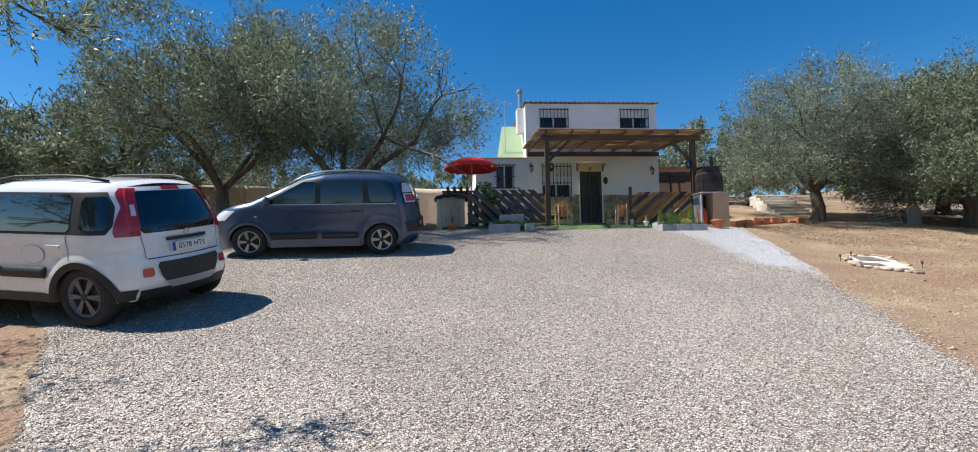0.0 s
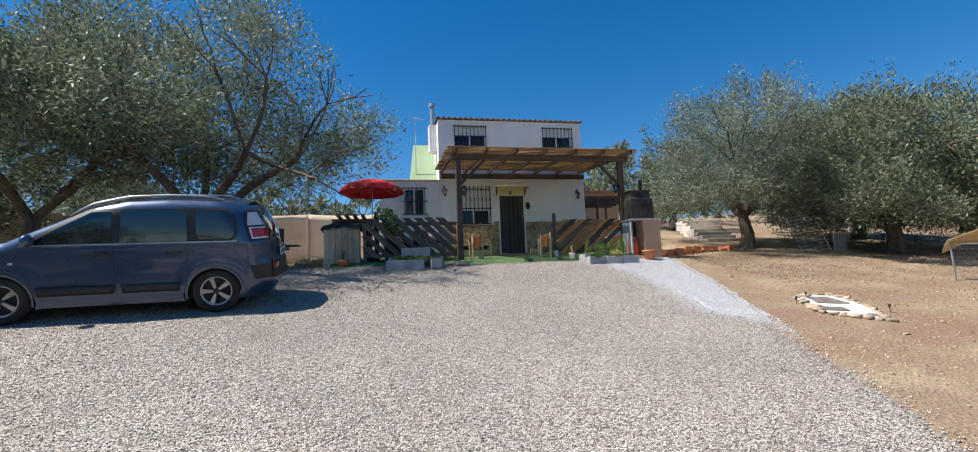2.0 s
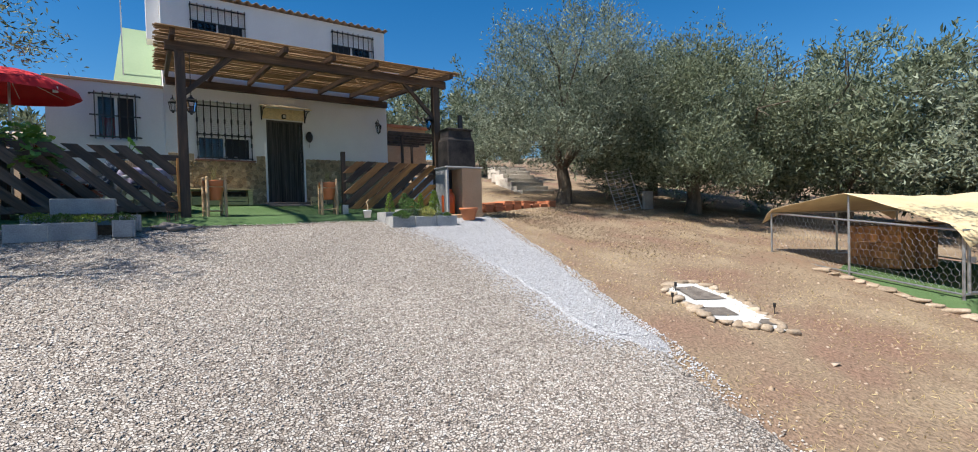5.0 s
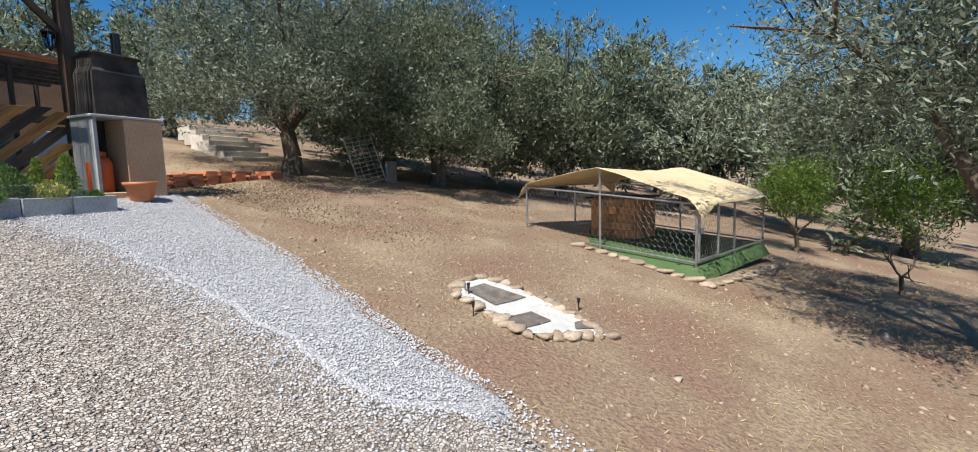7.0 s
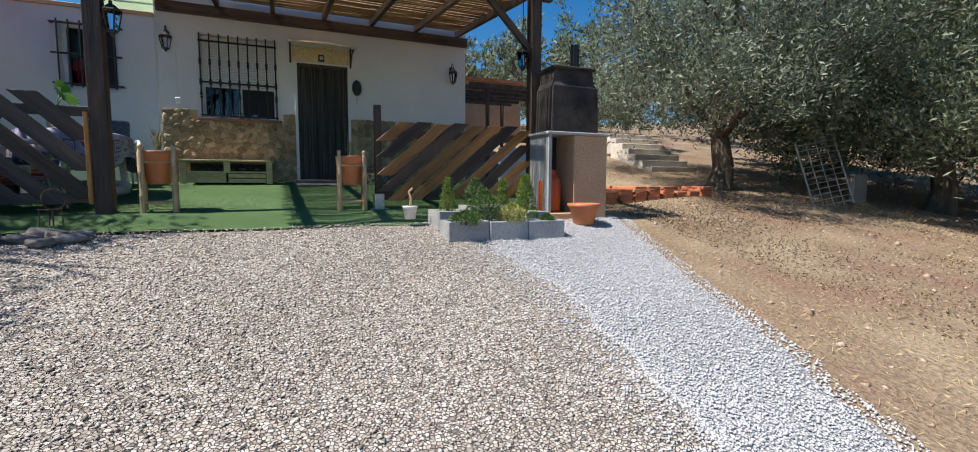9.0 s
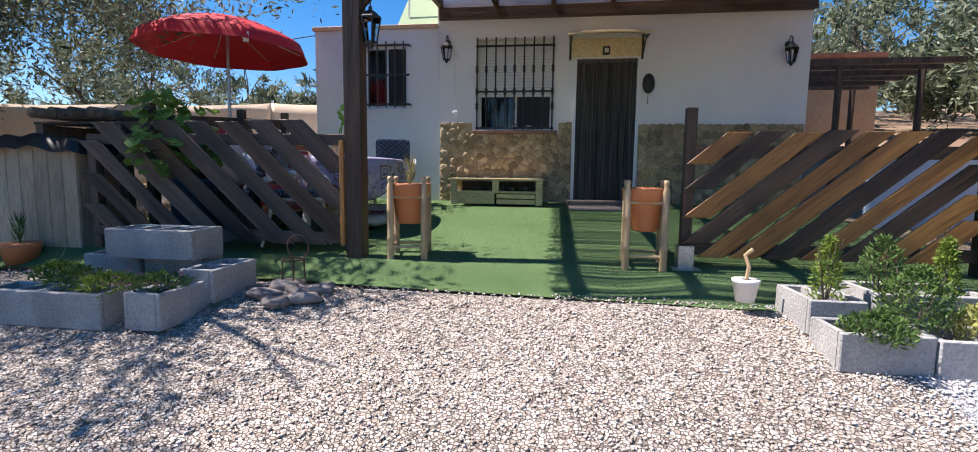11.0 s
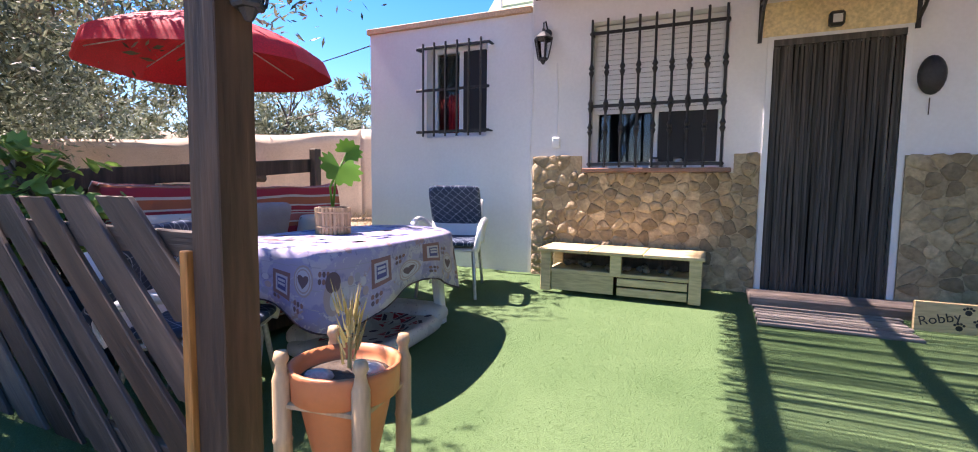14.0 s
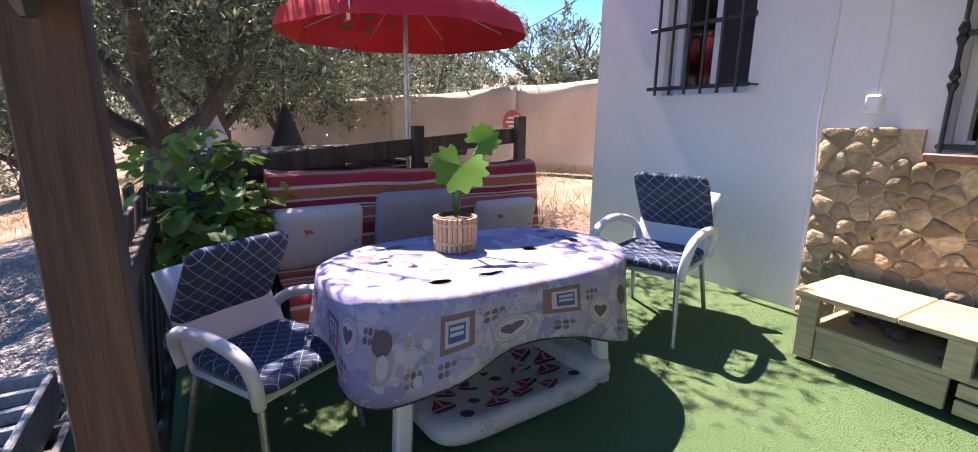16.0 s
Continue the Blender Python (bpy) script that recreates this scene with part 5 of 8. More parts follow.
fz = floor_z(15.45)
lf = lattice("garden_fence", "dark-stained fence of slanting planks along the terrace edge", 0.18, 2.55, 15.51, fz + 0.1, fz + 1.1, -1.06, [M_DARKWOOD, M_BROWNWOOD, M_DARKWOOD], M_DARKWOOD, 0.285, 3, 0.142)
part("post", beam(bmesh.new(), (0.2, 15.57, fz - 0.05), (0.2, 15.57, fz + 1.0), 0.08, 0.08), M_DARKWOOD, lf)
part("edge_strip", beam(bmesh.new(), (2.53, 15.475, fz + 0.1), (2.53, 15.475, fz + 0.95), 0.035, 0.03), M_ORANGEWOOD, lf, "orange-stained edge strip")
settle(lf, (1.4, 15.41, fz))
rf2 = lattice("garden_fence", "orange and brown stained fence of slanting pallet planks", 5.24, 7.17, 15.52, fz + 0.1, fz + 1.02, 1.18, [M_ORANGEWOOD, M_BROWNWOOD, M_ORANGEWOOD, M_BROWNWOOD, M_ORANGEWOOD], M_BROWNWOOD, 0.235, 6, 0.122)
part("post", B((5.17, 5.25, 15.535, 15.59, fz + 0.12, fz + 1.2), bevel=0.005), M_BROWNWOOD, rf2)
part("post_foot", B((5.155, 5.265, 15.5, 15.61, fz + 0.005, fz + 0.18), (5.11, 5.31, 15.46, 15.65, fz - 0.01, fz + 0.012)), M_GALV, rf2, "galvanised steel post foot")
settle(rf2, (6.1, 15.44, fz))

# ---------- pots on bamboo stands ----------


def rough_disc(bm, m, r, n=18, seed=0):
    return lathe(bm, [(r * 0.99, -0.01), (r * 0.96, 0.004), (r * 0.5, 0.014), (r * 0.1, 0.018)], n, m)


def palm_sprig(root, m, n, length, material, seed, name="plant"):
    rg = np.random.default_rng(seed)
    bm = bmesh.new()
    for i in range(n):
        a, t = rg.uniform(0, 6.28), rg.uniform(0.02, 0.24)
        d = Vector((math.cos(a) * t, math.sin(a) * t, 1)).normalized()
        s = d.cross(Vector((math.cos(a + 1.3), math.sin(a + 1.3), 0))).normalized() * length * 0.018
        b = Vector((rg.normal() * 0.008, rg.normal() * 0.008, 0)) + d * length * rg.uniform(0.1, 0.75)
        e = b + d * length * rg.uniform(0.2, 0.4) + Vector((math.cos(a), math.sin(a), 0)) * length * 0.05
        vs = [bm.verts.new(m @ v) for v in (b - s, b + s, e)]
        bm.faces.new(vs)
    rod(bm, m @ Vector((0, 0, -0.01)), m @ Vector((0.005, 0, length * 0.75)), 0.008, 0.004, 5)
    return part(name, bm, material, root)


M_DRYGREEN = leafy("dry_palm_leaf", (0.30, 0.25, 0.09), (0.50, 0.42, 0.19), 0.6, 0.2)


def pot_stand(x, y, rz, label):
    z = floor_z(y) - 0.03
    st = thing("plant_stand", "bamboo plant stand with turned knob legs on the turf", "plant stand", "plant stands")
    m = pose(x, y, z, 0, 0, rz)
    q = 0.135
    for sx in (1, -1):
        for sy in (1, -1):
            bm = lathe(bmesh.new(), [(0.026, 0), (0.029, 0.02), (0.027, 0.18), (0.031, 0.19), (0.027, 0.20), (0.027, 0.40), (0.031, 0.41), (0.027, 0.42), (0.027, 0.60), (0.02, 0.62), (0.016, 0.645), (0.024, 0.66), (0.018, 0.685)], 10, m @ Matrix.Translation((q * sx * (1.0), q * sy, 0)))
            part("leg", bm, M_BAMBOO, st, smooth=True)
    for zz in (0.12, 0.52):
        for a, b in (((-q, -q), (q, -q)), ((q, -q), (q, q)), ((q, q), (-q, q)), ((-q, q), (-q, -q))):
            part("rung", rod(bmesh.new(), m @ Vector((*a, zz)), m @ Vector((*b, zz)), 0.012, n=6), M_BAMBOO, st)
    settle(st, (x, y, z))
    pt = thing("flower_pot", label, "flower pot", "potted palms")
    pm = m @ Matrix.Translation((0, 0, 0.30))
    part("pot", lathe(bmesh.new(), [(0.095, 0.0), (0.1, 0.01), (0.145, 0.22), (0.15, 0.225), (0.168, 0.23), (0.172, 0.31), (0.176, 0.325), (0.165, 0.328), (0.155, 0.30), (0.148, 0.27)], 28, pm), M_POT, pt, smooth=True)
    part("soil", rough_disc(bmesh.new(), pm @ Matrix.Translation((0, 0, 0.275)), 0.15), M_SOIL, pt)
    palm_sprig(pt, pm @ Matrix.Translation((0.0, 0.02, 0.28)), 60, 0.28, M_DRYGREEN, int(x * 10))
    for i, (dx, dy) in enumerate(((-0.05, -0.07), (0.07, 0.03))):
        bm = bmesh.new()
        bmesh.ops.create_icosphere(bm, subdivisions=2, radius=0.05, matrix=pm @ Matrix.Translation((dx, dy, 0.295)) @ Matrix.Diagonal((1, 0.75, 0.4, 1)))
        part("stone", bm, M_BLOCK, pt, "pale flat stone", smooth=True)
    settle(pt, (x, y, z + 0.3))


pot_stand(3.04, 15.64, 8, "terracotta pot with a dry palm seedling and two stones")
pot_stand(4.91, 15.58, -6, "terracotta pot with a dry palm seedling")
sign = thing("dog_sign", "small wooden sign with painted paw prints by the door", "sign")
sz = floor_z(18.2)
part("board", B((5.34, 5.72, 18.44, 18.47, sz + 0.02, sz + 0.22), bevel=0.004), M_PALLET, sign)
text_mesh("Robby", 0.085, pose(5.47, 18.438, sz + 0.11, 90, 0, 0) @ Matrix.Rotation(radians(14), 4, "Z"), M_IRON, sign)
for px, pzz in ((5.61, 0.165), (5.665, 0.09), (5.57, 0.06)):
    bm = bmesh.new()
    for dx, dz, r in ((0, 0, 0.018), (-0.022, 0.022, 0.008), (-0.007, 0.03, 0.008), (0.009, 0.03, 0.008), (0.023, 0.02, 0.008)):
        lathe(bm, [(r, 0), (r, 0.002)], 10, pose(px + dx, 18.4385, sz + pzz + dz, 90, 0, 0))
    part("paw_print", bm, M_IRON, sign)
settle(sign, (5.5, 18.5, sz))

# ---------- table, cloth, dog bed ----------
tz = floor_z(16.9)
table = thing("garden_table", "white plastic garden table under a patterned cloth", "table")
TCX, TCY = 2.03, 16.93


def oval(a, b, ang):
    p = 2.6
    c, s = math.cos(ang), math.sin(ang)
    return (math.copysign(abs(c) ** (2 / p), c) * a, math.copysign(abs(s) ** (2 / p), s) * b)


def slab(bm, a, b, z0, z1, n=48):
    lo = [bm.verts.new((TCX + oval(a, b, 2 * math.pi * i / n)[0], TCY + oval(a, b, 2 * math.pi * i / n)[1], z0)) for i in range(n)]
    hi = [bm.verts.new((v.co.x, v.co.y, z1)) for v in lo]
    for i in range(n):
        bm.faces.new((lo[i], lo[(i + 1) % n], hi[(i + 1) % n], hi[i]))
    bm.faces.new(lo[::-1])
    bm.faces.new(hi)
    return bm


part("tabletop", slab(bmesh.new(), 0.45, 0.74, tz + 0.69, tz + 0.72), M_PVC, table)
for sx in (1, -1):
    for sy in (1, -1):
        part("leg", beam(bmesh.new(), (TCX + 0.31 * sx, TCY + 0.55 * sy, tz - 0.02), (TCX + 0.27 * sx, TCY + 0.5 * sy, tz + 0.69), 0.07, 0.07, 0.012), M_PVC, table)
settle(table, (TCX, TCY, tz))


def printed_cloth(name, base, inks, scale, ramp_at, rough=0.6):
    """Fabric print: patches of several inks on a ground colour."""
    m = bpy.data.materials.new(name)
    m.use_nodes = True
    nt = m.node_tree
    N, L = nt.nodes.new, nt.links.new
    b = nt.nodes["Principled BSDF"]
    b.inputs["Roughness"].default_value = rough
    co = N("ShaderNodeTexCoord")
    last = None
    for i, (ink, sc, cut, kind) in enumerate(inks):
        if kind == "plank":
            tx = N("ShaderNodeTexBrick")
            tx.inputs["Scale"].default_value = sc
            tx.inputs["Mortar Size"].default_value = 0.012
            src = tx.outputs["Fac"]
        elif kind == "square":
            tx = N("ShaderNodeTexVoronoi")
            tx.distance = "CHEBYCHEV"
            tx.inputs["Scale"].default_value = sc
            src = tx.outputs["Distance"]
        elif kind == "round":
            tx = N("ShaderNodeTexVoronoi")
            tx.inputs["Scale"].default_value = sc
            src = tx.outputs["Distance"]
        else:
            tx = N("ShaderNodeTexNoise")
            tx.inputs["Scale"].default_value, tx.inputs["Detail"].default_value = sc, 5
            src = tx.outputs[0]
        sh = N("ShaderNodeVectorMath")
        sh.inputs[1].default_value = (i * 3.7, i * 1.9, i * 2.3)
        wb_ = N("ShaderNodeTexNoise")
        wb_.inputs["Scale"].default_value, wb_.inputs["Detail"].default_value = 9 + 3 * i, 4
        ws = N("ShaderNodeVectorMath")
        ws.operation = "MULTIPLY_ADD"
        ws.inputs[1].default_value = (0.11, 0.11, 0.11)
        L(co.outputs["Object"], wb_.inputs[0])
        L(wb_.outputs[1], ws.inputs[0])
        L(co.outputs["Object"], ws.inputs[2])
        L(ws.outputs[0], sh.inputs[0])
        L(sh.outputs[0], tx.inputs[0])
        mr = N("ShaderNodeMapRange")
        mr.inputs[1].default_value, mr.inputs[2].default_value = cut, cut + 0.03
        if kind in ("square", "round"):
            mr.inputs[3].default_value, mr.inputs[4].default_value = 1.0, 0.0
        L(src, mr.inputs[0])
        mx = N("ShaderNodeMix")
        mx.data_type = "RGBA"
        L(mr.outputs[0], mx.inputs[0])
        if last is None:
            mx.inputs[6].default_value = (*base, 1)
        else:
            L(last, mx.inputs[6])
        mx.inputs[7].default_value = (*ink, 1)
        last = mx.outputs[2]
    L(last, b.inputs["Base Color"])
    n = N("ShaderNodeTexNoise")
    n.inputs["Scale"].default_value = 300
    L(co.outputs["Object"], n.inputs[0])
    bp = N("ShaderNodeBump")
    bp.inputs["Strength"].default_value, bp.inputs["Distance"].default_value = 0.15, 0.002
    L(n.outputs[0], bp.inputs["Height"])
    L(bp.outputs[0], b.inputs["Normal"])
    return m


M_CLOTH = printed_cloth("lilac_plank_print", (0.36, 0.33, 0.50), [((0.25, 0.235, 0.44), 5, 0.5, "noise"), ((0.46, 0.43, 0.53), 8, 0.53, "noise"), ((0.26, 0.23, 0.38), 15, 0.6, "noise"), ((0.38, 0.27, 0.28), 11, 0.63, "noise"), ((0.48, 0.45, 0.54), 24, 0.6, "noise")], 1, 0)
cloth = thing("tablecloth", "lilac beach-print tablecloth hanging over the oval table", "tablecloth")


def drape(u, v):
    ang = 2 * math.pi * u
    ox, oy = oval(0.47, 0.76, ang)
    if v < 0.6:
        k = v / 0.6
        return (TCX + ox * k, TCY + oy * k, tz + 0.727)
    k = (v - 0.6) / 0.4
    # a square cloth: the corners hang lowest
    corner = abs(math.sin(2 * ang)) ** 1.5
    drop = (0.25 + 0.17 * corner) * k
    fold = 1 + (0.03 + 0.05 * corner) * k + 0.035 * k * math.sin(ang * 11 + 1.3 * math.sin(ang * 3))
    return (TCX + ox * fold, TCY + oy * fold, tz + 0.727 - drop + 0.006 * (1 - k) * (k > 0))


bm = grid(bmesh.new(), drape, 120, 16, close_u=True)
part("fabric", bm, M_CLOTH, cloth, smooth=True).modifiers.new("thick", "SOLIDIFY").thickness = 0.003
def hem(u):
    p = drape(u, 1.0)
    return (p[0], p[1], p[2] - 0.002)
part("hem", tube(bmesh.new(), [hem(i / 100) for i in range(101)], 0.006, 5), plain("dark_hem", (0.05, 0.03, 0.05), 0.8), cloth, "dark piped hem")
# the print: plank joints, picture frames, hearts with ripples, jars and pebbles
INK = {"rust": plain("rust_ink", (0.26, 0.13, 0.13), 0.7), "navy": plain("navy_ink", (0.09, 0.09, 0.24), 0.7), "pale": plain("pale_ink", (0.50, 0.48, 0.55), 0.7), "dark": plain("umber_ink", (0.14, 0.09, 0.11), 0.7), "tan": plain("tan_ink", (0.40, 0.31, 0.32), 0.7), "grey": plain("grey_ink", (0.34, 0.33, 0.42), 0.7)}


def print_on(name, uv, ink, lift):
    """A printed shape: an outline of (u, v) on the cloth, as a fan a hair above the fabric."""
    bm = bmesh.new()
    n_ = len(uv)
    cu, cv = sum(p[0] for p in uv) / n_, sum(p[1] for p in uv) / n_

    def on(u, v):
        p = Vector(drape(u % 1.0, min(0.995, max(0.02, v))))
        o = Vector((p.x - TCX, p.y - TCY, 0)).normalized() if v > 0.6 else Vector((0, 0, 1))
        return p + (o + Vector((0, 0, 0.4 if v > 0.6 else 0))) * (0.004 + lift)
    rows = [[bm.verts.new(on(cu + (p[0] - cu) * k, cv + (p[1] - cv) * k)) for p in uv] for k in (1.0, 0.66, 0.33)]
    for ra, rb in zip(rows, rows[1:]):
        for i in range(n_):
            bm.faces.new((ra[i], ra[(i + 1) % n_], rb[(i + 1) % n_], rb[i]))
    bm.faces.new(rows[-1])
    return part(name, bm, INK[ink], cloth, smooth=True)


def box_uv(u, v, w, h):
    return [(u - w + 2 * w * i / 4, v - h) for i in range(4)] + [(u + w, v - h + 2 * h * i / 4) for i in range(4)] + [(u + w - 2 * w * i / 4, v + h) for i in range(4)] + [(u - w, v + h - 2 * h * i / 4) for i in range(4)]


def disc_uv(u, v, w, h):
    return [(u + w * math.cos(i * 0.393), v + h * math.sin(i * 0.393)) for i in range(16)]


def heart_uv(u, v, w, h):
    return [(u + w * math.sin(t) ** 3, v - h * (0.81 * math.cos(t) - 0.31 * math.cos(2 * t) - 0.12 * math.cos(3 * t))) for t in [i * 0.314 for i in range(20)]]


for j, v in enumerate((0.70, 0.80, 0.90)):
    for i in range(20):
        print_on("plank_joint", box_uv((i + 0.5) / 20, v + 0.01 * ((i * 3 + j) % 2), 0.0245, 0.0022), "grey", 0.0)
rg = np.random.default_rng(612)
for i in range(26):
    u = (i + 0.5) / 26 + rg.uniform(-0.005, 0.005)
    k = i % 4
    v = 0.80 + 0.085 * (1 if (i * 7) % 3 else -1) * rg.uniform(0.3, 1)
    if k == 0:
        for w, h, c_, l_ in ((0.015, 0.082, "rust", 0.001), (0.0105, 0.056, "pale", 0.002), (0.0075, 0.04, "navy", 0.003)):
            print_on("frame_print", box_uv(u, v, w, h), c_, l_)
        for q in (-0.02, 0.005):
            print_on("lettering_bar", box_uv(u, v + q, 0.006, 0.008), "pale", 0.004)
    elif k == 1:
        for w, c_ in ((1.5, "tan"), (1.3, "pale"), (1.15, "tan"), (1.0, "pale")):
            print_on("ripple_print", disc_uv(u, v, 0.0105 * w, 0.055 * w), c_, 0.003 - w * 0.001)
        print_on("heart_print", heart_uv(u, v, 0.009, 0.042), "dark", 0.0035)
    elif k == 2:
        print_on("jar_print", disc_uv(u, v, 0.013, 0.085), "tan", 0.001)
        print_on("jar_print", disc_uv(u, v - 0.07, 0.011, 0.05), "dark", 0.002)
        print_on("jar_print", disc_uv(u + 0.002, v + 0.015, 0.006, 0.045), "pale", 0.003)
    else:
        for a in range(9):
            print_on("wreath_print", disc_uv(u + 0.015 * math.cos(a * 0.7), v + 0.085 * math.sin(a * 0.7), 0.0045, 0.024), ("tan", "grey", "pale")[a % 3], 0.001)
    for a in range(5):
        print_on("pebble_print", disc_uv(u + 0.031 + 0.006 * (a % 3 - 1), 0.86 + 0.035 * (a // 3) + (0.04 if i % 3 else -0.13), 0.0025, 0.014), ("rust", "dark")[a % 2], 0.001)
for i in range(34):
    u, v = rg.uniform(0, 1), math.sqrt(rg.uniform(0.05, 1)) * 0.52
    w = 0.011 / max(0.25, v / 0.6)
    print_on("top_print", (box_uv, heart_uv, disc_uv)[i % 3](u, v, w, 0.032), ("navy", "rust", "grey", "tan")[i % 4], 0.0)
settle(cloth, (TCX, TCY, tz + 0.72))

M_BED = printed_cloth("cream_cotton", (0.66, 0.63, 0.59), [((0.56, 0.53, 0.50), 6, 0.55, "noise"), ((0.30, 0.26, 0.30), 26, 0.1, "round")], 1, 0)
bed = thing("dog_bed", "cream dog bed with a red sailboat print under the table", "dog bed")
bcx, bcy = 2.1, 16.98


def cushion(cx, cy, z, a, b, h, rz, dip=0.0, n=6.0):
    bm = bmesh.new()
    m = pose(cx, cy, z, 0, 0, rz)
    def fn(u, v):
        ang, t = 2 * math.pi * u, math.pi * (v - 0.5)
        c, s = math.cos(ang), math.sin(ang)
        ex = 2 / n
        k = abs(math.cos(t)) ** 0.36
        x, y = math.copysign(abs(c) ** ex, c) * a * k, math.copysign(abs(s) ** ex, s) * b * k
        zz = h / 2 + h / 2 * math.copysign(abs(math.sin(t)) ** 0.8, math.sin(t))
        if t > 0:
            zz -= dip * max(0.0, 1 - (x / a) ** 2 * 1.2) * max(0.0, 1 - (y / b) ** 2 * 1.2)
        return m @ Vector((x, y, zz))
    return grid(bm, fn, 40, 18, close_u=True)


part("base_cushion", cushion(bcx, bcy, tz - 0.0, 0.33, 0.5, 0.15, 4, dip=0.06), M_BED, bed, smooth=True)
part("bolster", cushion(bcx - 0.24, bcy, tz + 0.06, 0.1, 0.46, 0.15, 4), M_BED, bed, smooth=True)
part("bolster", cushion(bcx, bcy + 0.42, tz + 0.06, 0.3, 0.09, 0.14, 4), M_BED, bed, smooth=True)
M_SAIL, M_HULL = plain("red_sail_ink", (0.50, 0.03, 0.05), 0.8), plain("navy_hull_ink", (0.10, 0.05, 0.08), 0.8)


def bed_print(name, pts, m_):
    """A printed shape lying on the top of the base cushion, from (x, y) about its middle."""
    bm = bmesh.new()
    q = pose(bcx, bcy, tz, 0, 0, 4)

    def on(x, y):
        z = 0.15 - 0.06 * max(0.0, 1 - (x / 0.33) ** 2 * 1.2) * max(0.0, 1 - (y / 0.5) ** 2 * 1.2)
        r = max(abs(x) / 0.33, abs(y) / 0.5)
        return q @ Vector((x, y, z + 0.004 - 0.03 * max(0.0, r - 0.78)))
    bm.faces.new([bm.verts.new(on(*p)) for p in pts])
    bmesh.ops.triangulate(bm, faces=bm.faces)
    return part(name, bm, m_, bed)


rg = np.random.default_rng(44)
for i in range(4):
    for j in range(6):
        x, y, a = -0.05 + 0.105 * i + rg.normal() * 0.012, -0.40 + 0.155 * j + 0.06 * (i % 2), rg.uniform(-0.5, 0.5) + 1.57
        if abs(x) > 0.29 or abs(y) > 0.45:
            continue
        k = rg.uniform(1.15, 1.5)
        turn = lambda px_, py_: (x + k * (px_ * math.cos(a) - py_ * math.sin(a)), y + k * (px_ * math.sin(a) + py_ * math.cos(a)))
        if (i + j) % 4 == 3:
            bed_print("wheel_print", [turn(0.022 * math.cos(t * 0.63), 0.022 * math.sin(t * 0.63)) for t in range(10)], M_HULL)
            continue
        bed_print("hull_print", [turn(*p) for p in ((-0.05, 0.0), (-0.035, -0.018), (0.03, -0.018), (0.055, 0.002))], M_HULL)
        bed_print("sail_print", [turn(*p) for p in ((-0.045, 0.006), (-0.002, 0.006), (0.004, 0.062))], M_SAIL)
        bed_print("sail_print", [turn(*p) for p in ((0.008, 0.008), (0.05, 0.010), (0.012, 0.055))], M_SAIL)
settle(bed, (bcx, bcy, tz))

# ---------- garden chairs with navy cushions ----------


def navy():
    """Navy quilted cloth with a fine pale lattice."""
    m = bpy.data.materials.new("navy_lattice_cloth")
    m.use_nodes = True
    nt = m.node_tree
    N, L = nt.nodes.new, nt.links.new
    b = nt.nodes["Principled BSDF"]
    b.inputs["Roughness"].default_value = 0.85
    co = N("ShaderNodeTexCoord")
    mp = N("ShaderNodeMapping")
    mp.inputs["Rotation"].default_value = (0, 0, radians(45))
    mp.inputs["Scale"].default_value = (15, 15, 15)
    L(co.outputs["Object"], mp.inputs[0])
    br = N("ShaderNodeTexBrick")
    br.inputs["Color1"].default_value = (0.028, 0.048, 0.09, 1)
    br.inputs["Color2"].default_value = (0.038, 0.062, 0.112, 1)
    br.inputs["Mortar"].default_value = (0.30, 0.36, 0.46, 1)
    br.inputs["Scale"].default_value = 1.0
    br.inputs["Mortar Size"].default_value = 0.028
    br.inputs["Brick Width"].default_value, br.inputs["Row Height"].default_value = 1.0, 0.72
    br.offset = 0.0
    L(mp.outputs[0], br.inputs[0])
    L(br.outputs[0], b.inputs["Base Color"])
    return m


M_NAVY = navy()


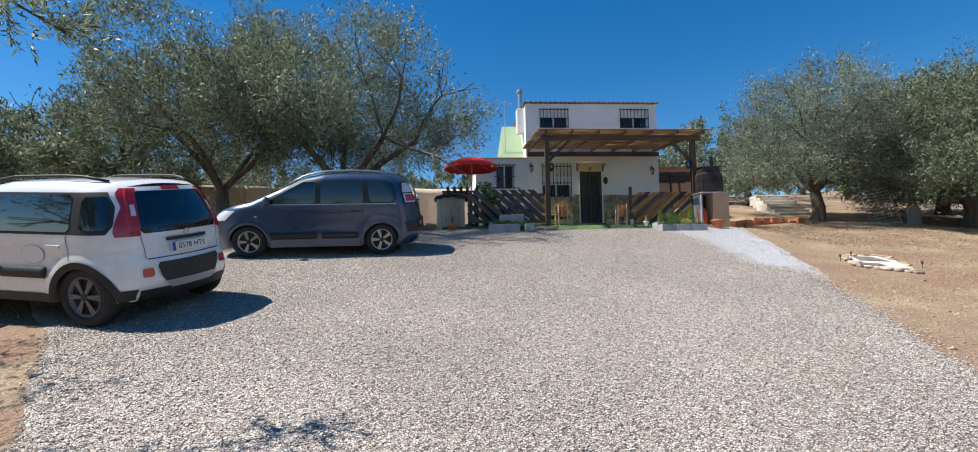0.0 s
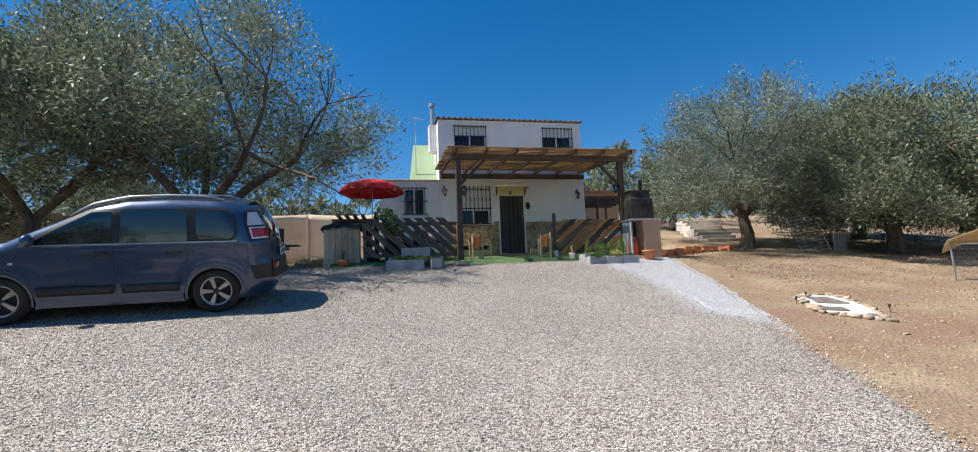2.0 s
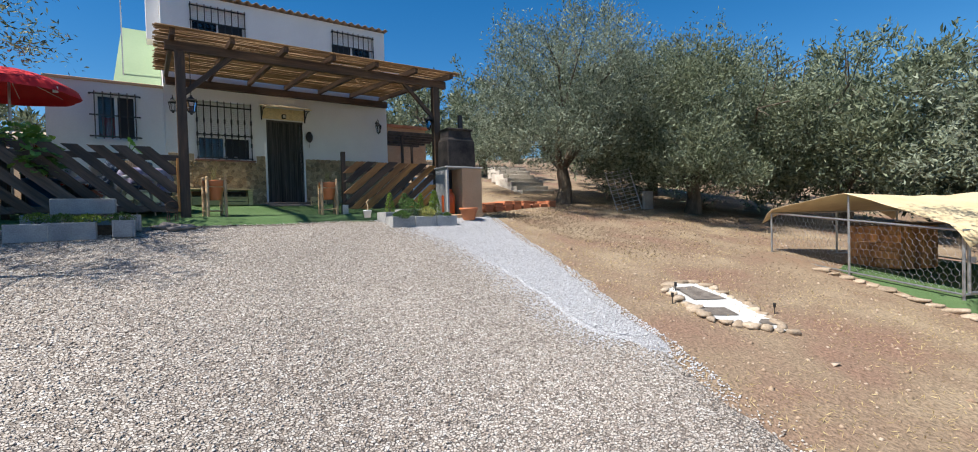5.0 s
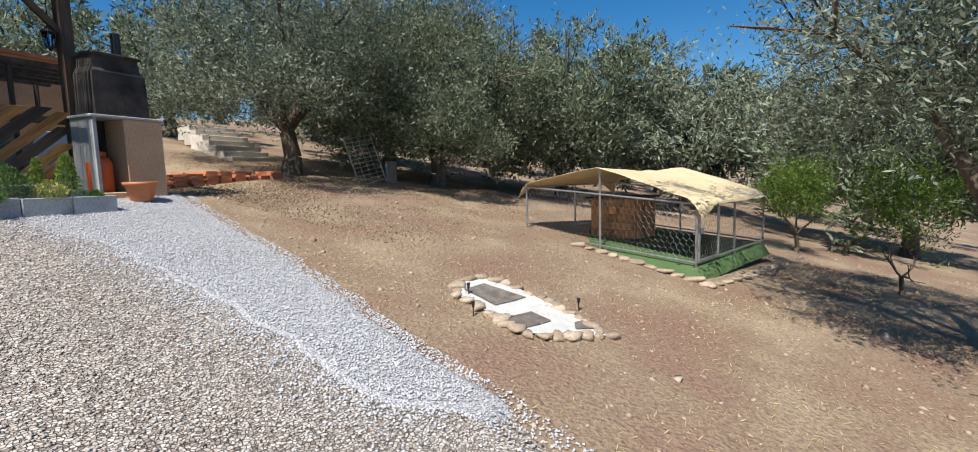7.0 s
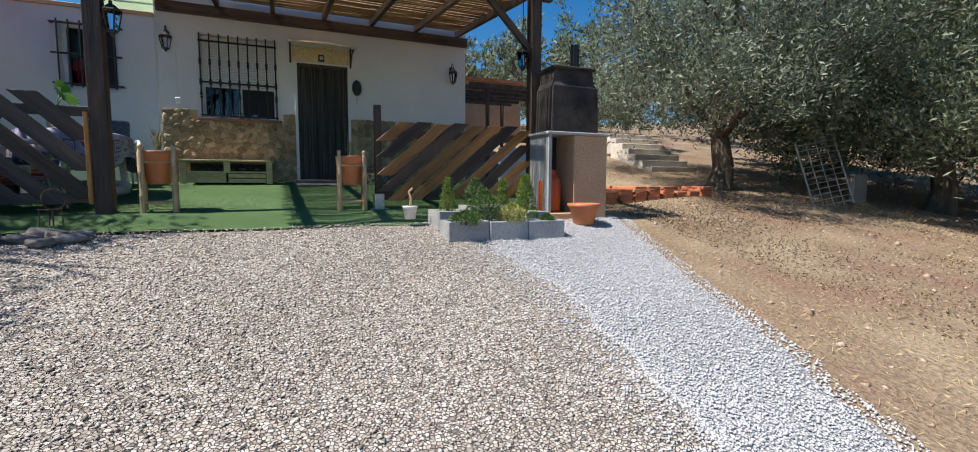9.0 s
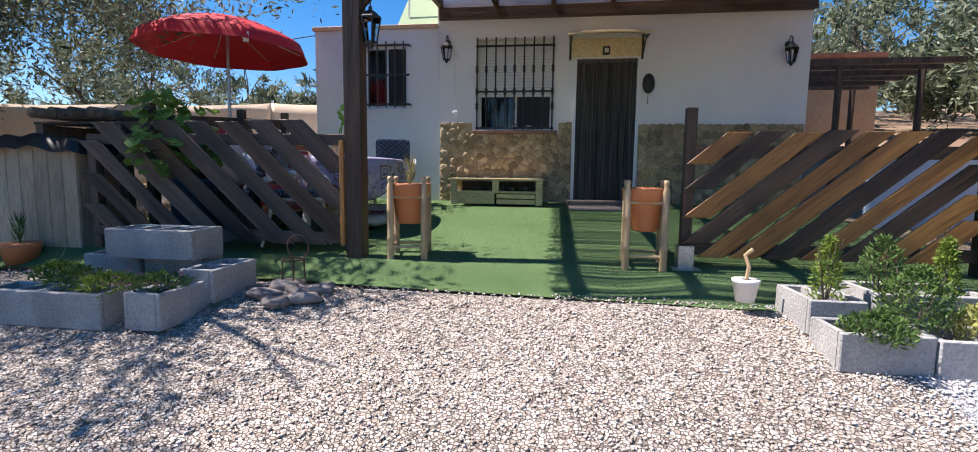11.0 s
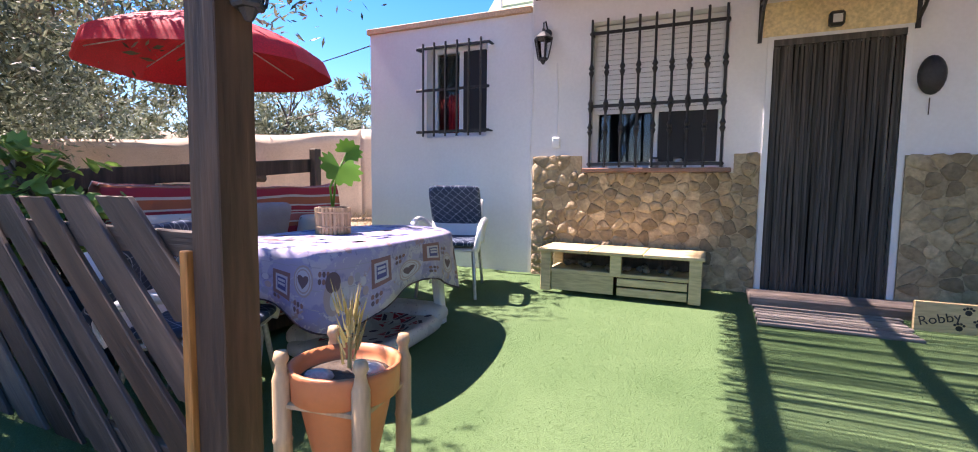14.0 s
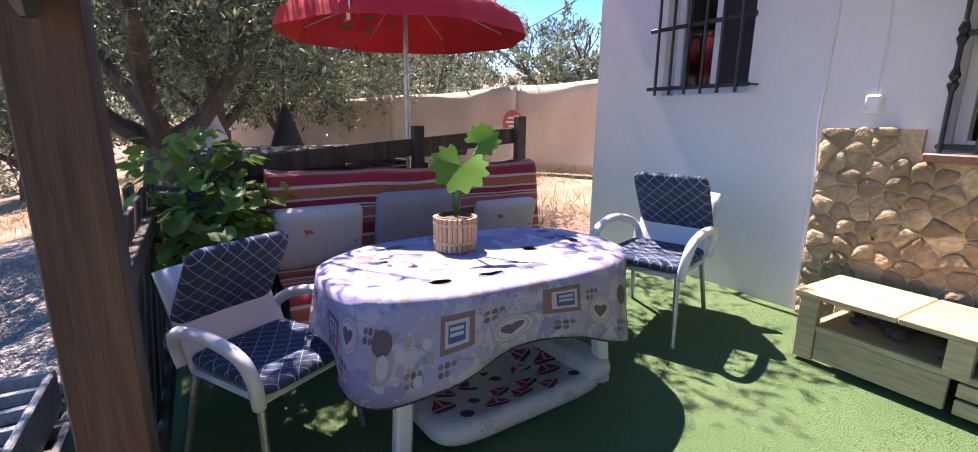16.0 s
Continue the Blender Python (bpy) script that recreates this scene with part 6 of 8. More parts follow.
def garden_chair():
    """Built at the origin, facing +y."""
    c = thing("garden_chair", "white plastic garden armchair with metal legs and navy cushions", "chair", "chairs at the table")
    part("seat", B((-0.24, 0.24, -0.22, 0.25, 0.39, 0.42), bevel=0.012), M_PVC, c)
    def backrest(u, v):
        return (-0.235 + 0.47 * u, -0.22 - 0.2 * v - 0.03 * (1 - (2 * u - 1) ** 2), 0.40 + 0.40 * v)
    part("backrest", grid(bmesh.new(), backrest, 8, 6), M_PVC, c, smooth=True).modifiers.new("thick", "SOLIDIFY").thickness = 0.02
    for s in (1, -1):
        pts = [(s * 0.25, 0.25, 0.40), (s * 0.275, 0.27, 0.52), (s * 0.285, 0.22, 0.60), (s * 0.29, 0.08, 0.635), (s * 0.29, -0.08, 0.63), (s * 0.27, -0.22, 0.59), (s * 0.245, -0.30, 0.52), (s * 0.24, -0.26, 0.42)]
        fine = []
        for k in range(len(pts) - 1):
            q = [Vector(pts[max(0, min(len(pts) - 1, k + d))]) for d in (-1, 0, 1, 2)]
            for e in range(4):
                t = e / 4
                fine.append(0.5 * ((2 * q[1]) + (q[2] - q[0]) * t + (2 * q[0] - 5 * q[1] + 4 * q[2] - q[3]) * t * t + (3 * q[1] - q[0] - 3 * q[2] + q[3]) * t ** 3))
        fine.append(Vector(pts[-1]))
        part("armrest", tube(bmesh.new(), fine, 0.026, 10), M_PVC, c, smooth=True)
        part("leg", rod(bmesh.new(), (s * 0.25, 0.27, 0.0), (s * 0.22, 0.21, 0.40), 0.013, 0.017, 8), M_GALV, c, "brushed metal leg")
        part("leg", rod(bmesh.new(), (s * 0.25, -0.30, 0.0), (s * 0.22, -0.2, 0.40), 0.013, 0.017, 8), M_GALV, c, "brushed metal leg")
    cu = part("seat_cushion", cushion(0, 0.03, 0.425, 0.24, 0.26, 0.07, 0, dip=0.02, n=10.0), M_NAVY, c, "quilted navy cushion", smooth=True)
    bk = part("back_cushion", cushion(0, 0, -0.03, 0.235, 0.30, 0.085, 0, dip=0.03, n=11.0), M_NAVY, c, "quilted navy cushion", smooth=True)
    bk.matrix_basis = pose(0, -0.29, 0.685, 122, 0, 180)
    for x in (-0.11, 0.11):
        bt = bmesh.new()
        bmesh.ops.create_icosphere(bt, subdivisions=1, radius=0.012, matrix=Matrix.Translation((x, -0.05, 0.052)))
        part("button", bt, M_NAVY, bk)
    return c


ch = garden_chair()
ch.matrix_basis = pose(1.86, 15.98, floor_z(15.98), 0, 0, -60)
copy_thing(ch, pose(2.04, 18.16, floor_z(18.16), 0, 0, 199))

# ---------- sofa with a striped throw ----------
M_STRIPE = bpy.data.materials.new("red_striped_throw")
M_STRIPE.use_nodes = True
nt = M_STRIPE.node_tree
co, sp_, rp = nt.nodes.new("ShaderNodeTexCoord"), nt.nodes.new("ShaderNodeSeparateXYZ"), nt.nodes.new("ShaderNodeValToRGB")
# stripes run along the sofa; they are counted over the girth x - z
gi = nt.nodes.new("ShaderNodeMath")
gi.operation = "MULTIPLY_ADD"
gi.inputs[1].default_value = -1.0
fr = nt.nodes.new("ShaderNodeMath")
fr.operation = "MULTIPLY"
fr.inputs[1].default_value = 2.6
fc = nt.nodes.new("ShaderNodeMath")
fc.operation = "FRACT"
nt.links.new(co.outputs["Object"], sp_.inputs[0])
nt.links.new(sp_.outputs[2], gi.inputs[0])
nt.links.new(sp_.outputs[0], gi.inputs[2])
nt.links.new(gi.outputs[0], fr.inputs[0])
nt.links.new(fr.outputs[0], fc.inputs[0])
rp.color_ramp.interpolation = "CONSTANT"
e = rp.color_ramp.elements
RED, CREAM, RUST, PINK = (0.42, 0.03, 0.045, 1), (0.66, 0.55, 0.46, 1), (0.50, 0.14, 0.06, 1), (0.52, 0.16, 0.13, 1)
e[0].position, e[0].color = 0.0, RED
e[1].position, e[1].color = 0.2, CREAM
for p, c4 in ((0.26, RUST), (0.45, CREAM), (0.49, RED), (0.60, CREAM), (0.63, RED), (0.66, CREAM), (0.69, PINK), (0.86, CREAM), (0.9, RUST)):
    k = e.new(p)
    k.color = c4
nt.links.new(fc.outputs[0], rp.inputs[0])
nt.links.new(rp.outputs[0], nt.nodes["Principled BSDF"].inputs["Base Color"])
nt.nodes["Principled BSDF"].inputs["Roughness"].default_value = 0.9
sofa = thing("garden_sofa", "long garden sofa under a red striped throw", "sofa")
sy0, sy1, sxb = 16.12, 18.12, 0.72
sz = floor_z(17.1)
part("frame", B((sxb, sxb + 0.62, sy0 + 0.04, sy1 - 0.04, sz, sz + 0.26)), M_DARKWOOD, sofa)


def throw(u, v):
    """Over the back, down its front, over the seat and down to the floor."""
    prof = [(0.0, -0.04, 0.35), (0.2, -0.06, 0.9), (0.3, 0.0, 1.0), (0.38, 0.07, 0.98), (0.6, 0.16, 0.46), (0.68, 0.24, 0.40), (0.85, 0.62, 0.41), (0.9, 0.68, 0.38), (1.0, 0.70, 0.12)]
    xx = lerp_list([(p[0], p[1]) for p in prof], v)
    zz = lerp_list([(p[0], p[2]) for p in prof], v)
    y = sy0 + (sy1 - sy0) * u
    w = noise.noise((y * 3, v * 6, 2)) * 0.018
    sag = 0.03 * math.sin(u * math.pi) - 0.05 * max(0, abs(u - 0.5) - 0.44) * 10
    return (sxb + xx + w, y, sz + zz - sag * (0.2 < v < 0.5) * 0.6 + w)


part("throw", grid(bmesh.new(), throw, 44, 50), M_STRIPE, sofa, "red, rust and cream striped throw", smooth=True).modifiers.new("thick", "SOLIDIFY").thickness = 0.02
for y in (sy0 + 0.01, sy1 - 0.05):
    part("side", B((sxb + 0.02, sxb + 0.6, y, y + 0.04, sz, sz + 0.4)), M_DARKWOOD, sofa)
part("back_board", B((sxb - 0.01, sxb + 0.03, sy0 + 0.03, sy1 - 0.03, sz, sz + 0.9)), M_DARKWOOD, sofa)
settle(sofa, (1.0, 17.1, sz))
M_GREYC = mat("grey_cushion_cloth", (0.40, 0.36, 0.37), (0.46, 0.42, 0.42), 8, 0.9, 0.1, 200)
M_PRINTC = printed_cloth("printed_cushion", (0.60, 0.55, 0.48), [((0.30, 0.24, 0.20), 9, 0.07, "round"), ((0.55, 0.15, 0.06), 5, 0.12, "square"), ((0.60, 0.55, 0.48), 9, 0.64, "noise")], 1, 0)
for nm, lb, y, a, b, m_, tilt, rzz in (("cushion", "plain grey scatter cushion leaning on the sofa back", 17.03, 0.23, 0.30, M_GREYC, 0, 0), ("cushion", "cream scatter cushion with a small printed bear", 16.38, 0.2, 0.26, M_PRINTC, 0, 0), ("cushion", "pale scatter cushion at the end of the sofa", 17.72, 0.17, 0.26, M_PRINTC, 0, 0), ("cushion", "pale printed cushion lying on the sofa seat", 16.62, 0.17, 0.22, M_PRINTC, 1, 0)):
    cu = tagged(part(nm, cushion(0, 0, -0.05, a, b, 0.13, 0, n=12.0), m_, smooth=True), lb, "cushion", "cushions on the sofa")
    cu.matrix_basis = pose(sxb + 0.27, y, sz + 0.44 + a * 0.93, 0, -75, 0) if not tilt else pose(sxb + 0.5, y, sz + 0.50, 0, -14, 20)

# ---------- parasol ----------
par = thing("parasol", "red round parasol open behind the table", "parasol")
ux, uy, uz = 0.32, 17.22, floor_z(17.2)
part("pole", rod(bmesh.new(), (ux, uy, uz), (ux + 0.02, uy, uz + 2.3), 0.019, n=10), M_GALV, par)
part("foot", lathe(bmesh.new(), [(0.22, 0), (0.22, 0.05), (0.06, 0.09), (0.03, 0.25)], 20, Matrix.Translation((ux, uy, uz))), M_IRON, par)
for i in range(8):
    def gore(u, v, i=i):
        a = 2 * math.pi * (i + u) / 8
        mid = 1 - abs(2 * u - 1)
        r = 0.98 * v * (1 - 0.06 * mid * v)
        if v > 0.9:
            return (ux + math.cos(a) * 0.98 * 0.9 * (1 + (v - 0.9) * 0.6) * (1 - 0.06 * mid), uy + math.sin(a) * 0.98 * 0.9 * (1 + (v - 0.9) * 0.6) * (1 - 0.06 * mid), uz + 2.33 - 0.34 * 0.81 - (v - 0.9) * 1.25)
        return (ux + math.cos(a) * r, uy + math.sin(a) * r, uz + 2.33 - 0.34 * v * v + 0.012 * mid * v)
    part("gore", grid(bmesh.new(), gore, 6, 20), M_RED, par, smooth=True)
    a = 2 * math.pi * i / 8
    part("rib", rod(bmesh.new(), (ux, uy, uz + 2.30), (ux + 0.86 * math.cos(a), uy + 0.86 * math.sin(a), uz + 2.04), 0.005, n=5), M_GALV, par)
part("tag", B((ux + 0.62, ux + 0.69, uy - 0.6, uy - 0.596, uz + 1.9, uz + 2.0)), M_PVC, par, "white care label")
settle(par, (ux, uy, uz))

# ---------- potted plants ----------
M_GERANIUM = leafy("geranium_leaf", (0.06, 0.16, 0.03), (0.20, 0.34, 0.07), 0.5, 0.35)


def lobed_leaf(bm, p, d, up, r, lobes=7, depth=0.18, cut=0.0, rr=None):
    """A cupped, scalloped blade."""
    d = d.normalized()
    s = d.cross(up).normalized()
    nrm = s.cross(d).normalized()
    c = bm.verts.new(p)
    ring = []
    n = lobes * 4
    for i in range(n + 1):
        a = -2.6 + 5.2 * i / n
        k = r * (1 - depth * (0.5 - 0.5 * math.cos(a * lobes))) * (0.85 + 0.15 * math.cos(a))
        ring.append(bm.verts.new(p + d * (math.cos(a) * k) + s * (math.sin(a) * k) + nrm * (0.22 * k * math.sin(a) ** 2)))
    for a, b in zip(ring, ring[1:]):
        bm.faces.new((c, a, b))


ger = thing("potted_geranium", "tall leafy geranium in a dark blue plastic tub", "potted plant")
gx0, gy0, gz0 = 0.86, 15.92, floor_z(15.92)
part("tub", lathe(bmesh.new(), [(0.16, 0), (0.17, 0.01), (0.205, 0.54), (0.225, 0.545), (0.228, 0.58), (0.21, 0.582), (0.2, 0.53)], 26, Matrix.Translation((gx0, gy0, gz0))), plain("blue_plastic", (0.025, 0.075, 0.17), 0.35), ger, "dark blue plastic tub", smooth=True)
part("soil", rough_disc(bmesh.new(), Matrix.Translation((gx0, gy0, gz0 + 0.52)), 0.2), M_SOIL, ger)
rg = np.random.default_rng(77)
heads = [(0.0, 0.02, 1.02, 0.27), (-0.12, -0.28, 1.05, 0.30), (0.12, -0.12, 0.84, 0.24), (-0.05, 0.12, 0.86, 0.24), (0.02, -0.42, 0.82, 0.26), (-0.2, -0.1, 1.22, 0.2)]
for hx, hy, hz, hr in heads:
    for i in range(3):
        e = Vector((gx0 + hx + rg.normal() * 0.06, gy0 + hy + rg.normal() * 0.06, gz0 + hz))
        part("stem", tube(bmesh.new(), [(gx0 + 0.04 * (i - 1), gy0 + 0.03 * i, gz0 + 0.5), (gx0 + hx * 0.4, gy0 + hy * 0.4, gz0 + 0.5 + (hz - 0.5) * 0.6), tuple(e)], 0.010, 5), M_BARK, ger, smooth=True)
    for i in range(44):
        d = Vector(rg.normal(size=3)).normalized()
        p = Vector((gx0 + hx, gy0 + hy, gz0 + hz)) + d * hr * rg.uniform(0.55, 1.05)
        bm = bmesh.new()
        lobed_leaf(bm, p, Vector((d.x, d.y, -0.35 + rg.normal() * 0.3)), Vector((d.x * 0.6 + rg.normal() * 0.25, d.y * 0.6 + rg.normal() * 0.25, 0.9)), rg.uniform(0.045, 0.085), 7, 0.12)
        part("leaf", bm, M_GERANIUM, ger, smooth=True)
settle(ger, (gx0, gy0, gz0))

mon = thing("potted_monstera", "young split-leaf plant in a bamboo-slat pot on the table", "potted plant")
mx0, my0, mz0 = 1.9, 16.85, tz + 0.732
part("pot", lathe(bmesh.new(), [(0.09, 0), (0.092, 0.17), (0.085, 0.172), (0.083, 0.14)], 20, Matrix.Translation((mx0, my0, mz0))), M_DARKWOOD, mon)
for i in range(26):
    a = 2 * math.pi * i / 26
    part("slat", rod(bmesh.new(), (mx0 + 0.097 * math.cos(a), my0 + 0.097 * math.sin(a), mz0 + 0.001), (mx0 + 0.1 * math.cos(a), my0 + 0.1 * math.sin(a), mz0 + 0.165), 0.0115, n=6), M_BAMBOO, mon)
for z in (0.04, 0.13):
    part("band", lathe(bmesh.new(), [(0.109, z), (0.112, z + 0.006), (0.109, z + 0.012)], 24, Matrix.Translation((mx0, my0, mz0))), M_BAMBOO, mon)
part("soil", rough_disc(bmesh.new(), Matrix.Translation((mx0, my0, mz0 + 0.145)), 0.085), M_SOIL, mon)
M_MON = leafy("monstera_leaf", (0.05, 0.17, 0.02), (0.16, 0.36, 0.05), 0.35, 0.35)
for (dx, dy, dz), r, (ax, ay, az) in (((0.06, 0.0, 0.42), 0.17, (0.35, -0.45, -0.55)), ((0.0, 0.14, 0.52), 0.11, (0.2, 0.6, 0.35))):
    p = Vector((mx0 + dx, my0 + dy, mz0 + dz))
    bm = bmesh.new()
    lobed_leaf(bm, p, Vector((ax, ay, az)), Vector((0.85, -0.35, 0.55)), r, 13, 0.2)
    part("leaf", bm, M_MON, mon, smooth=True)
    part("stem", tube(bmesh.new(), [(mx0, my0, mz0 + 0.14), (mx0 - 0.02, my0 + dy * 0.4, mz0 + dz * 0.7), tuple(p)], 0.007, 6), M_MON, mon, smooth=True)
settle(mon, (mx0, my0, mz0))

# ---------- concrete block planters ----------
M_SHRUB = leafy("young_conifer_leaf", (0.09, 0.17, 0.025), (0.27, 0.36, 0.07), 0.55, 0.3)
M_DARKSHRUB = leafy("rosemary_leaf", (0.05, 0.11, 0.03), (0.13, 0.21, 0.06), 0.55, 0.2)
M_VARIEG = leafy("variegated_leaf", (0.20, 0.26, 0.06), (0.58, 0.52, 0.20), 0.55, 0.25)


def hollow_block(name, label, x, y, z, lx, ly, h, cells, rz=0.0, cat="planter"):
    """Concrete block with open cells, some soil in each."""
    t = thing(name, label, cat, "concrete block planters")
    m = pose(x, y, z, 0, 0, rz)
    w = 0.032
    bm = bmesh.new()
    cw = (lx - w) / cells
    B((-lx / 2, lx / 2, -ly / 2, -ly / 2 + w, 0, h), (-lx / 2, lx / 2, ly / 2 - w, ly / 2, 0, h), bm=bm, bevel=0.006)
    for i in range(cells + 1):
        xa = -lx / 2 + i * cw
        B((xa, xa + w, -ly / 2 + w, ly / 2 - w, 0, h - 0.004 * (0 < i < cells)), bm=bm)
    bm.transform(m)
    part("shell", bm, M_BLOCK, t)
    for i in range(cells):
        xa = -lx / 2 + w + i * cw
        bm = B((xa, xa + cw - w, -ly / 2 + w, ly / 2 - w, 0.01, h * 0.72))
        bm.transform(m)
        part("soil", bm, M_SOIL, t)
    return settle(t, (x, y, z))


def shrub(label, x, y, z, h, r, n, material, seed, cone=True, leaf=0.03):
    rg = np.random.default_rng(seed)
    t = thing("shrub", label, "shrub", "planter shrubs")
    bm = bmesh.new()
    stems = []
    for i in range(7):
        a = rg.uniform(0, 6.28)
        e = Vector((x + r * 0.6 * math.cos(a), y + r * 0.6 * math.sin(a), z + h * rg.uniform(0.6, 1.0)))
        rod(bm, (x, y, z - 0.02), e, 0.005, 0.002, 4)
    part("stem", bm, M_BARK, t)
    u = rg.uniform(0, 1, n)
    hh = u ** 0.8
    rr = r * ((1 - hh) ** 0.6 if cone else np.sqrt(np.clip(1 - (2 * hh - 0.8) ** 2, 0.05, 1))) * np.sqrt(rg.uniform(0.15, 1, n))
    a = rg.uniform(0, 6.28, n) + rg.integers(0, 5, n) * 1.25
    c = np.stack([x + rr * np.cos(a), y + rr * np.sin(a), z + 0.01 + hh * h * 0.95], 1)
    o = np.stack([np.cos(a), np.sin(a), np.full(n, 0.8)], 1)
    leaf_mesh("foliage", c, o, leaf, 0.3, rg, material, t)
    return settle(t, (x, y, z))


gp = lambda x, y: gz(x, y) + 0.03
for x, y in ((5.86, 14.45), (6.30, 14.44), (6.74, 14.43)):
    hollow_block("concrete_planter", "grey concrete block planter with young shrubs on the gravel", x, y, gp(x, y - 0.1) - 0.01, 0.43, 0.3, 0.2, 2)
hollow_block("concrete_planter", "grey concrete block planter beside the gravel", 5.80, 14.83, gp(5.8, 14.8) - 0.02, 0.3, 0.42, 0.2, 2)
hollow_block("concrete_planter", "grey concrete block planter set behind the others", 6.3, 14.83, gp(6.3, 14.83) - 0.02, 0.6, 0.36, 0.24, 2)
hollow_block("concrete_planter", "grey concrete block planter set behind the others", 6.8, 14.8, gp(6.8, 14.8) - 0.02, 0.34, 0.36, 0.18, 2)
SHRUBS = [("small golden-green conifer in the planter", 5.78, 14.72, 0.42, 0.10, M_SHRUB, True, 0), ("feathery green bush in the planter", 6.1, 14.5, 0.34, 0.17, M_DARKSHRUB, False, 0), ("small green conifer in the planter", 6.64, 14.6, 0.5, 0.15, M_SHRUB, True, 0), ("variegated yellow shrub in the planter", 6.36, 14.38, 0.22, 0.16, M_VARIEG, False, 0), ("low dark herb in the planter", 5.84, 14.36, 0.14, 0.16, M_DARKSHRUB, False, 0), ("upright green herb in the planter", 6.14, 14.86, 0.38, 0.12, M_DARKSHRUB, False, 0), ("slender green herb in the planter", 6.48, 14.86, 0.38, 0.08, M_SHRUB, True, 0), ("small grey-green herb in the planter", 6.78, 14.36, 0.1, 0.08, M_DARKSHRUB, False, 0)]
for i, (lb, x, y, h, r, m_, cn, _) in enumerate(SHRUBS):
    shrub(lb, x, y, gp(x, y) + 0.13, h, r, 1500 if r > 0.12 else 800, m_, 300 + i, cn, 0.035)
pot = thing("flower_pot", "empty wide terracotta pot on the white gravel", "flower pot")
pz0 = gp(7.5, 14.75)
part("pot", lathe(bmesh.new(), [(0.12, 0), (0.125, 0.01), (0.17, 0.2), (0.195, 0.205), (0.2, 0.25), (0.185, 0.252), (0.16, 0.2), (0.15, 0.17)], 28, Matrix.Translation((7.5, 14.72, pz0))), M_POT, pot, smooth=True)
part("soil", rough_disc(bmesh.new(), Matrix.Translation((7.5, 14.72, pz0 + 0.17)), 0.15), M_SOIL, pot)
settle(pot, (7.5, 14.72, pz0))
wp = thing("flower_pot", "small white pot with a wilted stem on stones", "flower pot")
wz = gp(5.42, 14.92) + 0.07
part("pot", lathe(bmesh.new(), [(0.055, 0), (0.075, 0.12), (0.08, 0.122), (0.082, 0.14), (0.07, 0.14)], 18, Matrix.Translation((5.42, 14.92, wz))), M_PVC, wp, smooth=True)
part("soil", rough_disc(bmesh.new(), Matrix.Translation((5.42, 14.92, wz + 0.125)), 0.07), M_SOIL, wp)
tubeb = tube(bmesh.new(), [(5.42, 14.92, wz + 0.12), (5.43, 14.91, wz + 0.22), (5.41, 14.93, wz + 0.29), (5.45, 14.92, wz + 0.33)], 0.012, 6)
part("stem", tubeb, M_BAMBOO, wp, "dry brown stem")
settle(wp, (5.42, 14.92, wz))

# left planter: a ring of blocks, a trough on top
for x, y, rz, lb in ((1.92, 14.82, 90, "grey concrete block planter, dry soil"), (1.86, 14.45, 90, "grey concrete block planter with petunias"), (1.35, 14.34, 0, "grey concrete block planter on the gravel"), (0.95, 14.36, 0, "grey concrete block planter on the gravel"), (1.0, 15.0, 0, "grey concrete block planter on the gravel"), (1.48, 15.02, 0, "grey concrete block planter on the gravel")):
    hollow_block("concrete_planter", lb, x, y, gp(x, y) - 0.02, 0.46, 0.24, 0.22, 2, rz)
hollow_block("concrete_planter", "grey concrete trough with three cells stacked on the planter", 1.42, 14.92, gp(1.42, 14.92) + 0.202, 0.68, 0.32, 0.21, 4)
fill = tagged(part("planter_soil", B((0.75, 1.73, 14.47, 14.88, gp(1.2, 14.5) - 0.05, gp(1.2, 14.5) + 0.13)), M_SOIL), "dry soil filling the block planter", "soil")
for i, (x, y) in enumerate(((1.82, 14.4), (1.5, 14.36), (1.25, 14.42), (1.0, 14.5))):
    sh = shrub("trailing petunias with lilac flowers in the planter", x, y, gp(x, y) + 0.17, 0.11, 0.17, 450, M_SHRUB if i % 2 else M_DARKSHRUB, 330 + i, False, 0.04)
rg = np.random.default_rng(9)
M_PETAL = plain("lilac_petal", (0.55, 0.32, 0.50), 0.6)
fl = thing("petunia_flowers", "lilac petunia flowers over the block planter", "flowers")
for i in range(9):
    x, y = rg.uniform(1.55, 1.95), rg.uniform(14.24, 14.5)
    bm = bmesh.new()
    lobed_leaf(bm, Vector((x, y, gp(x, y) + 0.27)), Vector((0.3, -0.8, 0.5)), Vector((0, -0.6, 1)), 0.025, 5, 0.2)
    part("flower", bm, M_PETAL, fl)
settle(fl, (1.8, 14.4, gp(1.8, 14.4) + 0.2))


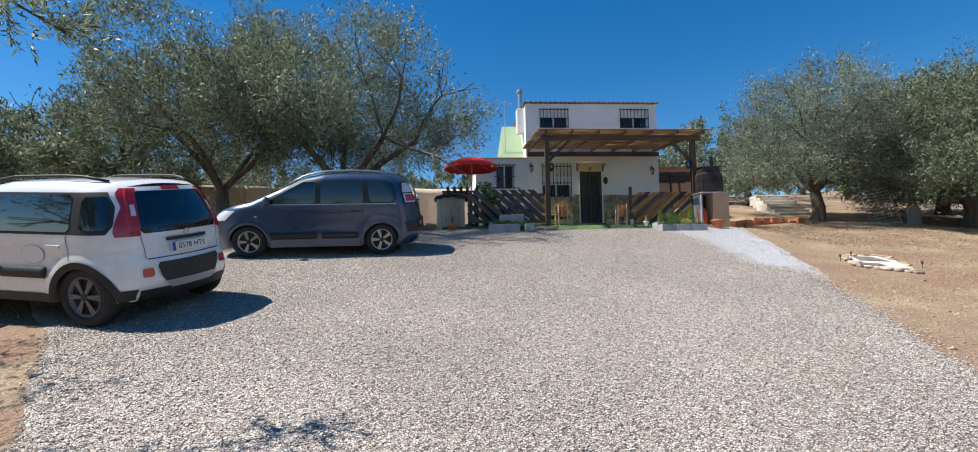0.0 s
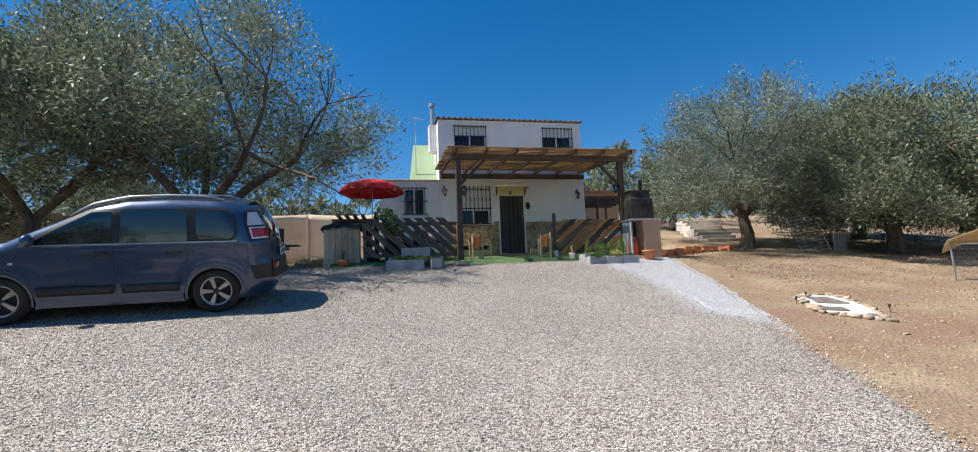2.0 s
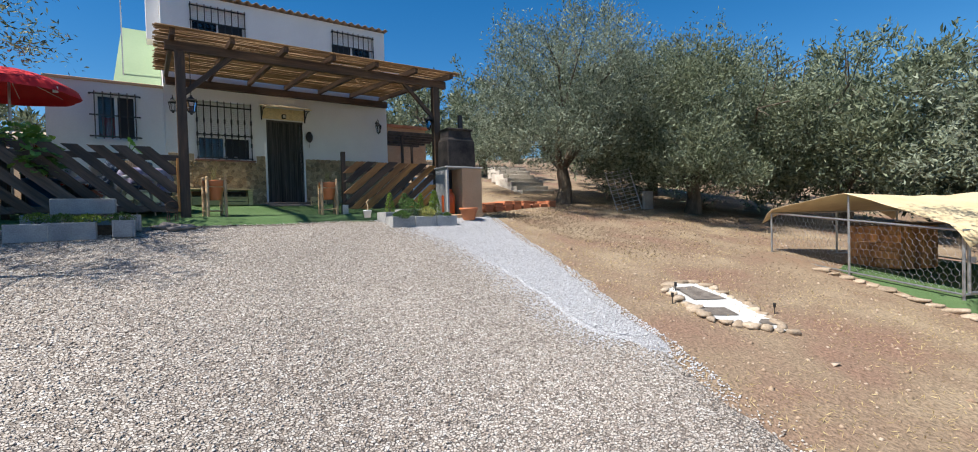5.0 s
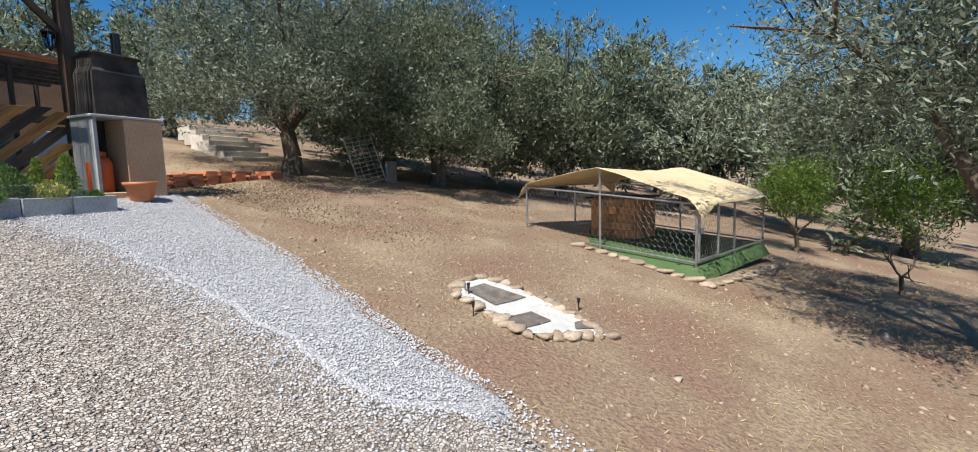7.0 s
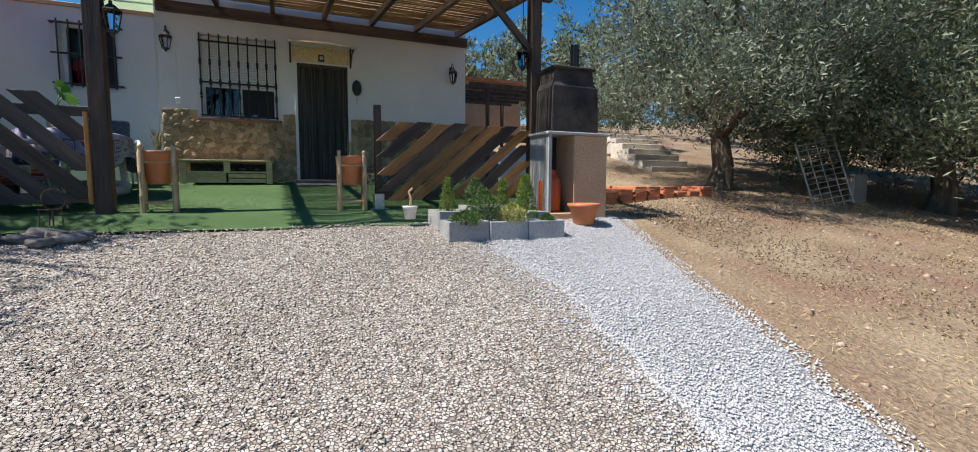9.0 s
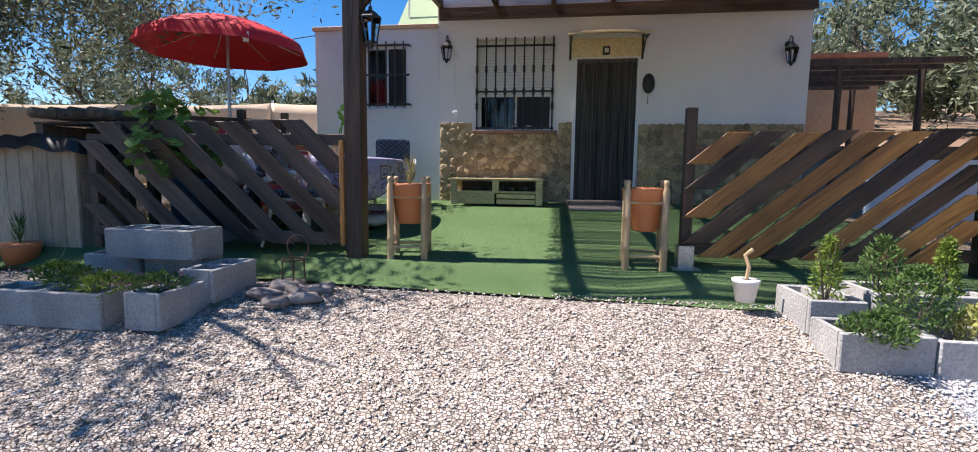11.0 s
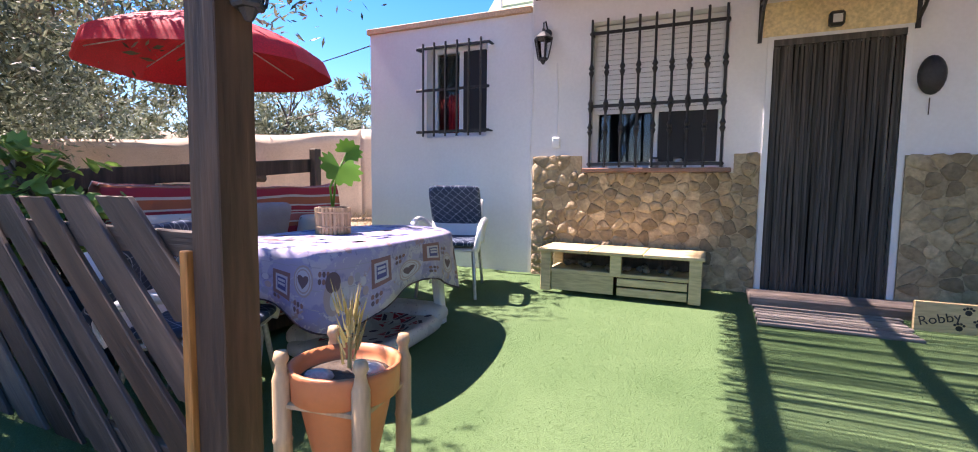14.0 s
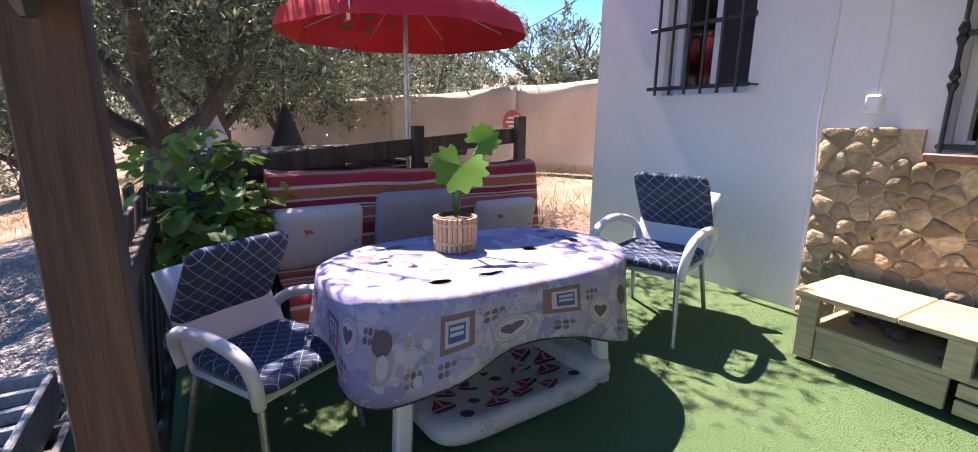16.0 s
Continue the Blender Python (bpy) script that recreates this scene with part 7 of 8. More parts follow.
def rock(name, label, x, y, r, seed, material, flat=0.55, z=None, group="stones", cat="stone"):
    rr = random.Random(seed)
    bm = bmesh.new()
    bmesh.ops.create_icosphere(bm, subdivisions=2, radius=1)
    o = Vector((rr.uniform(0, 90), rr.uniform(0, 90), 0))
    for v in bm.verts:
        v.co *= 1 + 0.6 * noise.noise(v.co * 1.3 + o)
        v.co.z = max(-0.7, min(0.62 + 0.1 * noise.noise(v.co * 2 + o), v.co.z))
    sx, sy = r * rr.uniform(0.8, 1.35), r * rr.uniform(0.7, 1.0)
    bm.transform(pose(x, y, (gz(x, y) if z is None else z) + r * flat * 0.35, rr.uniform(-8, 8), rr.uniform(-8, 8), rr.uniform(0, 180)) @ Matrix.Diagonal((sx, sy, r * flat, 1)))
    return tagged(settle_mesh(part(name, bm, material, smooth=True), (x, y, gz(x, y))), label, cat, group)


def settle_mesh(ob, base):
    ob.data.transform(Matrix.Translation(-Vector(base)))
    ob.location = base
    return ob


M_ROCKG = mat("grey_field_stone", (0.19, 0.165, 0.15), (0.33, 0.29, 0.27), 5, 0.9, 0.5, 40, jitter=0.25)
M_ROCKP = mat("pale_limestone", (0.32, 0.24, 0.165), (0.50, 0.40, 0.30), 5, 0.9, 0.5, 40, jitter=0.2)
for i, (x, y, r) in enumerate(((2.28, 14.78, 0.1), (2.42, 14.7, 0.11), (2.55, 14.78, 0.12), (2.36, 14.95, 0.13), (2.6, 14.95, 0.1), (2.5, 14.86, 0.12))):
    rock("field_stone", "grey flat stone in a small heap on the gravel", x, y, r, 50 + i, M_ROCKG, z=gp(x, y))
orn = thing("wire_ornament", "small rusty wire garden chair ornament on stones", "ornament")
M_RUST = mat("rusty_wire", (0.05, 0.03, 0.022), (0.14, 0.075, 0.05), 12, 0.8, 0.3, 80)
ox, oy, oz = 2.42, 14.9, gp(2.42, 14.9) + 0.09
bm = bmesh.new()
for k in range(4):
    a = math.pi / 2 * k + 0.5
    tube(bm, [(ox + 0.075 * math.cos(a), oy + 0.075 * math.sin(a), oz), (ox + 0.07 * math.cos(a), oy + 0.07 * math.sin(a), oz + 0.14)], 0.006, 5)
part("legs", bm, M_RUST, orn)
part("seat_ring", tube(bmesh.new(), [(ox + 0.075 * math.cos(i * 0.35), oy + 0.075 * math.sin(i * 0.35), oz + 0.14) for i in range(19)], 0.006, 5), M_RUST, orn)
part("back_ring", tube(bmesh.new(), [(ox + 0.08 * math.cos(i * 0.35), oy + 0.07, oz + 0.22 + 0.085 * math.sin(i * 0.35)) for i in range(19)], 0.006, 5), M_RUST, orn)
settle(orn, (ox, oy, oz))

# ---------- barbecue ----------
bbq = thing("brick_barbecue", "ochre rendered garden barbecue with a sooty hood and flue", "barbecue")
q0 = 3.36
part("side_wall", B((7.36, 7.86, 14.98, 15.47, q0, 4.42), bevel=0.01), M_TERRA, bbq, "ochre rendered side wall")
part("jamb", B((7.0, 7.04, 14.98, 15.47, q0, 4.42)), M_BLOCK, bbq, "white-edged jamb")
part("back_wall", B((7.04, 7.36, 15.40, 15.47, q0, 4.42)), mat("near_black_back", (0.02, 0.018, 0.017), (0.06, 0.05, 0.045), 5, 0.9), bbq, "near-black back wall")
part("slab", B((6.97, 7.88, 14.96, 15.48, 4.42, 4.455), bevel=0.008), M_BLOCK, bbq, "concrete slab")
part("plinth", B((6.98, 7.357, 14.95, 15.397, q0 - 0.05, q0 + 0.1), bevel=0.01), M_TERRA, bbq)
M_SOOT = mat("sooty_concrete", (0.014, 0.012, 0.011), (0.075, 0.06, 0.05), 4, 0.9, 0.5, 30)
bm = bmesh.new()
for z0_, z1_, a0, a1 in ((4.455, 5.0, 0.0, 0.01), (5.0, 5.08, 0.01, 0.05), (5.08, 5.22, 0.05, 0.06)):
    lo = [(6.96 + a0, 15.0 + a0), (7.62 - a0, 15.0 + a0), (7.62 - a0, 15.44 - a0 / 2), (6.96 + a0, 15.44 - a0 / 2)]
    hi = [(6.96 + a1, 15.0 + a1), (7.62 - a1, 15.0 + a1), (7.62 - a1, 15.44 - a1 / 2), (6.96 + a1, 15.44 - a1 / 2)]
    a = b if z0_ > 4.5 else [bm.verts.new((x, y, z0_)) for x, y in lo]
    b = [bm.verts.new((x, y, z1_)) for x, y in hi]
    for i in range(4):
        bm.faces.new((a[i], a[(i + 1) % 4], b[(i + 1) % 4], b[i]))
bm.faces.new(b)
part("hood", bm, M_SOOT, bbq, "sooty concrete hood")
part("hood_cap", B((6.99, 7.59, 15.02, 15.43, 5.222, 5.26), bevel=0.01), M_SOOT, bbq)
part("flue", rod(bmesh.new(), (7.42, 15.25, 5.2), (7.42, 15.25, 5.58), 0.055, n=14), M_IRON, bbq, "black flue pipe", smooth=False)
for c in bbq.children:
    c.location.x += 0.26 if c.name.startswith(("hood", "flue")) else 0.16
settle(bbq, (7.52, 15.2, q0))
gasb = thing("gas_bottle", "orange butane bottle standing inside the barbecue base", "gas bottle")
part("body", lathe(bmesh.new(), [(0.12, 0), (0.14, 0.03), (0.14, 0.38), (0.11, 0.45), (0.05, 0.48)], 22, Matrix.Translation((7.29, 15.18, q0 + 0.1))), plain("orange_enamel", (0.62, 0.10, 0.015), 0.4), gasb, smooth=True)
part("collar", lathe(bmesh.new(), [(0.08, 0.47), (0.085, 0.53), (0.075, 0.53), (0.07, 0.47)], 18, Matrix.Translation((7.29, 15.18, q0 + 0.1))), plain("orange_enamel_collar", (0.55, 0.09, 0.015), 0.4), gasb)
settle(gasb, (7.29, 15.18, q0 + 0.1))

# ---------- cupboard, grill and pots by the fence ----------
cup = thing("plank_cupboard", "weathered beige plank cupboard with a black cover on top", "cupboard")
cz0 = gz(-0.35, 15.6)
M_BEIGEP = mat("weathered_beige_plank", (0.44, 0.34, 0.23), (0.58, 0.47, 0.34), 5, 0.85, 0.3, 50, stretch=(1, 1, 0.15), jitter=0.2)
for i in range(6):
    part("plank", B((-0.78 + i * 0.143, -0.78 + i * 0.143 + 0.136, 15.5, 15.53, cz0 - 0.02, cz0 + 1.02), bevel=0.004), M_BEIGEP, cup)
part("carcass", B((-0.77, 0.07, 15.532, 16.0, cz0, cz0 + 1.0)), M_BEIGEP, cup)
def tarp(u, v):
    x, y = -0.86 + 1.02 * u, 15.42 + 0.66 * v
    e = min(u, 1 - u, v, 1 - v)
    return (x, y, cz0 + 1.05 + 0.07 * noise.noise((x * 5, y * 5, 1)) + 0.05 * math.sin(u * 3.1) - 0.12 * max(0, 0.06 - e) / 0.06)
part("cover", grid(bmesh.new(), tarp, 24, 16), plain("black_plastic_sheet", (0.02, 0.02, 0.022), 0.35), cup, "crumpled black plastic cover", smooth=True)
settle(cup, (-0.35, 15.7, cz0))
cp = thing("flower_pot", "small terracotta pot with a spiky plant by the cupboard", "flower pot")
cpz = gz(-0.3, 15.3)
part("pot", lathe(bmesh.new(), [(0.1, 0), (0.14, 0.16), (0.15, 0.2), (0.13, 0.2)], 18, Matrix.Translation((-0.3, 15.3, cpz))), M_POT, cp, smooth=True)
part("soil", rough_disc(bmesh.new(), Matrix.Translation((-0.3, 15.3, cpz + 0.18)), 0.13), M_SOIL, cp)
palm_sprig(cp, Matrix.Translation((-0.3, 15.3, cpz + 0.18)), 60, 0.3, M_DARKSHRUB, 4)
settle(cp, (-0.3, 15.3, cpz))
gr = thing("charcoal_grill", "black steel charcoal grill with an open lid", "grill")
gx1, gy1 = -1.8, 15.0
gz1 = gz(gx1, gy1)
part("base", B((gx1 - 0.2, gx1 + 0.16, gy1 - 0.16, gy1 + 0.16, gz1, gz1 + 0.48), bevel=0.012), M_IRON, gr)
part("bowl", B((gx1 - 0.22, gx1 + 0.3, gy1 - 0.2, gy1 + 0.2, gz1 + 0.5, gz1 + 0.62), bevel=0.02), M_IRON, gr)
bm = B((gx1 - 0.2, gx1 + 0.18, gy1 + 0.12, gy1 + 0.18, gz1 + 0.62, gz1 + 1.02), bevel=0.02)
part("lid", bm, M_IRON, gr, "open black lid")
part("side_tray", B((gx1 + 0.3, gx1 + 0.55, gy1 - 0.15, gy1 + 0.15, gz1 + 0.58, gz1 + 0.6)), M_IRON, gr)
settle(gr, (gx1, gy1, gz1))
rr_ = random.Random(21)
for i in range(16):
    rock("border_stone", "pale stone in a low dry-laid border", -1.6 + 0.21 * (i % 8) + rr_.uniform(-0.05, 0.05), 17.6 + 0.28 * (i // 8), rr_.uniform(0.12, 0.2), 90 + i, M_ROCKP, 0.8, z=gz(-1, 17.6) + 0.12 * (i // 8), group="border stones")

# ---------- behind the sofa: dark rail, slatted rack, netting, hanging seats ----------
rail = thing("timber_rail", "dark timber rail with posts behind the sofa", "rail")
for y in (15.9, 17.25, 18.2):
    part("post", beam(bmesh.new(), (0.46, y, floor_z(y) - 0.1), (0.46, y, floor_z(y) + 1.28), 0.08, 0.08), M_DARKWOOD, rail)
for z in (0.85, 1.12):
    part("board", beam(bmesh.new(), (0.42, 15.9, floor_z(15.9) + z), (0.42, 18.24, floor_z(18.2) + z), 0.03, 0.13), M_DARKWOOD, rail)
settle(rail, (0.46, 17, floor_z(17)))
rack = thing("slatted_rack", "dark slatted timber rack of old pallets", "rack")
rz0 = gz(-0.1, 16.5)
for i in range(10):
    part("slat", B((-0.62, 0.32, 15.75 + i * 0.17, 15.87 + i * 0.17, rz0 + 1.14 + 0.01 * (i % 3), rz0 + 1.165 + 0.01 * (i % 3)), bevel=0.003), M_DARKWOOD, rack)
for i in range(4):
    part("pole", rod(bmesh.new(), (-0.45 + 0.2 * i, 15.6, rz0 + 1.23), (-0.4 + 0.2 * i, 17.5 + 0.1 * i, rz0 + 1.25), 0.05, 0.04, n=9), M_BARK, rack, "dark bark-covered pole", smooth=True)
for x in (-0.6, 0.22):
    part("bearer", B((x, x + 0.08, 15.75, 17.4, rz0 + 1.02, rz0 + 1.138)), M_DARKWOOD, rack)
    for y in (15.78, 17.3):
        part("leg", B((x, x + 0.08, y, y + 0.08, rz0, rz0 + 1.02)), M_DARKWOOD, rack)
settle(rack, (-0.1, 16.5, rz0))
net = thing("screen_fence", "beige shade-netting fence on thin posts across the yard", "fence")
line = [(-16, 16.8), (-12, 18.6), (-8.5, 20.2), (-4.6, 21.5), (-2.2, 22.2), (0.4, 22.4)]
for (xa, ya), (xb, yb) in zip(line, line[1:]):
    def screen(u, v, xa=xa, ya=ya, xb=xb, yb=yb):
        x, y = xa + (xb - xa) * u, ya + (yb - ya) * u
        return (x + 0.05 * noise.noise((x * 1.3, v * 2, 0)), y + 0.08 * noise.noise((x * 1.1, v * 1.6, 5)), gz(x, y) + 0.03 + (1.75 - 0.06 * math.sin(u * math.pi)) * v)
    s = part("netting", grid(bmesh.new(), screen, 24, 8), M_NET, net, smooth=True)
    s.modifiers.new("thick", "SOLIDIFY").thickness = 0.01
for x, y in line:
    part("post", rod(bmesh.new(), (x, y + 0.06, gz(x, y) - 0.2), (x, y + 0.06, gz(x, y) + 1.85), 0.03, n=8), M_GALV, net)
settle(net, (-6, 20.5, gz(-6, 20.5)))
sg = thing("round_sign", "faded red round sign on the netting fence", "sign")
sgm = pose(-4.5, 21.38, gz(-4.5, 21.4) + 1.02, 90, 0, 16)
part("disc", lathe(bmesh.new(), [(0.27, 0), (0.27, 0.012)], 30, sgm), plain("faded_red_enamel", (0.55, 0.12, 0.09), 0.5), sg)
for i, w in enumerate((0.26, 0.34, 0.2)):
    part("lettering_bar", B((-w / 2, w / 2, 0.09 - 0.085 * i, 0.13 - 0.085 * i, 0.012, 0.014)), M_PVC, sg).matrix_basis = sgm
settle(sg, (-4.5, 21.4, gz(-4.5, 21.4) + 0.75))
for x, y, z, col, lb in ((-4.0, 15.98, 4.39, M_NET, "white hanging cloth seat on ropes under the olive tree"), (-4.0, 16.95, 4.45, M_IRON, "dark hanging cloth seat on ropes under the olive tree")):
    hs_ = thing("rope_swing", lb, "hanging seat")
    part("cloth", lathe(bmesh.new(), [(0.26, 0), (0.27, 0.04), (0.17, 0.34), (0.07, 0.61), (0.03, 0.74)], 14, Matrix.Translation((x, y, z))), mat("white_knit", (0.6, 0.6, 0.62), (0.72, 0.72, 0.74), 30, 0.9) if col is M_NET else plain("black_cloth", (0.02, 0.02, 0.022), 0.8), hs_, smooth=True)
    part("rope", tube(bmesh.new(), [(x, y, z + 0.7), (x - 0.08, y - 0.04, z + 2.4)], 0.012, 5), M_DARKWOOD, hs_)
    part("rope", tube(bmesh.new(), [(x, y, z + 0.7), (x + 0.06, y + 0.05, z + 2.4)], 0.012, 5), M_DARKWOOD, hs_)
    settle(hs_, (x, y, z))
tub = thing("blue_container", "low white tank edge beyond the terrace", "tank")
part("wall", B((8.0, 9.4, 18.2, 18.3, 3.6, 4.5), bevel=0.02), plain("pale_blue_panel", (0.45, 0.58, 0.72), 0.5), tub)
settle(tub, (8.7, 18.25, 3.6))

# ---------- beyond the house corner ----------
shed = thing("garden_shed", "earth-brown shed with a timber lean-to behind the house", "shed")
part("wall", B((9.0, 11.4, 24.0, 26.5, gz(10, 25) - 0.5, 6.95)), M_TERRA, shed)
part("roof", B((8.9, 11.5, 23.9, 26.6, 6.95, 7.05)), M_BRICK, shed)
for i in range(6):
    part("roof_beam", beam(bmesh.new(), (8.0, 19.8 + i * 0.45, 5.95 + 0.03 * (i % 2)), (10.2, 20.0 + i * 0.45, 6.0), 0.09, 0.09), M_DARKWOOD, shed)
for x, y in ((8.6, 20.2), (9.9, 20.4), (9.9, 22.2)):
    part("post", rod(bmesh.new(), (x, y, gz(x, y) - 0.1), (x, y, 5.95), 0.05, n=8), M_DARKWOOD, shed)
settle(shed, (9.8, 23, gz(9.8, 23)))
st = thing("garden_steps", "pale concrete garden steps climbing the bank", "steps")
M_CONC = mat("pale_concrete", (0.52, 0.47, 0.41), (0.64, 0.59, 0.53), 4, 0.9, 0.3, 50)
for i in range(7):
    y = 18.8 + i * 0.42
    z = gz(13, 18.8) + i * 0.17
    part("step", B((12.2 + i * 0.12, 13.6 + i * 0.14, y, y + 0.5, z - 0.3, z + 0.12), bevel=0.012), M_CONC, st)
settle(st, (13, 20, gz(13, 20)))
panel = thing("metal_grid_panel", "grey welded steel grid leaning against the olive tree", "grid panel")
gm = Matrix.Translation((13.35, 15.35, gz(13.35, 15.35))) @ pose(0, 0, 0, -14, -10, -12)
for i in range(5):
    part("upright", rod(bmesh.new(), gm @ Vector((-0.42 + i * 0.21, 0, 0)), gm @ Vector((-0.42 + i * 0.21, 0, 1.25)), 0.016 if i in (0, 4) else 0.009, n=6), M_GALV, panel)
for i in range(12):
    part("crossbar", rod(bmesh.new(), gm @ Vector((-0.42, 0, 0.06 + i * 0.105)), gm @ Vector((0.42, 0, 0.06 + i * 0.105)), 0.009, n=6), M_GALV, panel)
settle(panel, (13.35, 15.35, gz(13.35, 15.35)))
slab_ = thing("stone_slab", "pale slab standing against the olive trunk", "slab")
part("slab", B((14.3, 14.75, 15.6, 15.68, gz(14.5, 15.6) - 0.02, gz(14.5, 15.6) + 0.55), bevel=0.02), M_BLOCK, slab_)
settle(slab_, (14.5, 15.6, gz(14.5, 15.6)))

# ---------- dog run ----------
run = thing("dog_run", "wire dog run with a cream canvas canopy on green turf", "dog run")
KA, KB, KC, KD = Vector((10.92, 8.0, 0)), Vector((12.1, 10.95, 0)), Vector((13.85, 6.85, 0)), Vector((15.03, 9.8, 0))
kz = 2.12


def kp(u, v, z):
    """u along the front from the gate corner, v to the back."""
    p = KA + (KB - KA) * u + (KC - KA) * v
    return Vector((p.x, p.y, kz + 0.26 * u - 0.02 * v + z))


bm = bmesh.new()
def carpet(u, v):
    p = kp(u * 1.08 - 0.04, v * 1.08 - 0.04, 0)
    e = min(u, 1 - u, v, 1 - v)
    return (p.x, p.y, p.z + 0.05 - 0.22 * max(0.0, 0.04 - e) / 0.04)
part("turf", grid(bm, carpet, 30, 30), M_TURF, run, "dark green turf carpet", smooth=True)
for u in (0, 0.5, 1):
    for v in (0, 0.5, 1):
        if (u, v) == (0.5, 0.5):
            continue
        h = 1.36 if u == 0.5 and v != 0.5 else 0.95
        part("post", rod(bmesh.new(), kp(u, v, -0.1), kp(u, v, h), 0.019, n=8), M_GALV, run)
for (a, b) in (((0, 0), (1, 0)), ((0, 0), (0, 1)), ((1, 0), (1, 1)), ((0, 1), (1, 1))):
    for z in (0.08, 0.93):
        part("frame_tube", rod(bmesh.new(), kp(*a, z), kp(*b, z), 0.015, n=8), M_GALV, run)
gate = part("gate", tube(bmesh.new(), [kp(0.0, 0.03, 0.1), kp(0.0, 0.03, 0.85), kp(0, 0.06, 0.92), kp(0, 0.24, 0.92), kp(0, 0.27, 0.85), kp(0, 0.27, 0.1), kp(0, 0.03, 0.1)], 0.02, 8), M_GALV, run, "galvanised tube gate")
part("latch", B((10.98, 11.04, 7.9, 7.94, kz + 0.5, kz + 0.58)), M_GALV, gate)
WV, WF = [], []


def strand_of_wire(p, q, r):
    """Three-sided length of wire."""
    d = (q - p).normalized()
    s = d.cross(Vector((0.3, 0.2, 0.9))).normalized()
    t = d.cross(s)
    k = len(WV)
    for e in (p, q):
        for i in range(3):
            a = 2.0944 * i
            WV.append(tuple(e + (s * math.cos(a) + t * math.sin(a)) * r))
    for i in range(3):
        WF.append((k + i, k + (i + 1) % 3, k + 3 + (i + 1) % 3, k + 3 + i))


for side in ("f", "s", "b", "e"):
    def w3(t, z, side=side):
        t = min(1, max(0, t))
        return kp(t, 0, z) if side == "f" else kp(0, t, z) if side == "s" else kp(t, 1, z) if side == "b" else kp(1, t, z)
    for i in range(33):
        for j in range(10):
            z = 0.08 + j * 0.085
            k = (i + 0.5 * (j % 2)) / 33
            strand_of_wire(w3(k, z), w3(k, z + 0.045), 0.0016)
            strand_of_wire(w3(k, z + 0.045), w3(k + 0.5 / 33, z + 0.085), 0.0016)
            strand_of_wire(w3(k, z + 0.045), w3(k - 0.5 / 33, z + 0.085), 0.0016)
wme = bpy.data.meshes.new("wire_mesh")
wme.from_pydata(WV, [], WF)
wme.materials.append(M_GALV)
wob = tagged(new("wire_mesh", wme), "hexagonal wire netting", kind="stuff")
wob.parent = run


def canvas(u, v):
    """Ridge along the middle, eaves sagging at the sides, corners pulled down."""
    ridge = 1 - abs(2 * u - 1)
    z = 0.93 + 0.44 * ridge ** 0.9 - 0.05 * math.sin(v * math.pi) * (0.3 + ridge) + 0.015 * noise.noise((u * 9, v * 9, 0))
    z -= 0.22 * max(0.0, abs(2 * u - 1) - 0.9) * 10 * max(0.0, abs(2 * v - 1) - 0.72) * 3.4
    return kp(u * 1.08 - 0.04, v * 1.06 - 0.03, z)


part("canopy", grid(bmesh.new(), canvas, 30, 24), M_CREAM, run, "cream canvas canopy", smooth=True).modifiers.new("thick", "SOLIDIFY").thickness = 0.006
settle(run, (12.9, 8.9, kz))
dogh = thing("dog_house", "orange-brown wooden dog house inside the wire run", "dog house")
hc = kp(0.6, 0.42, 0.06)
hm = Matrix.Translation(hc) @ pose(0, 0, 0, 0, 0, 68)
for i in range(5):
    bm = B((-0.45, 0.45, -0.4, -0.375, 0.02 + i * 0.14, 0.02 + i * 0.14 + 0.135), bevel=0.003)
    bm.transform(hm)
    part("board", bm, M_ORANGEWOOD, dogh)
    bm = B((-0.45, 0.45, 0.375, 0.4, 0.02 + i * 0.14, 0.02 + i * 0.14 + 0.135), bevel=0.003)
    bm.transform(hm)
    part("board", bm, M_ORANGEWOOD, dogh)
for nm, bx in (("end_wall", (-0.45, -0.425, -0.375, 0.375, 0, 0.72)), ("end_wall", (0.425, 0.45, -0.375, -0.2, 0, 0.72)), ("end_wall", (0.425, 0.45, 0.2, 0.375, 0, 0.72)), ("roof", (-0.52, 0.56, -0.47, 0.47, 0.725, 0.76)), ("floor_board", (-0.42, 0.42, -0.37, 0.37, 0.0, 0.03))):
    bm = B(bx, bevel=0.004)
    bm.transform(hm)
    part(nm, bm, M_ORANGEWOOD if nm != "roof" else M_BROWNWOOD, dogh)
settle(dogh, hc)
for i in range(22):
    k = i / 21
    p = kp(-0.1, k * 1.1 - 0.05, 0) if i % 2 else kp(-0.09 + (k * 0.7), -0.09, 0)
    rock("edging_stone", "pale flat edging stone round the dog run", p.x, p.y, random.Random(i).uniform(0.09, 0.15), 200 + i, M_ROCKP, 0.35, group="edging stones")
olive(16.4, 5.9, 2.1, 0.85, 71, 9000, 0.075, M_LEMON, trunk=0.05, depth=2, skirt=0.6, label="small bright green citrus tree on dry earth", name="citrus_tree")
olive(13.3, 4.9, 1.5, 0.62, 72, 6000, 0.075, M_LEMON, trunk=0.04, depth=2, skirt=0.6, label="young bright green citrus tree on dry earth", name="citrus_tree")

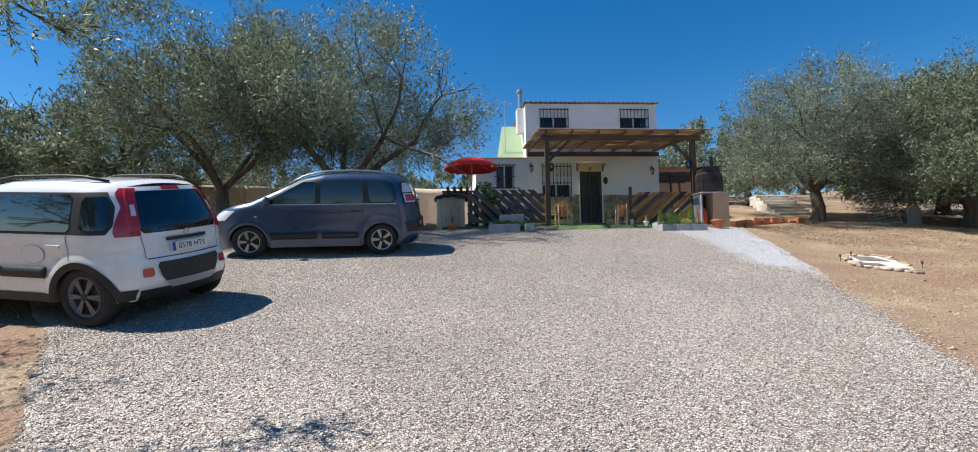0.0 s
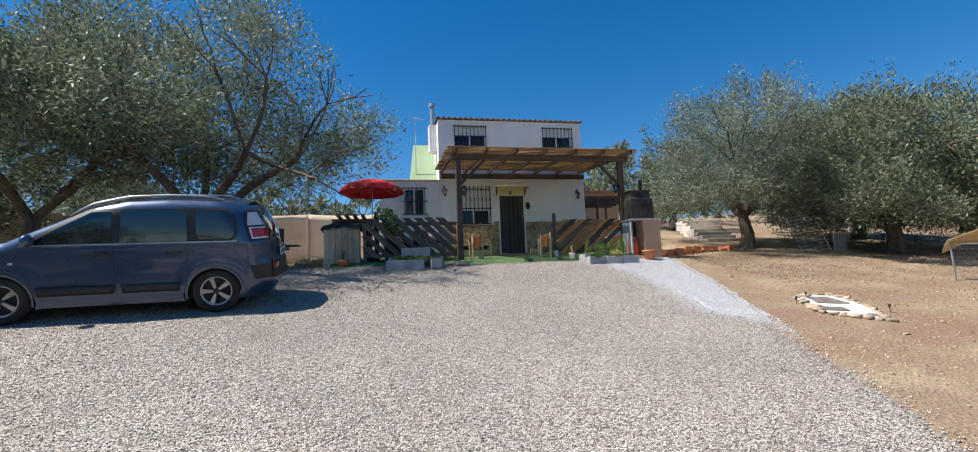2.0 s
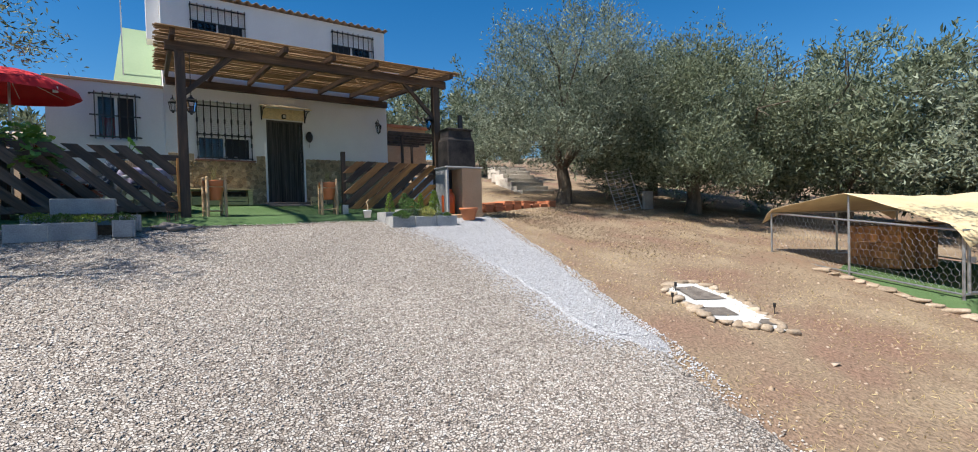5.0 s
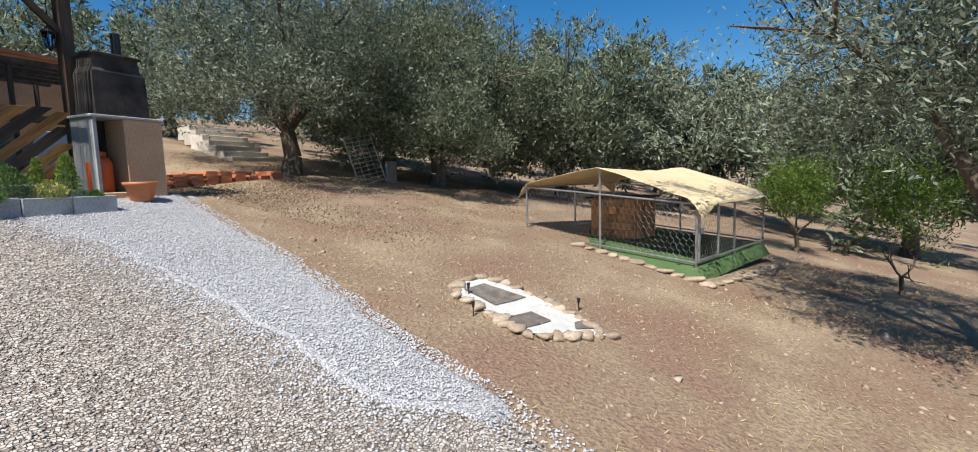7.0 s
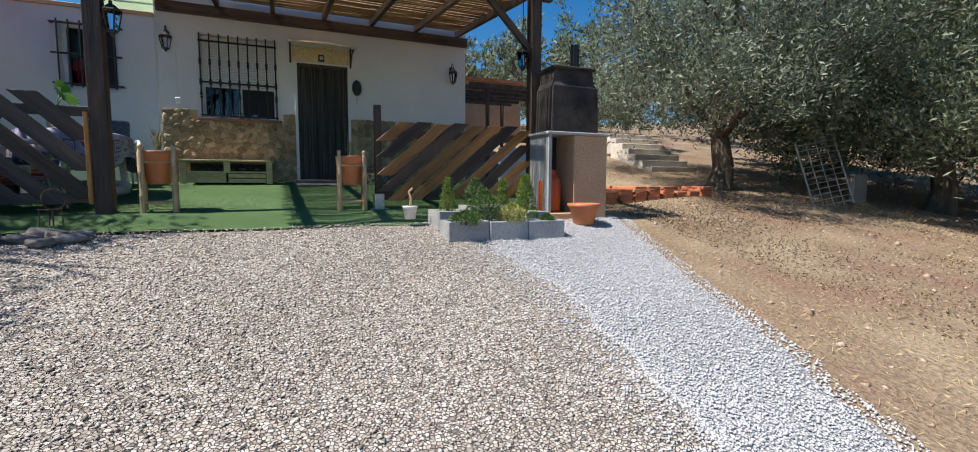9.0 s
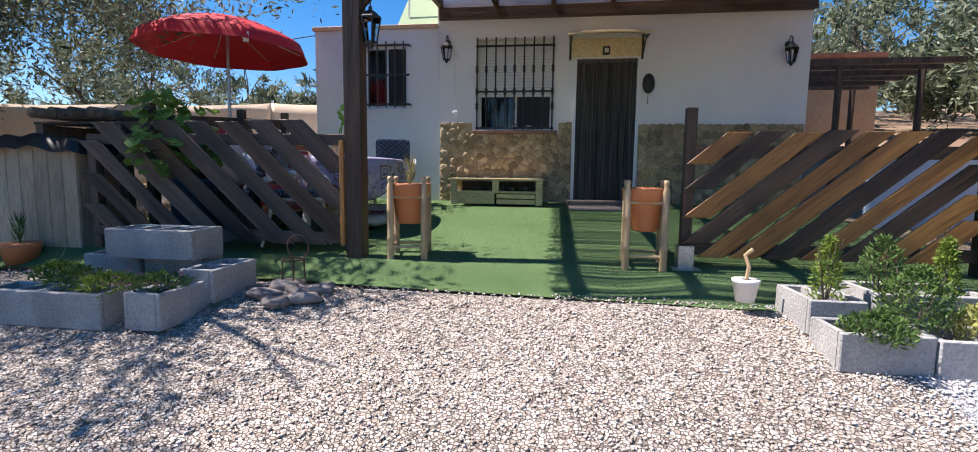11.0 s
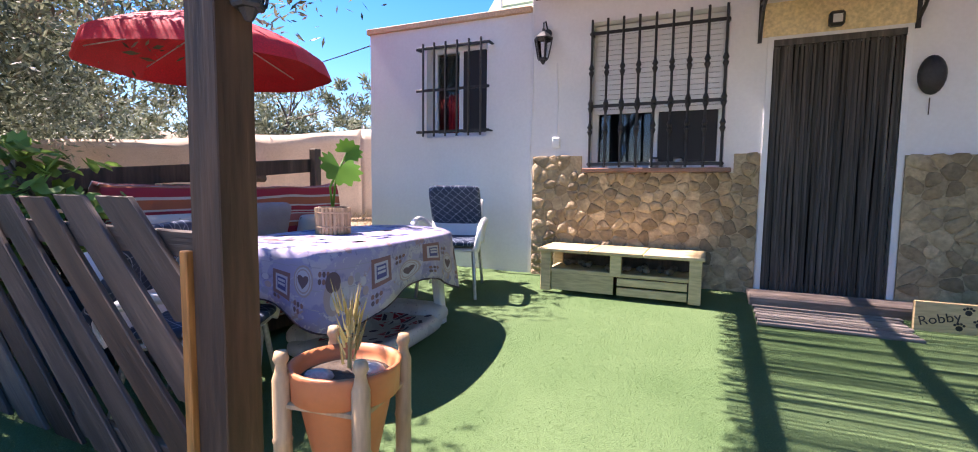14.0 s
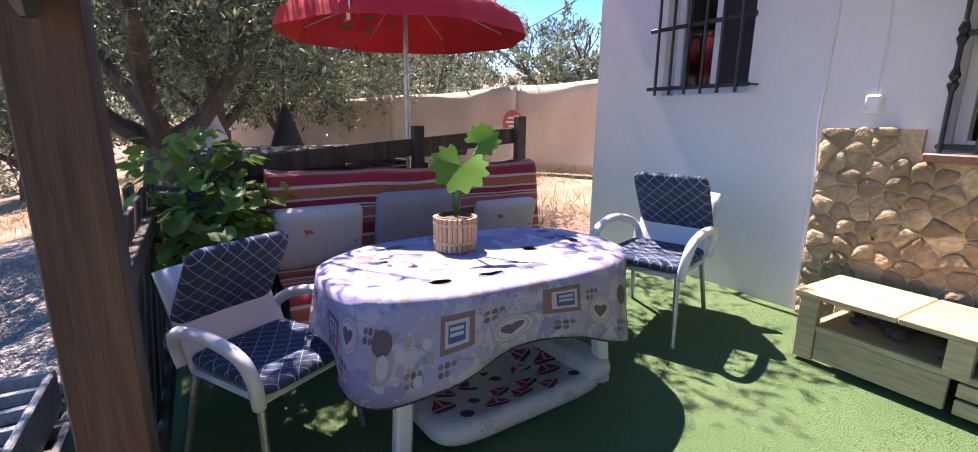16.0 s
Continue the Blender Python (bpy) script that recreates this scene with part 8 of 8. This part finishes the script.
# ---------- stone-edged bed with white chippings ----------
bed_c = thing("stone_bed", "stone-edged ground bed of white chippings and dark grit", "stone bed")
OUT = [(7.85, 10.27), (8.21, 10.14), (8.22, 9.89), (8.03, 9.47), (7.91, 9.19), (7.77, 8.9), (7.54, 8.67), (7.3, 8.95), (7.07, 9.22), (7.16, 9.51), (7.27, 9.7), (7.45, 10.08)]


def patch(pts, lift, material, name, parent, k=1.0, c=None):
    n = len(pts)
    cx, cy = c or (sum(p[0] for p in pts) / n, sum(p[1] for p in pts) / n)
    def fn(u, v):
        i = u * n
        a, b = pts[int(i) % n], pts[(int(i) + 1) % n]
        f = i - int(i)
        x, y = a[0] + (b[0] - a[0]) * f, a[1] + (b[1] - a[1]) * f
        w = v * k * (1 + 0.06 * noise.noise((x * 5, y * 5, 2)))
        x, y = cx + (x - cx) * w, cy + (y - cy) * w
        return (x, y, gz(x, y) + lift)
    return part(name, grid(bmesh.new(), fn, n * 5, 5, close_u=True), material, parent, smooth=True)


patch(OUT, 0.022, mat("white_chippings", (0.62, 0.61, 0.58), (0.74, 0.73, 0.70), 8, 0.9, 0.6, 90), "white_fill", bed_c)
M_GRIT = mat("dark_grit", (0.12, 0.10, 0.085), (0.22, 0.19, 0.16), 10, 0.95, 0.8, 90)
patch([(7.62, 10.1), (8.0, 10.04), (7.93, 9.52), (7.44, 9.68)], 0.032, M_GRIT, "grit", bed_c, 0.95)
patch([(7.21, 9.52), (7.58, 9.38), (7.5, 9.15), (7.08, 9.3)], 0.032, M_GRIT, "grit", bed_c, 0.95)
patch([(7.62, 9.02), (7.78, 8.95), (7.6, 8.76), (7.4, 8.95)], 0.032, M_GRIT, "grit", bed_c, 0.7)
settle(bed_c, (7.6, 9.4, gz(7.6, 9.4)))
for i in range(len(OUT)):
    for f in (0.0, 0.35, 0.7):
        a, b = OUT[i], OUT[(i + 1) % len(OUT)]
        x, y = a[0] + (b[0] - a[0]) * f, a[1] + (b[1] - a[1]) * f
        rock("edging_stone", "pale stone edging the white bed", x + 0.03 * math.cos(i * 2.1), y + 0.03 * math.sin(i * 1.7), 0.055 + 0.035 * ((i * 7 + int(f * 10)) % 5) / 4, 400 + i * 3 + int(f * 3), M_ROCKP, 0.6, group="bed edging stones")
for x, y in ((8.05, 9.05), (7.12, 9.75), (7.55, 10.0)):
    sl = thing("solar_lamp", "small dark solar garden spike lamp", "garden lamp", "solar lamps")
    part("spike", rod(bmesh.new(), (x, y, gz(x, y) - 0.05), (x, y, gz(x, y) + 0.1), 0.006, n=6), M_IRON, sl)
    part("head", rod(bmesh.new(), (x, y, gz(x, y) + 0.08), (x, y, gz(x, y) + 0.13), 0.013, 0.017, n=10), M_IRON, sl)
    settle(sl, (x, y, gz(x, y)))

# ---------- overhead cable, aerial, curtain in the annex window ----------
cab = thing("overhead_cable", "thin black cable strung from the annex to the trees", "cable")
part("cable", tube(bmesh.new(), [(0.6 - i * 1.2, 19.4 + i * 0.5, 6.45 + 0.09 * i - 0.02 * i * (8 - i) * 0.4) for i in range(9)], 0.008, 5), M_IRON, cab)
settle(cab, (0.6, 19.4, 6.4))
aer = thing("tv_aerial", "grey television aerial beside the chimney", "aerial")
part("mast", rod(bmesh.new(), (1.75, 19.9, 6.42), (1.75, 19.9, 8.95), 0.015, n=6), M_GALV, aer)
part("boom", rod(bmesh.new(), (1.5, 19.7, 8.85), (2.1, 20.1, 8.9), 0.01, n=6), M_GALV, aer)
for i in range(6):
    part("element", rod(bmesh.new(), (1.5 + i * 0.11, 19.55 + i * 0.08, 8.86), (1.5 + i * 0.11, 19.85 + i * 0.08, 8.86), 0.006, n=5), M_GALV, aer)
settle(aer, (1.75, 19.9, 6.42))
cur = thing("curtain", "red curtain behind the annex window", "curtain")
def folds(u, v):
    return (1.38 + 0.26 * u, 19.3 + 0.02 * math.sin(u * 25), 5.25 + 0.45 * v)
part("cloth", grid(bmesh.new(), folds, 24, 2), M_RED, cur, smooth=True)
settle(cur, (1.5, 19.3, 5.25))
cord = thing("wall_cable", "thin grey cable running down the white wall", "cable")
part("cord", tube(bmesh.new(), [(2.47, HY - 0.008, 6.5), (2.48, HY - 0.008, 5.6), (2.46, HY - 0.01, 5.0), (2.5, HY - 0.01, 4.6)], 0.006, 5), M_PVC, cord)
settle(cord, (2.47, HY, 4.6))

bell = thing("wall_box", "small white plastic box with a cord on the wall", "junction box")
part("box", B((2.69, 2.765, HY - 0.035, HY - 0.002, 5.06, 5.16), bevel=0.01), M_PVC, bell)
part("cord", tube(bmesh.new(), [(2.73, HY - 0.006, 5.16), (2.735, HY - 0.006, 5.5), (2.72, HY - 0.006, 5.86)], 0.005, 5), M_PVC, bell)
settle(bell, (2.73, HY, 5.06))

# ---------- brick and tile stacks ----------
stack = thing("tile_stack", "stack of red clay hollow tiles on the ground", "tile stack")
bme = bpy.data.meshes.new("clay_tile")
bm = B((-0.25, 0.25, -0.12, 0.12, 0, 0.045), bevel=0.004)
bm.to_mesh(bme)
bm.free()
bme.materials.append(M_BRICK)
rr_ = random.Random(31)
for i in range(8):
    for j in range(3):
        for k in range(rr_.choice((4, 5, 6, 6))):
            x, y = 9.1 + i * 0.3 + 0.0, 16.5 + j * 0.53
            piece("clay_tile", bme, stack, pose(x + rr_.uniform(-0.015, 0.015), y, gz(9.3, 16.5) - 0.02 + 0.047 * k, 0, 0, 90 + rr_.uniform(-4, 4)))
settle(stack, (10, 17, gz(10, 17)))

# ---------- rubble cladding ----------
def clip_cell(poly, p, q):
    """Keeps the part of a polygon that lies nearer to p than to q."""
    mx, my, dx, dy = (p[0] + q[0]) / 2, (p[1] + q[1]) / 2, q[0] - p[0], q[1] - p[1]
    out = []
    for a, b in zip(poly, poly[1:] + poly[:1]):
        da, db = (a[0] - mx) * dx + (a[1] - my) * dy, (b[0] - mx) * dx + (b[1] - my) * dy
        if da <= 0:
            out.append(a)
        if (da < 0 < db) or (db < 0 < da):
            t = da / (da - db)
            out.append((a[0] + (b[0] - a[0]) * t, a[1] + (b[1] - a[1]) * t))
    return out


def cladding(x0, x1, z0, z1, y, step_, seed, skip=()):
    """Irregular stones bedded in mortar on the wall face."""
    rr = random.Random(seed)
    top = lambda x: z1 + 0.025 * noise.noise((x * 4, seed, 0))
    w = thing("wall_cladding", "rubble stone wainscot along the foot of the house", "stone wainscot", kind="structure")
    part("mortar", holed(x0, x1, z0, z1 - 0.01, y - 0.03, y - 0.004, list(skip)), M_MORTAR, w)
    pts = []
    nx, nz = int((x1 - x0) / step_), int((z1 - z0) / (step_ * 0.8))
    for i in range(nx):
        for j in range(nz):
            pts.append((x0 + (i + 0.5 + 0.45 * rr.uniform(-1, 1) + 0.25 * (j % 2)) * (x1 - x0) / nx, z0 + (j + 0.5 + 0.45 * rr.uniform(-1, 1)) * (z1 - z0) / nz))
    for p in pts:
        if any(s[0] - 0.04 < p[0] < s[1] + 0.04 and s[2] < p[1] for s in skip):
            continue
        poly = [(x0, z0), (x1, z0), (x1, top(p[0])), (x0, top(p[0]))]
        for q in pts:
            if q != p and abs(q[0] - p[0]) < 3 * step_ and abs(q[1] - p[1]) < 3 * step_:
                poly = clip_cell(poly, p, q)
                if len(poly) < 3:
                    break
        if len(poly) < 3:
            continue
        more = []
        for a, b in zip(poly, poly[1:] + poly[:1]):
            for k in (0.24, 0.76):
                more.append((a[0] + (b[0] - a[0]) * k + rr.uniform(-0.004, 0.004), a[1] + (b[1] - a[1]) * k + rr.uniform(-0.004, 0.004)))
        poly = more
        cx, cz = sum(a[0] for a in poly) / len(poly), sum(a[1] for a in poly) / len(poly)
        h = rr.uniform(0.003, 0.017)
        bm = bmesh.new()
        rings = []
        for k, d in ((0.97, 0.0), (0.92, 0.55 * h), (0.72, h), (0.3, h * 1.2)):
            rings.append([bm.verts.new((cx + (a[0] - cx) * k, y - 0.03 - d + (0.006 * noise.noise((a[0] * 9, a[1] * 9, k))), cz + (a[1] - cz) * k)) for a in poly])
        for a, b in zip(rings, rings[1:]):
            for i in range(len(poly)):
                bm.faces.new((a[i], a[(i + 1) % len(poly)], b[(i + 1) % len(poly)], b[i]))
        bm.faces.new(rings[-1])
        part("stone", bm, M_STONE, w, smooth=True)
    return w


cladding(2.5, 4.45, 3.78, 4.99, HY, 0.105, 3, skip=[(2.98, 4.26, 4.82, 4.98)])
cladding(5.39, 7.58, 3.78, 4.96, HY, 0.118, 5)

# ---------- loose gravel, stones, dry grass ----------
def scatter_stones(name, label, spots, sizes, material, rg, flat=0.7, lift=0.0):
    """Many small angular stones in one mesh."""
    base = np.array([(1, 0, 0), (-1, 0, 0), (0, 1, 0), (0, -1, 0), (0, 0, 1), (0, 0, -1)], float)
    tri = np.array([(0, 2, 4), (2, 1, 4), (1, 3, 4), (3, 0, 4), (2, 0, 5), (1, 2, 5), (3, 1, 5), (0, 3, 5)])
    n = len(spots)
    v = base[None] * rg.uniform(0.55, 1.25, (n, 6, 1)) + rg.normal(size=(n, 6, 3)) * 0.22
    v[:, :, 2] *= flat
    a = rg.uniform(0, 6.28, n)
    c, s = np.cos(a)[:, None], np.sin(a)[:, None]
    x, y = v[:, :, 0] * c - v[:, :, 1] * s, v[:, :, 0] * s + v[:, :, 1] * c
    v = np.stack([x, y, v[:, :, 2]], 2) * sizes[:, None, None]
    v += np.array(spots)[:, None, :]
    v[:, :, 2] += lift
    me = bpy.data.meshes.new(name)
    me.vertices.add(n * 6)
    me.vertices.foreach_set("co", v.reshape(-1))
    f = (tri[None] + (np.arange(n) * 6)[:, None, None]).reshape(-1)
    me.loops.add(len(f))
    me.loops.foreach_set("vertex_index", f)
    me.polygons.add(n * 8)
    me.polygons.foreach_set("loop_start", np.arange(n * 8) * 3)
    me.polygons.foreach_set("loop_total", np.full(n * 8, 3))
    me.update(calc_edges=True)
    me.materials.append(material)
    return tagged(new(name, me), label, "gravel", kind="stuff")


def chip_mat(name, cols):
    m = bpy.data.materials.new(name)
    m.use_nodes = True
    nt = m.node_tree
    g, r = nt.nodes.new("ShaderNodeNewGeometry"), nt.nodes.new("ShaderNodeValToRGB")
    while len(r.color_ramp.elements) < len(cols):
        r.color_ramp.elements.new(0.5)
    for i, c in enumerate(cols):
        r.color_ramp.elements[i].position, r.color_ramp.elements[i].color = i / (len(cols) - 1), (*c, 1)
    nt.links.new(g.outputs["Random Per Island"], r.inputs[0])
    nt.links.new(r.outputs[0], nt.nodes["Principled BSDF"].inputs["Base Color"])
    nt.nodes["Principled BSDF"].inputs["Roughness"].default_value = 0.9
    nt.nodes["Principled BSDF"].inputs["Specular IOR Level"].default_value = 0.2
    return m


rg = np.random.default_rng(100)
beige, white, earth = [], [], []
while len(beige) < 80000:
    x, y = rg.uniform(-4.5, 7.0), 1.2 + 13.9 * rg.uniform() ** 0.85
    if edge_left(y) < x < edge_right(y) + abs(rg.normal()) * 0.12 and x < white_left(y) + 0.35 * rg.normal() + (6.0 if y < 9.0 + rg.normal() * 0.3 else 0.0):
        beige.append((x, y, gz(x, y) + (0.034 if x < edge_right(y) - 0.1 else 0.008)))
while len(white) < 24000:
    y = rg.uniform(8.2, 15.1)
    x = rg.uniform(white_left(y) - 0.5, edge_right(y) + 0.12)
    if x > white_left(y) - abs(rg.normal()) * 0.22 and (y > 9.2 or rg.random() < 0.25):
        white.append((x, y, gz(x, y) + (0.045 if white_left(y) + 0.1 < x < edge_right(y) - 0.1 and y > 9.1 else 0.036 if x < edge_right(y) - 0.1 else 0.01)))
while len(earth) < 11000:
    x, y = rg.uniform(3.8, 17), rg.uniform(1, 17)
    if x > edge_right(y) - 0.1 and not (10.5 < x < 15.2 and 6.8 < y < 11):
        earth.append((x, y, gz(x, y)))
scatter_stones("gravel", "loose beige gravel chippings on the drive", beige, rg.uniform(0.0065, 0.0135, len(beige)), chip_mat("beige_chips", [(0.20, 0.165, 0.14), (0.47, 0.41, 0.355), (0.58, 0.53, 0.475), (0.37, 0.305, 0.255), (0.72, 0.685, 0.64)]), rg)
scatter_stones("gravel", "loose white gravel chippings on the path", white, rg.uniform(0.006, 0.012, len(white)), chip_mat("white_chips", [(0.44, 0.44, 0.45), (0.64, 0.64, 0.66), (0.54, 0.54, 0.56)]), rg)
scatter_stones("pebbles", "scattered small stones on dry earth", earth, rg.exponential(0.007, len(earth)) + 0.005, chip_mat("earth_stones", [(0.28, 0.19, 0.13), (0.42, 0.31, 0.22), (0.50, 0.40, 0.31)]), rg)

# dry grass: short straw blades lying and standing in patches
n = 75000
x, y = rg.uniform(3.8, 15, n * 2), rg.uniform(-1, 19, n * 2)
keep = []
for a, b in zip(x, y):
    if a > edge_right(b) - 0.05 and not (10.5 < a < 15.2 and 6.8 < b < 11) and noise.noise((a * 0.55, b * 0.55, 8)) + 0.35 * noise.noise((a * 2.1, b * 2.1, 4)) + 0.25 * math.exp(-(a - edge_right(b)) / 1.2) > rg.uniform(-0.3, 0.35):
        keep.append((a, b, gz(a, b)))
for a, b in zip(rg.uniform(-9, -2.5, 9000), rg.uniform(0, 9, 9000)):
    if a < edge_left(b) + 0.1:
        keep.append((a, b, gz(a, b)))
keep = np.array(keep[:64000])
grass = leaf_mesh("dry_grass", keep, rg.normal(size=(len(keep), 3)) * np.array((1, 1, 0.15)), 0.048, 0.12, rg, leafy("straw", (0.40, 0.30, 0.15), (0.60, 0.48, 0.26), 0.8, 0.1), None, up_bias=0.15)
tagged(grass, "short dry straw-coloured grass on the earth", "grass", kind="stuff")
litter = []
while len(litter) < 24000:
    a, b = 8.6 + rg.exponential(3.5), rg.normal(15.2, 2.4)
    if b > 9 and a > edge_right(min(b, 15)) and a < 20 and noise.noise((a * 0.7, b * 0.7, 12)) > rg.uniform(-0.5, 0.3):
        litter.append((a, b, gz(a, b) + 0.004))
litter = np.array(litter)
tagged(leaf_mesh("leaf_litter", litter, rg.normal(size=(len(litter), 3)) * np.array((1, 1, 0.05)), 0.038, 0.3, rg, leafy("dead_leaf", (0.09, 0.06, 0.04), (0.28, 0.21, 0.14), 0.8, 0.05), None, up_bias=0.05), "brown fallen leaves below the olive trees", "leaf litter", kind="stuff")
# weeds and litter under the trees on the far side of the drive
weeds = []
while len(weeds) < 16000:
    a, b = rg.uniform(-14, 0.2), rg.uniform(12.2, 22)
    if not (a > -6.8 and b < 15.2) and noise.noise((a * 0.5, b * 0.5, 1)) > rg.uniform(-0.3, 0.4):
        weeds.append((a, b, gz(a, b)))
weeds = np.array(weeds)
tagged(leaf_mesh("dry_weeds", weeds, rg.normal(size=(len(weeds), 3)) * 0.3, 0.22, 0.05, rg, leafy("dry_weed", (0.26, 0.20, 0.10), (0.46, 0.37, 0.20), 0.8, 0.2), None, up_bias=1.2), "tall dry weeds below the olive trees", "weeds", kind="stuff")
# short turf pile near the step
n = 42000
xs, ys = rg.uniform(0.2, 7.2, n), 15.2 + 3.7 * rg.uniform(size=n) ** 1.3
pile = np.stack([xs, ys, np.array([turf((a - TX0) / (TX1 - TX0), max(0.0, (b - turf_front(a)) / (19.0 - turf_front(a))) ** 0.8)[2] for a, b in zip(xs, ys)])], 1)
tagged(leaf_mesh("turf_pile", pile, rg.normal(size=(n, 3)) * 0.2, 0.013, 0.22, rg, leafy("turf_blade", (0.09, 0.165, 0.06), (0.16, 0.25, 0.10), 0.6, 0.25), None, up_bias=1.6), "short green pile of the artificial turf", "artificial turf", kind="stuff")
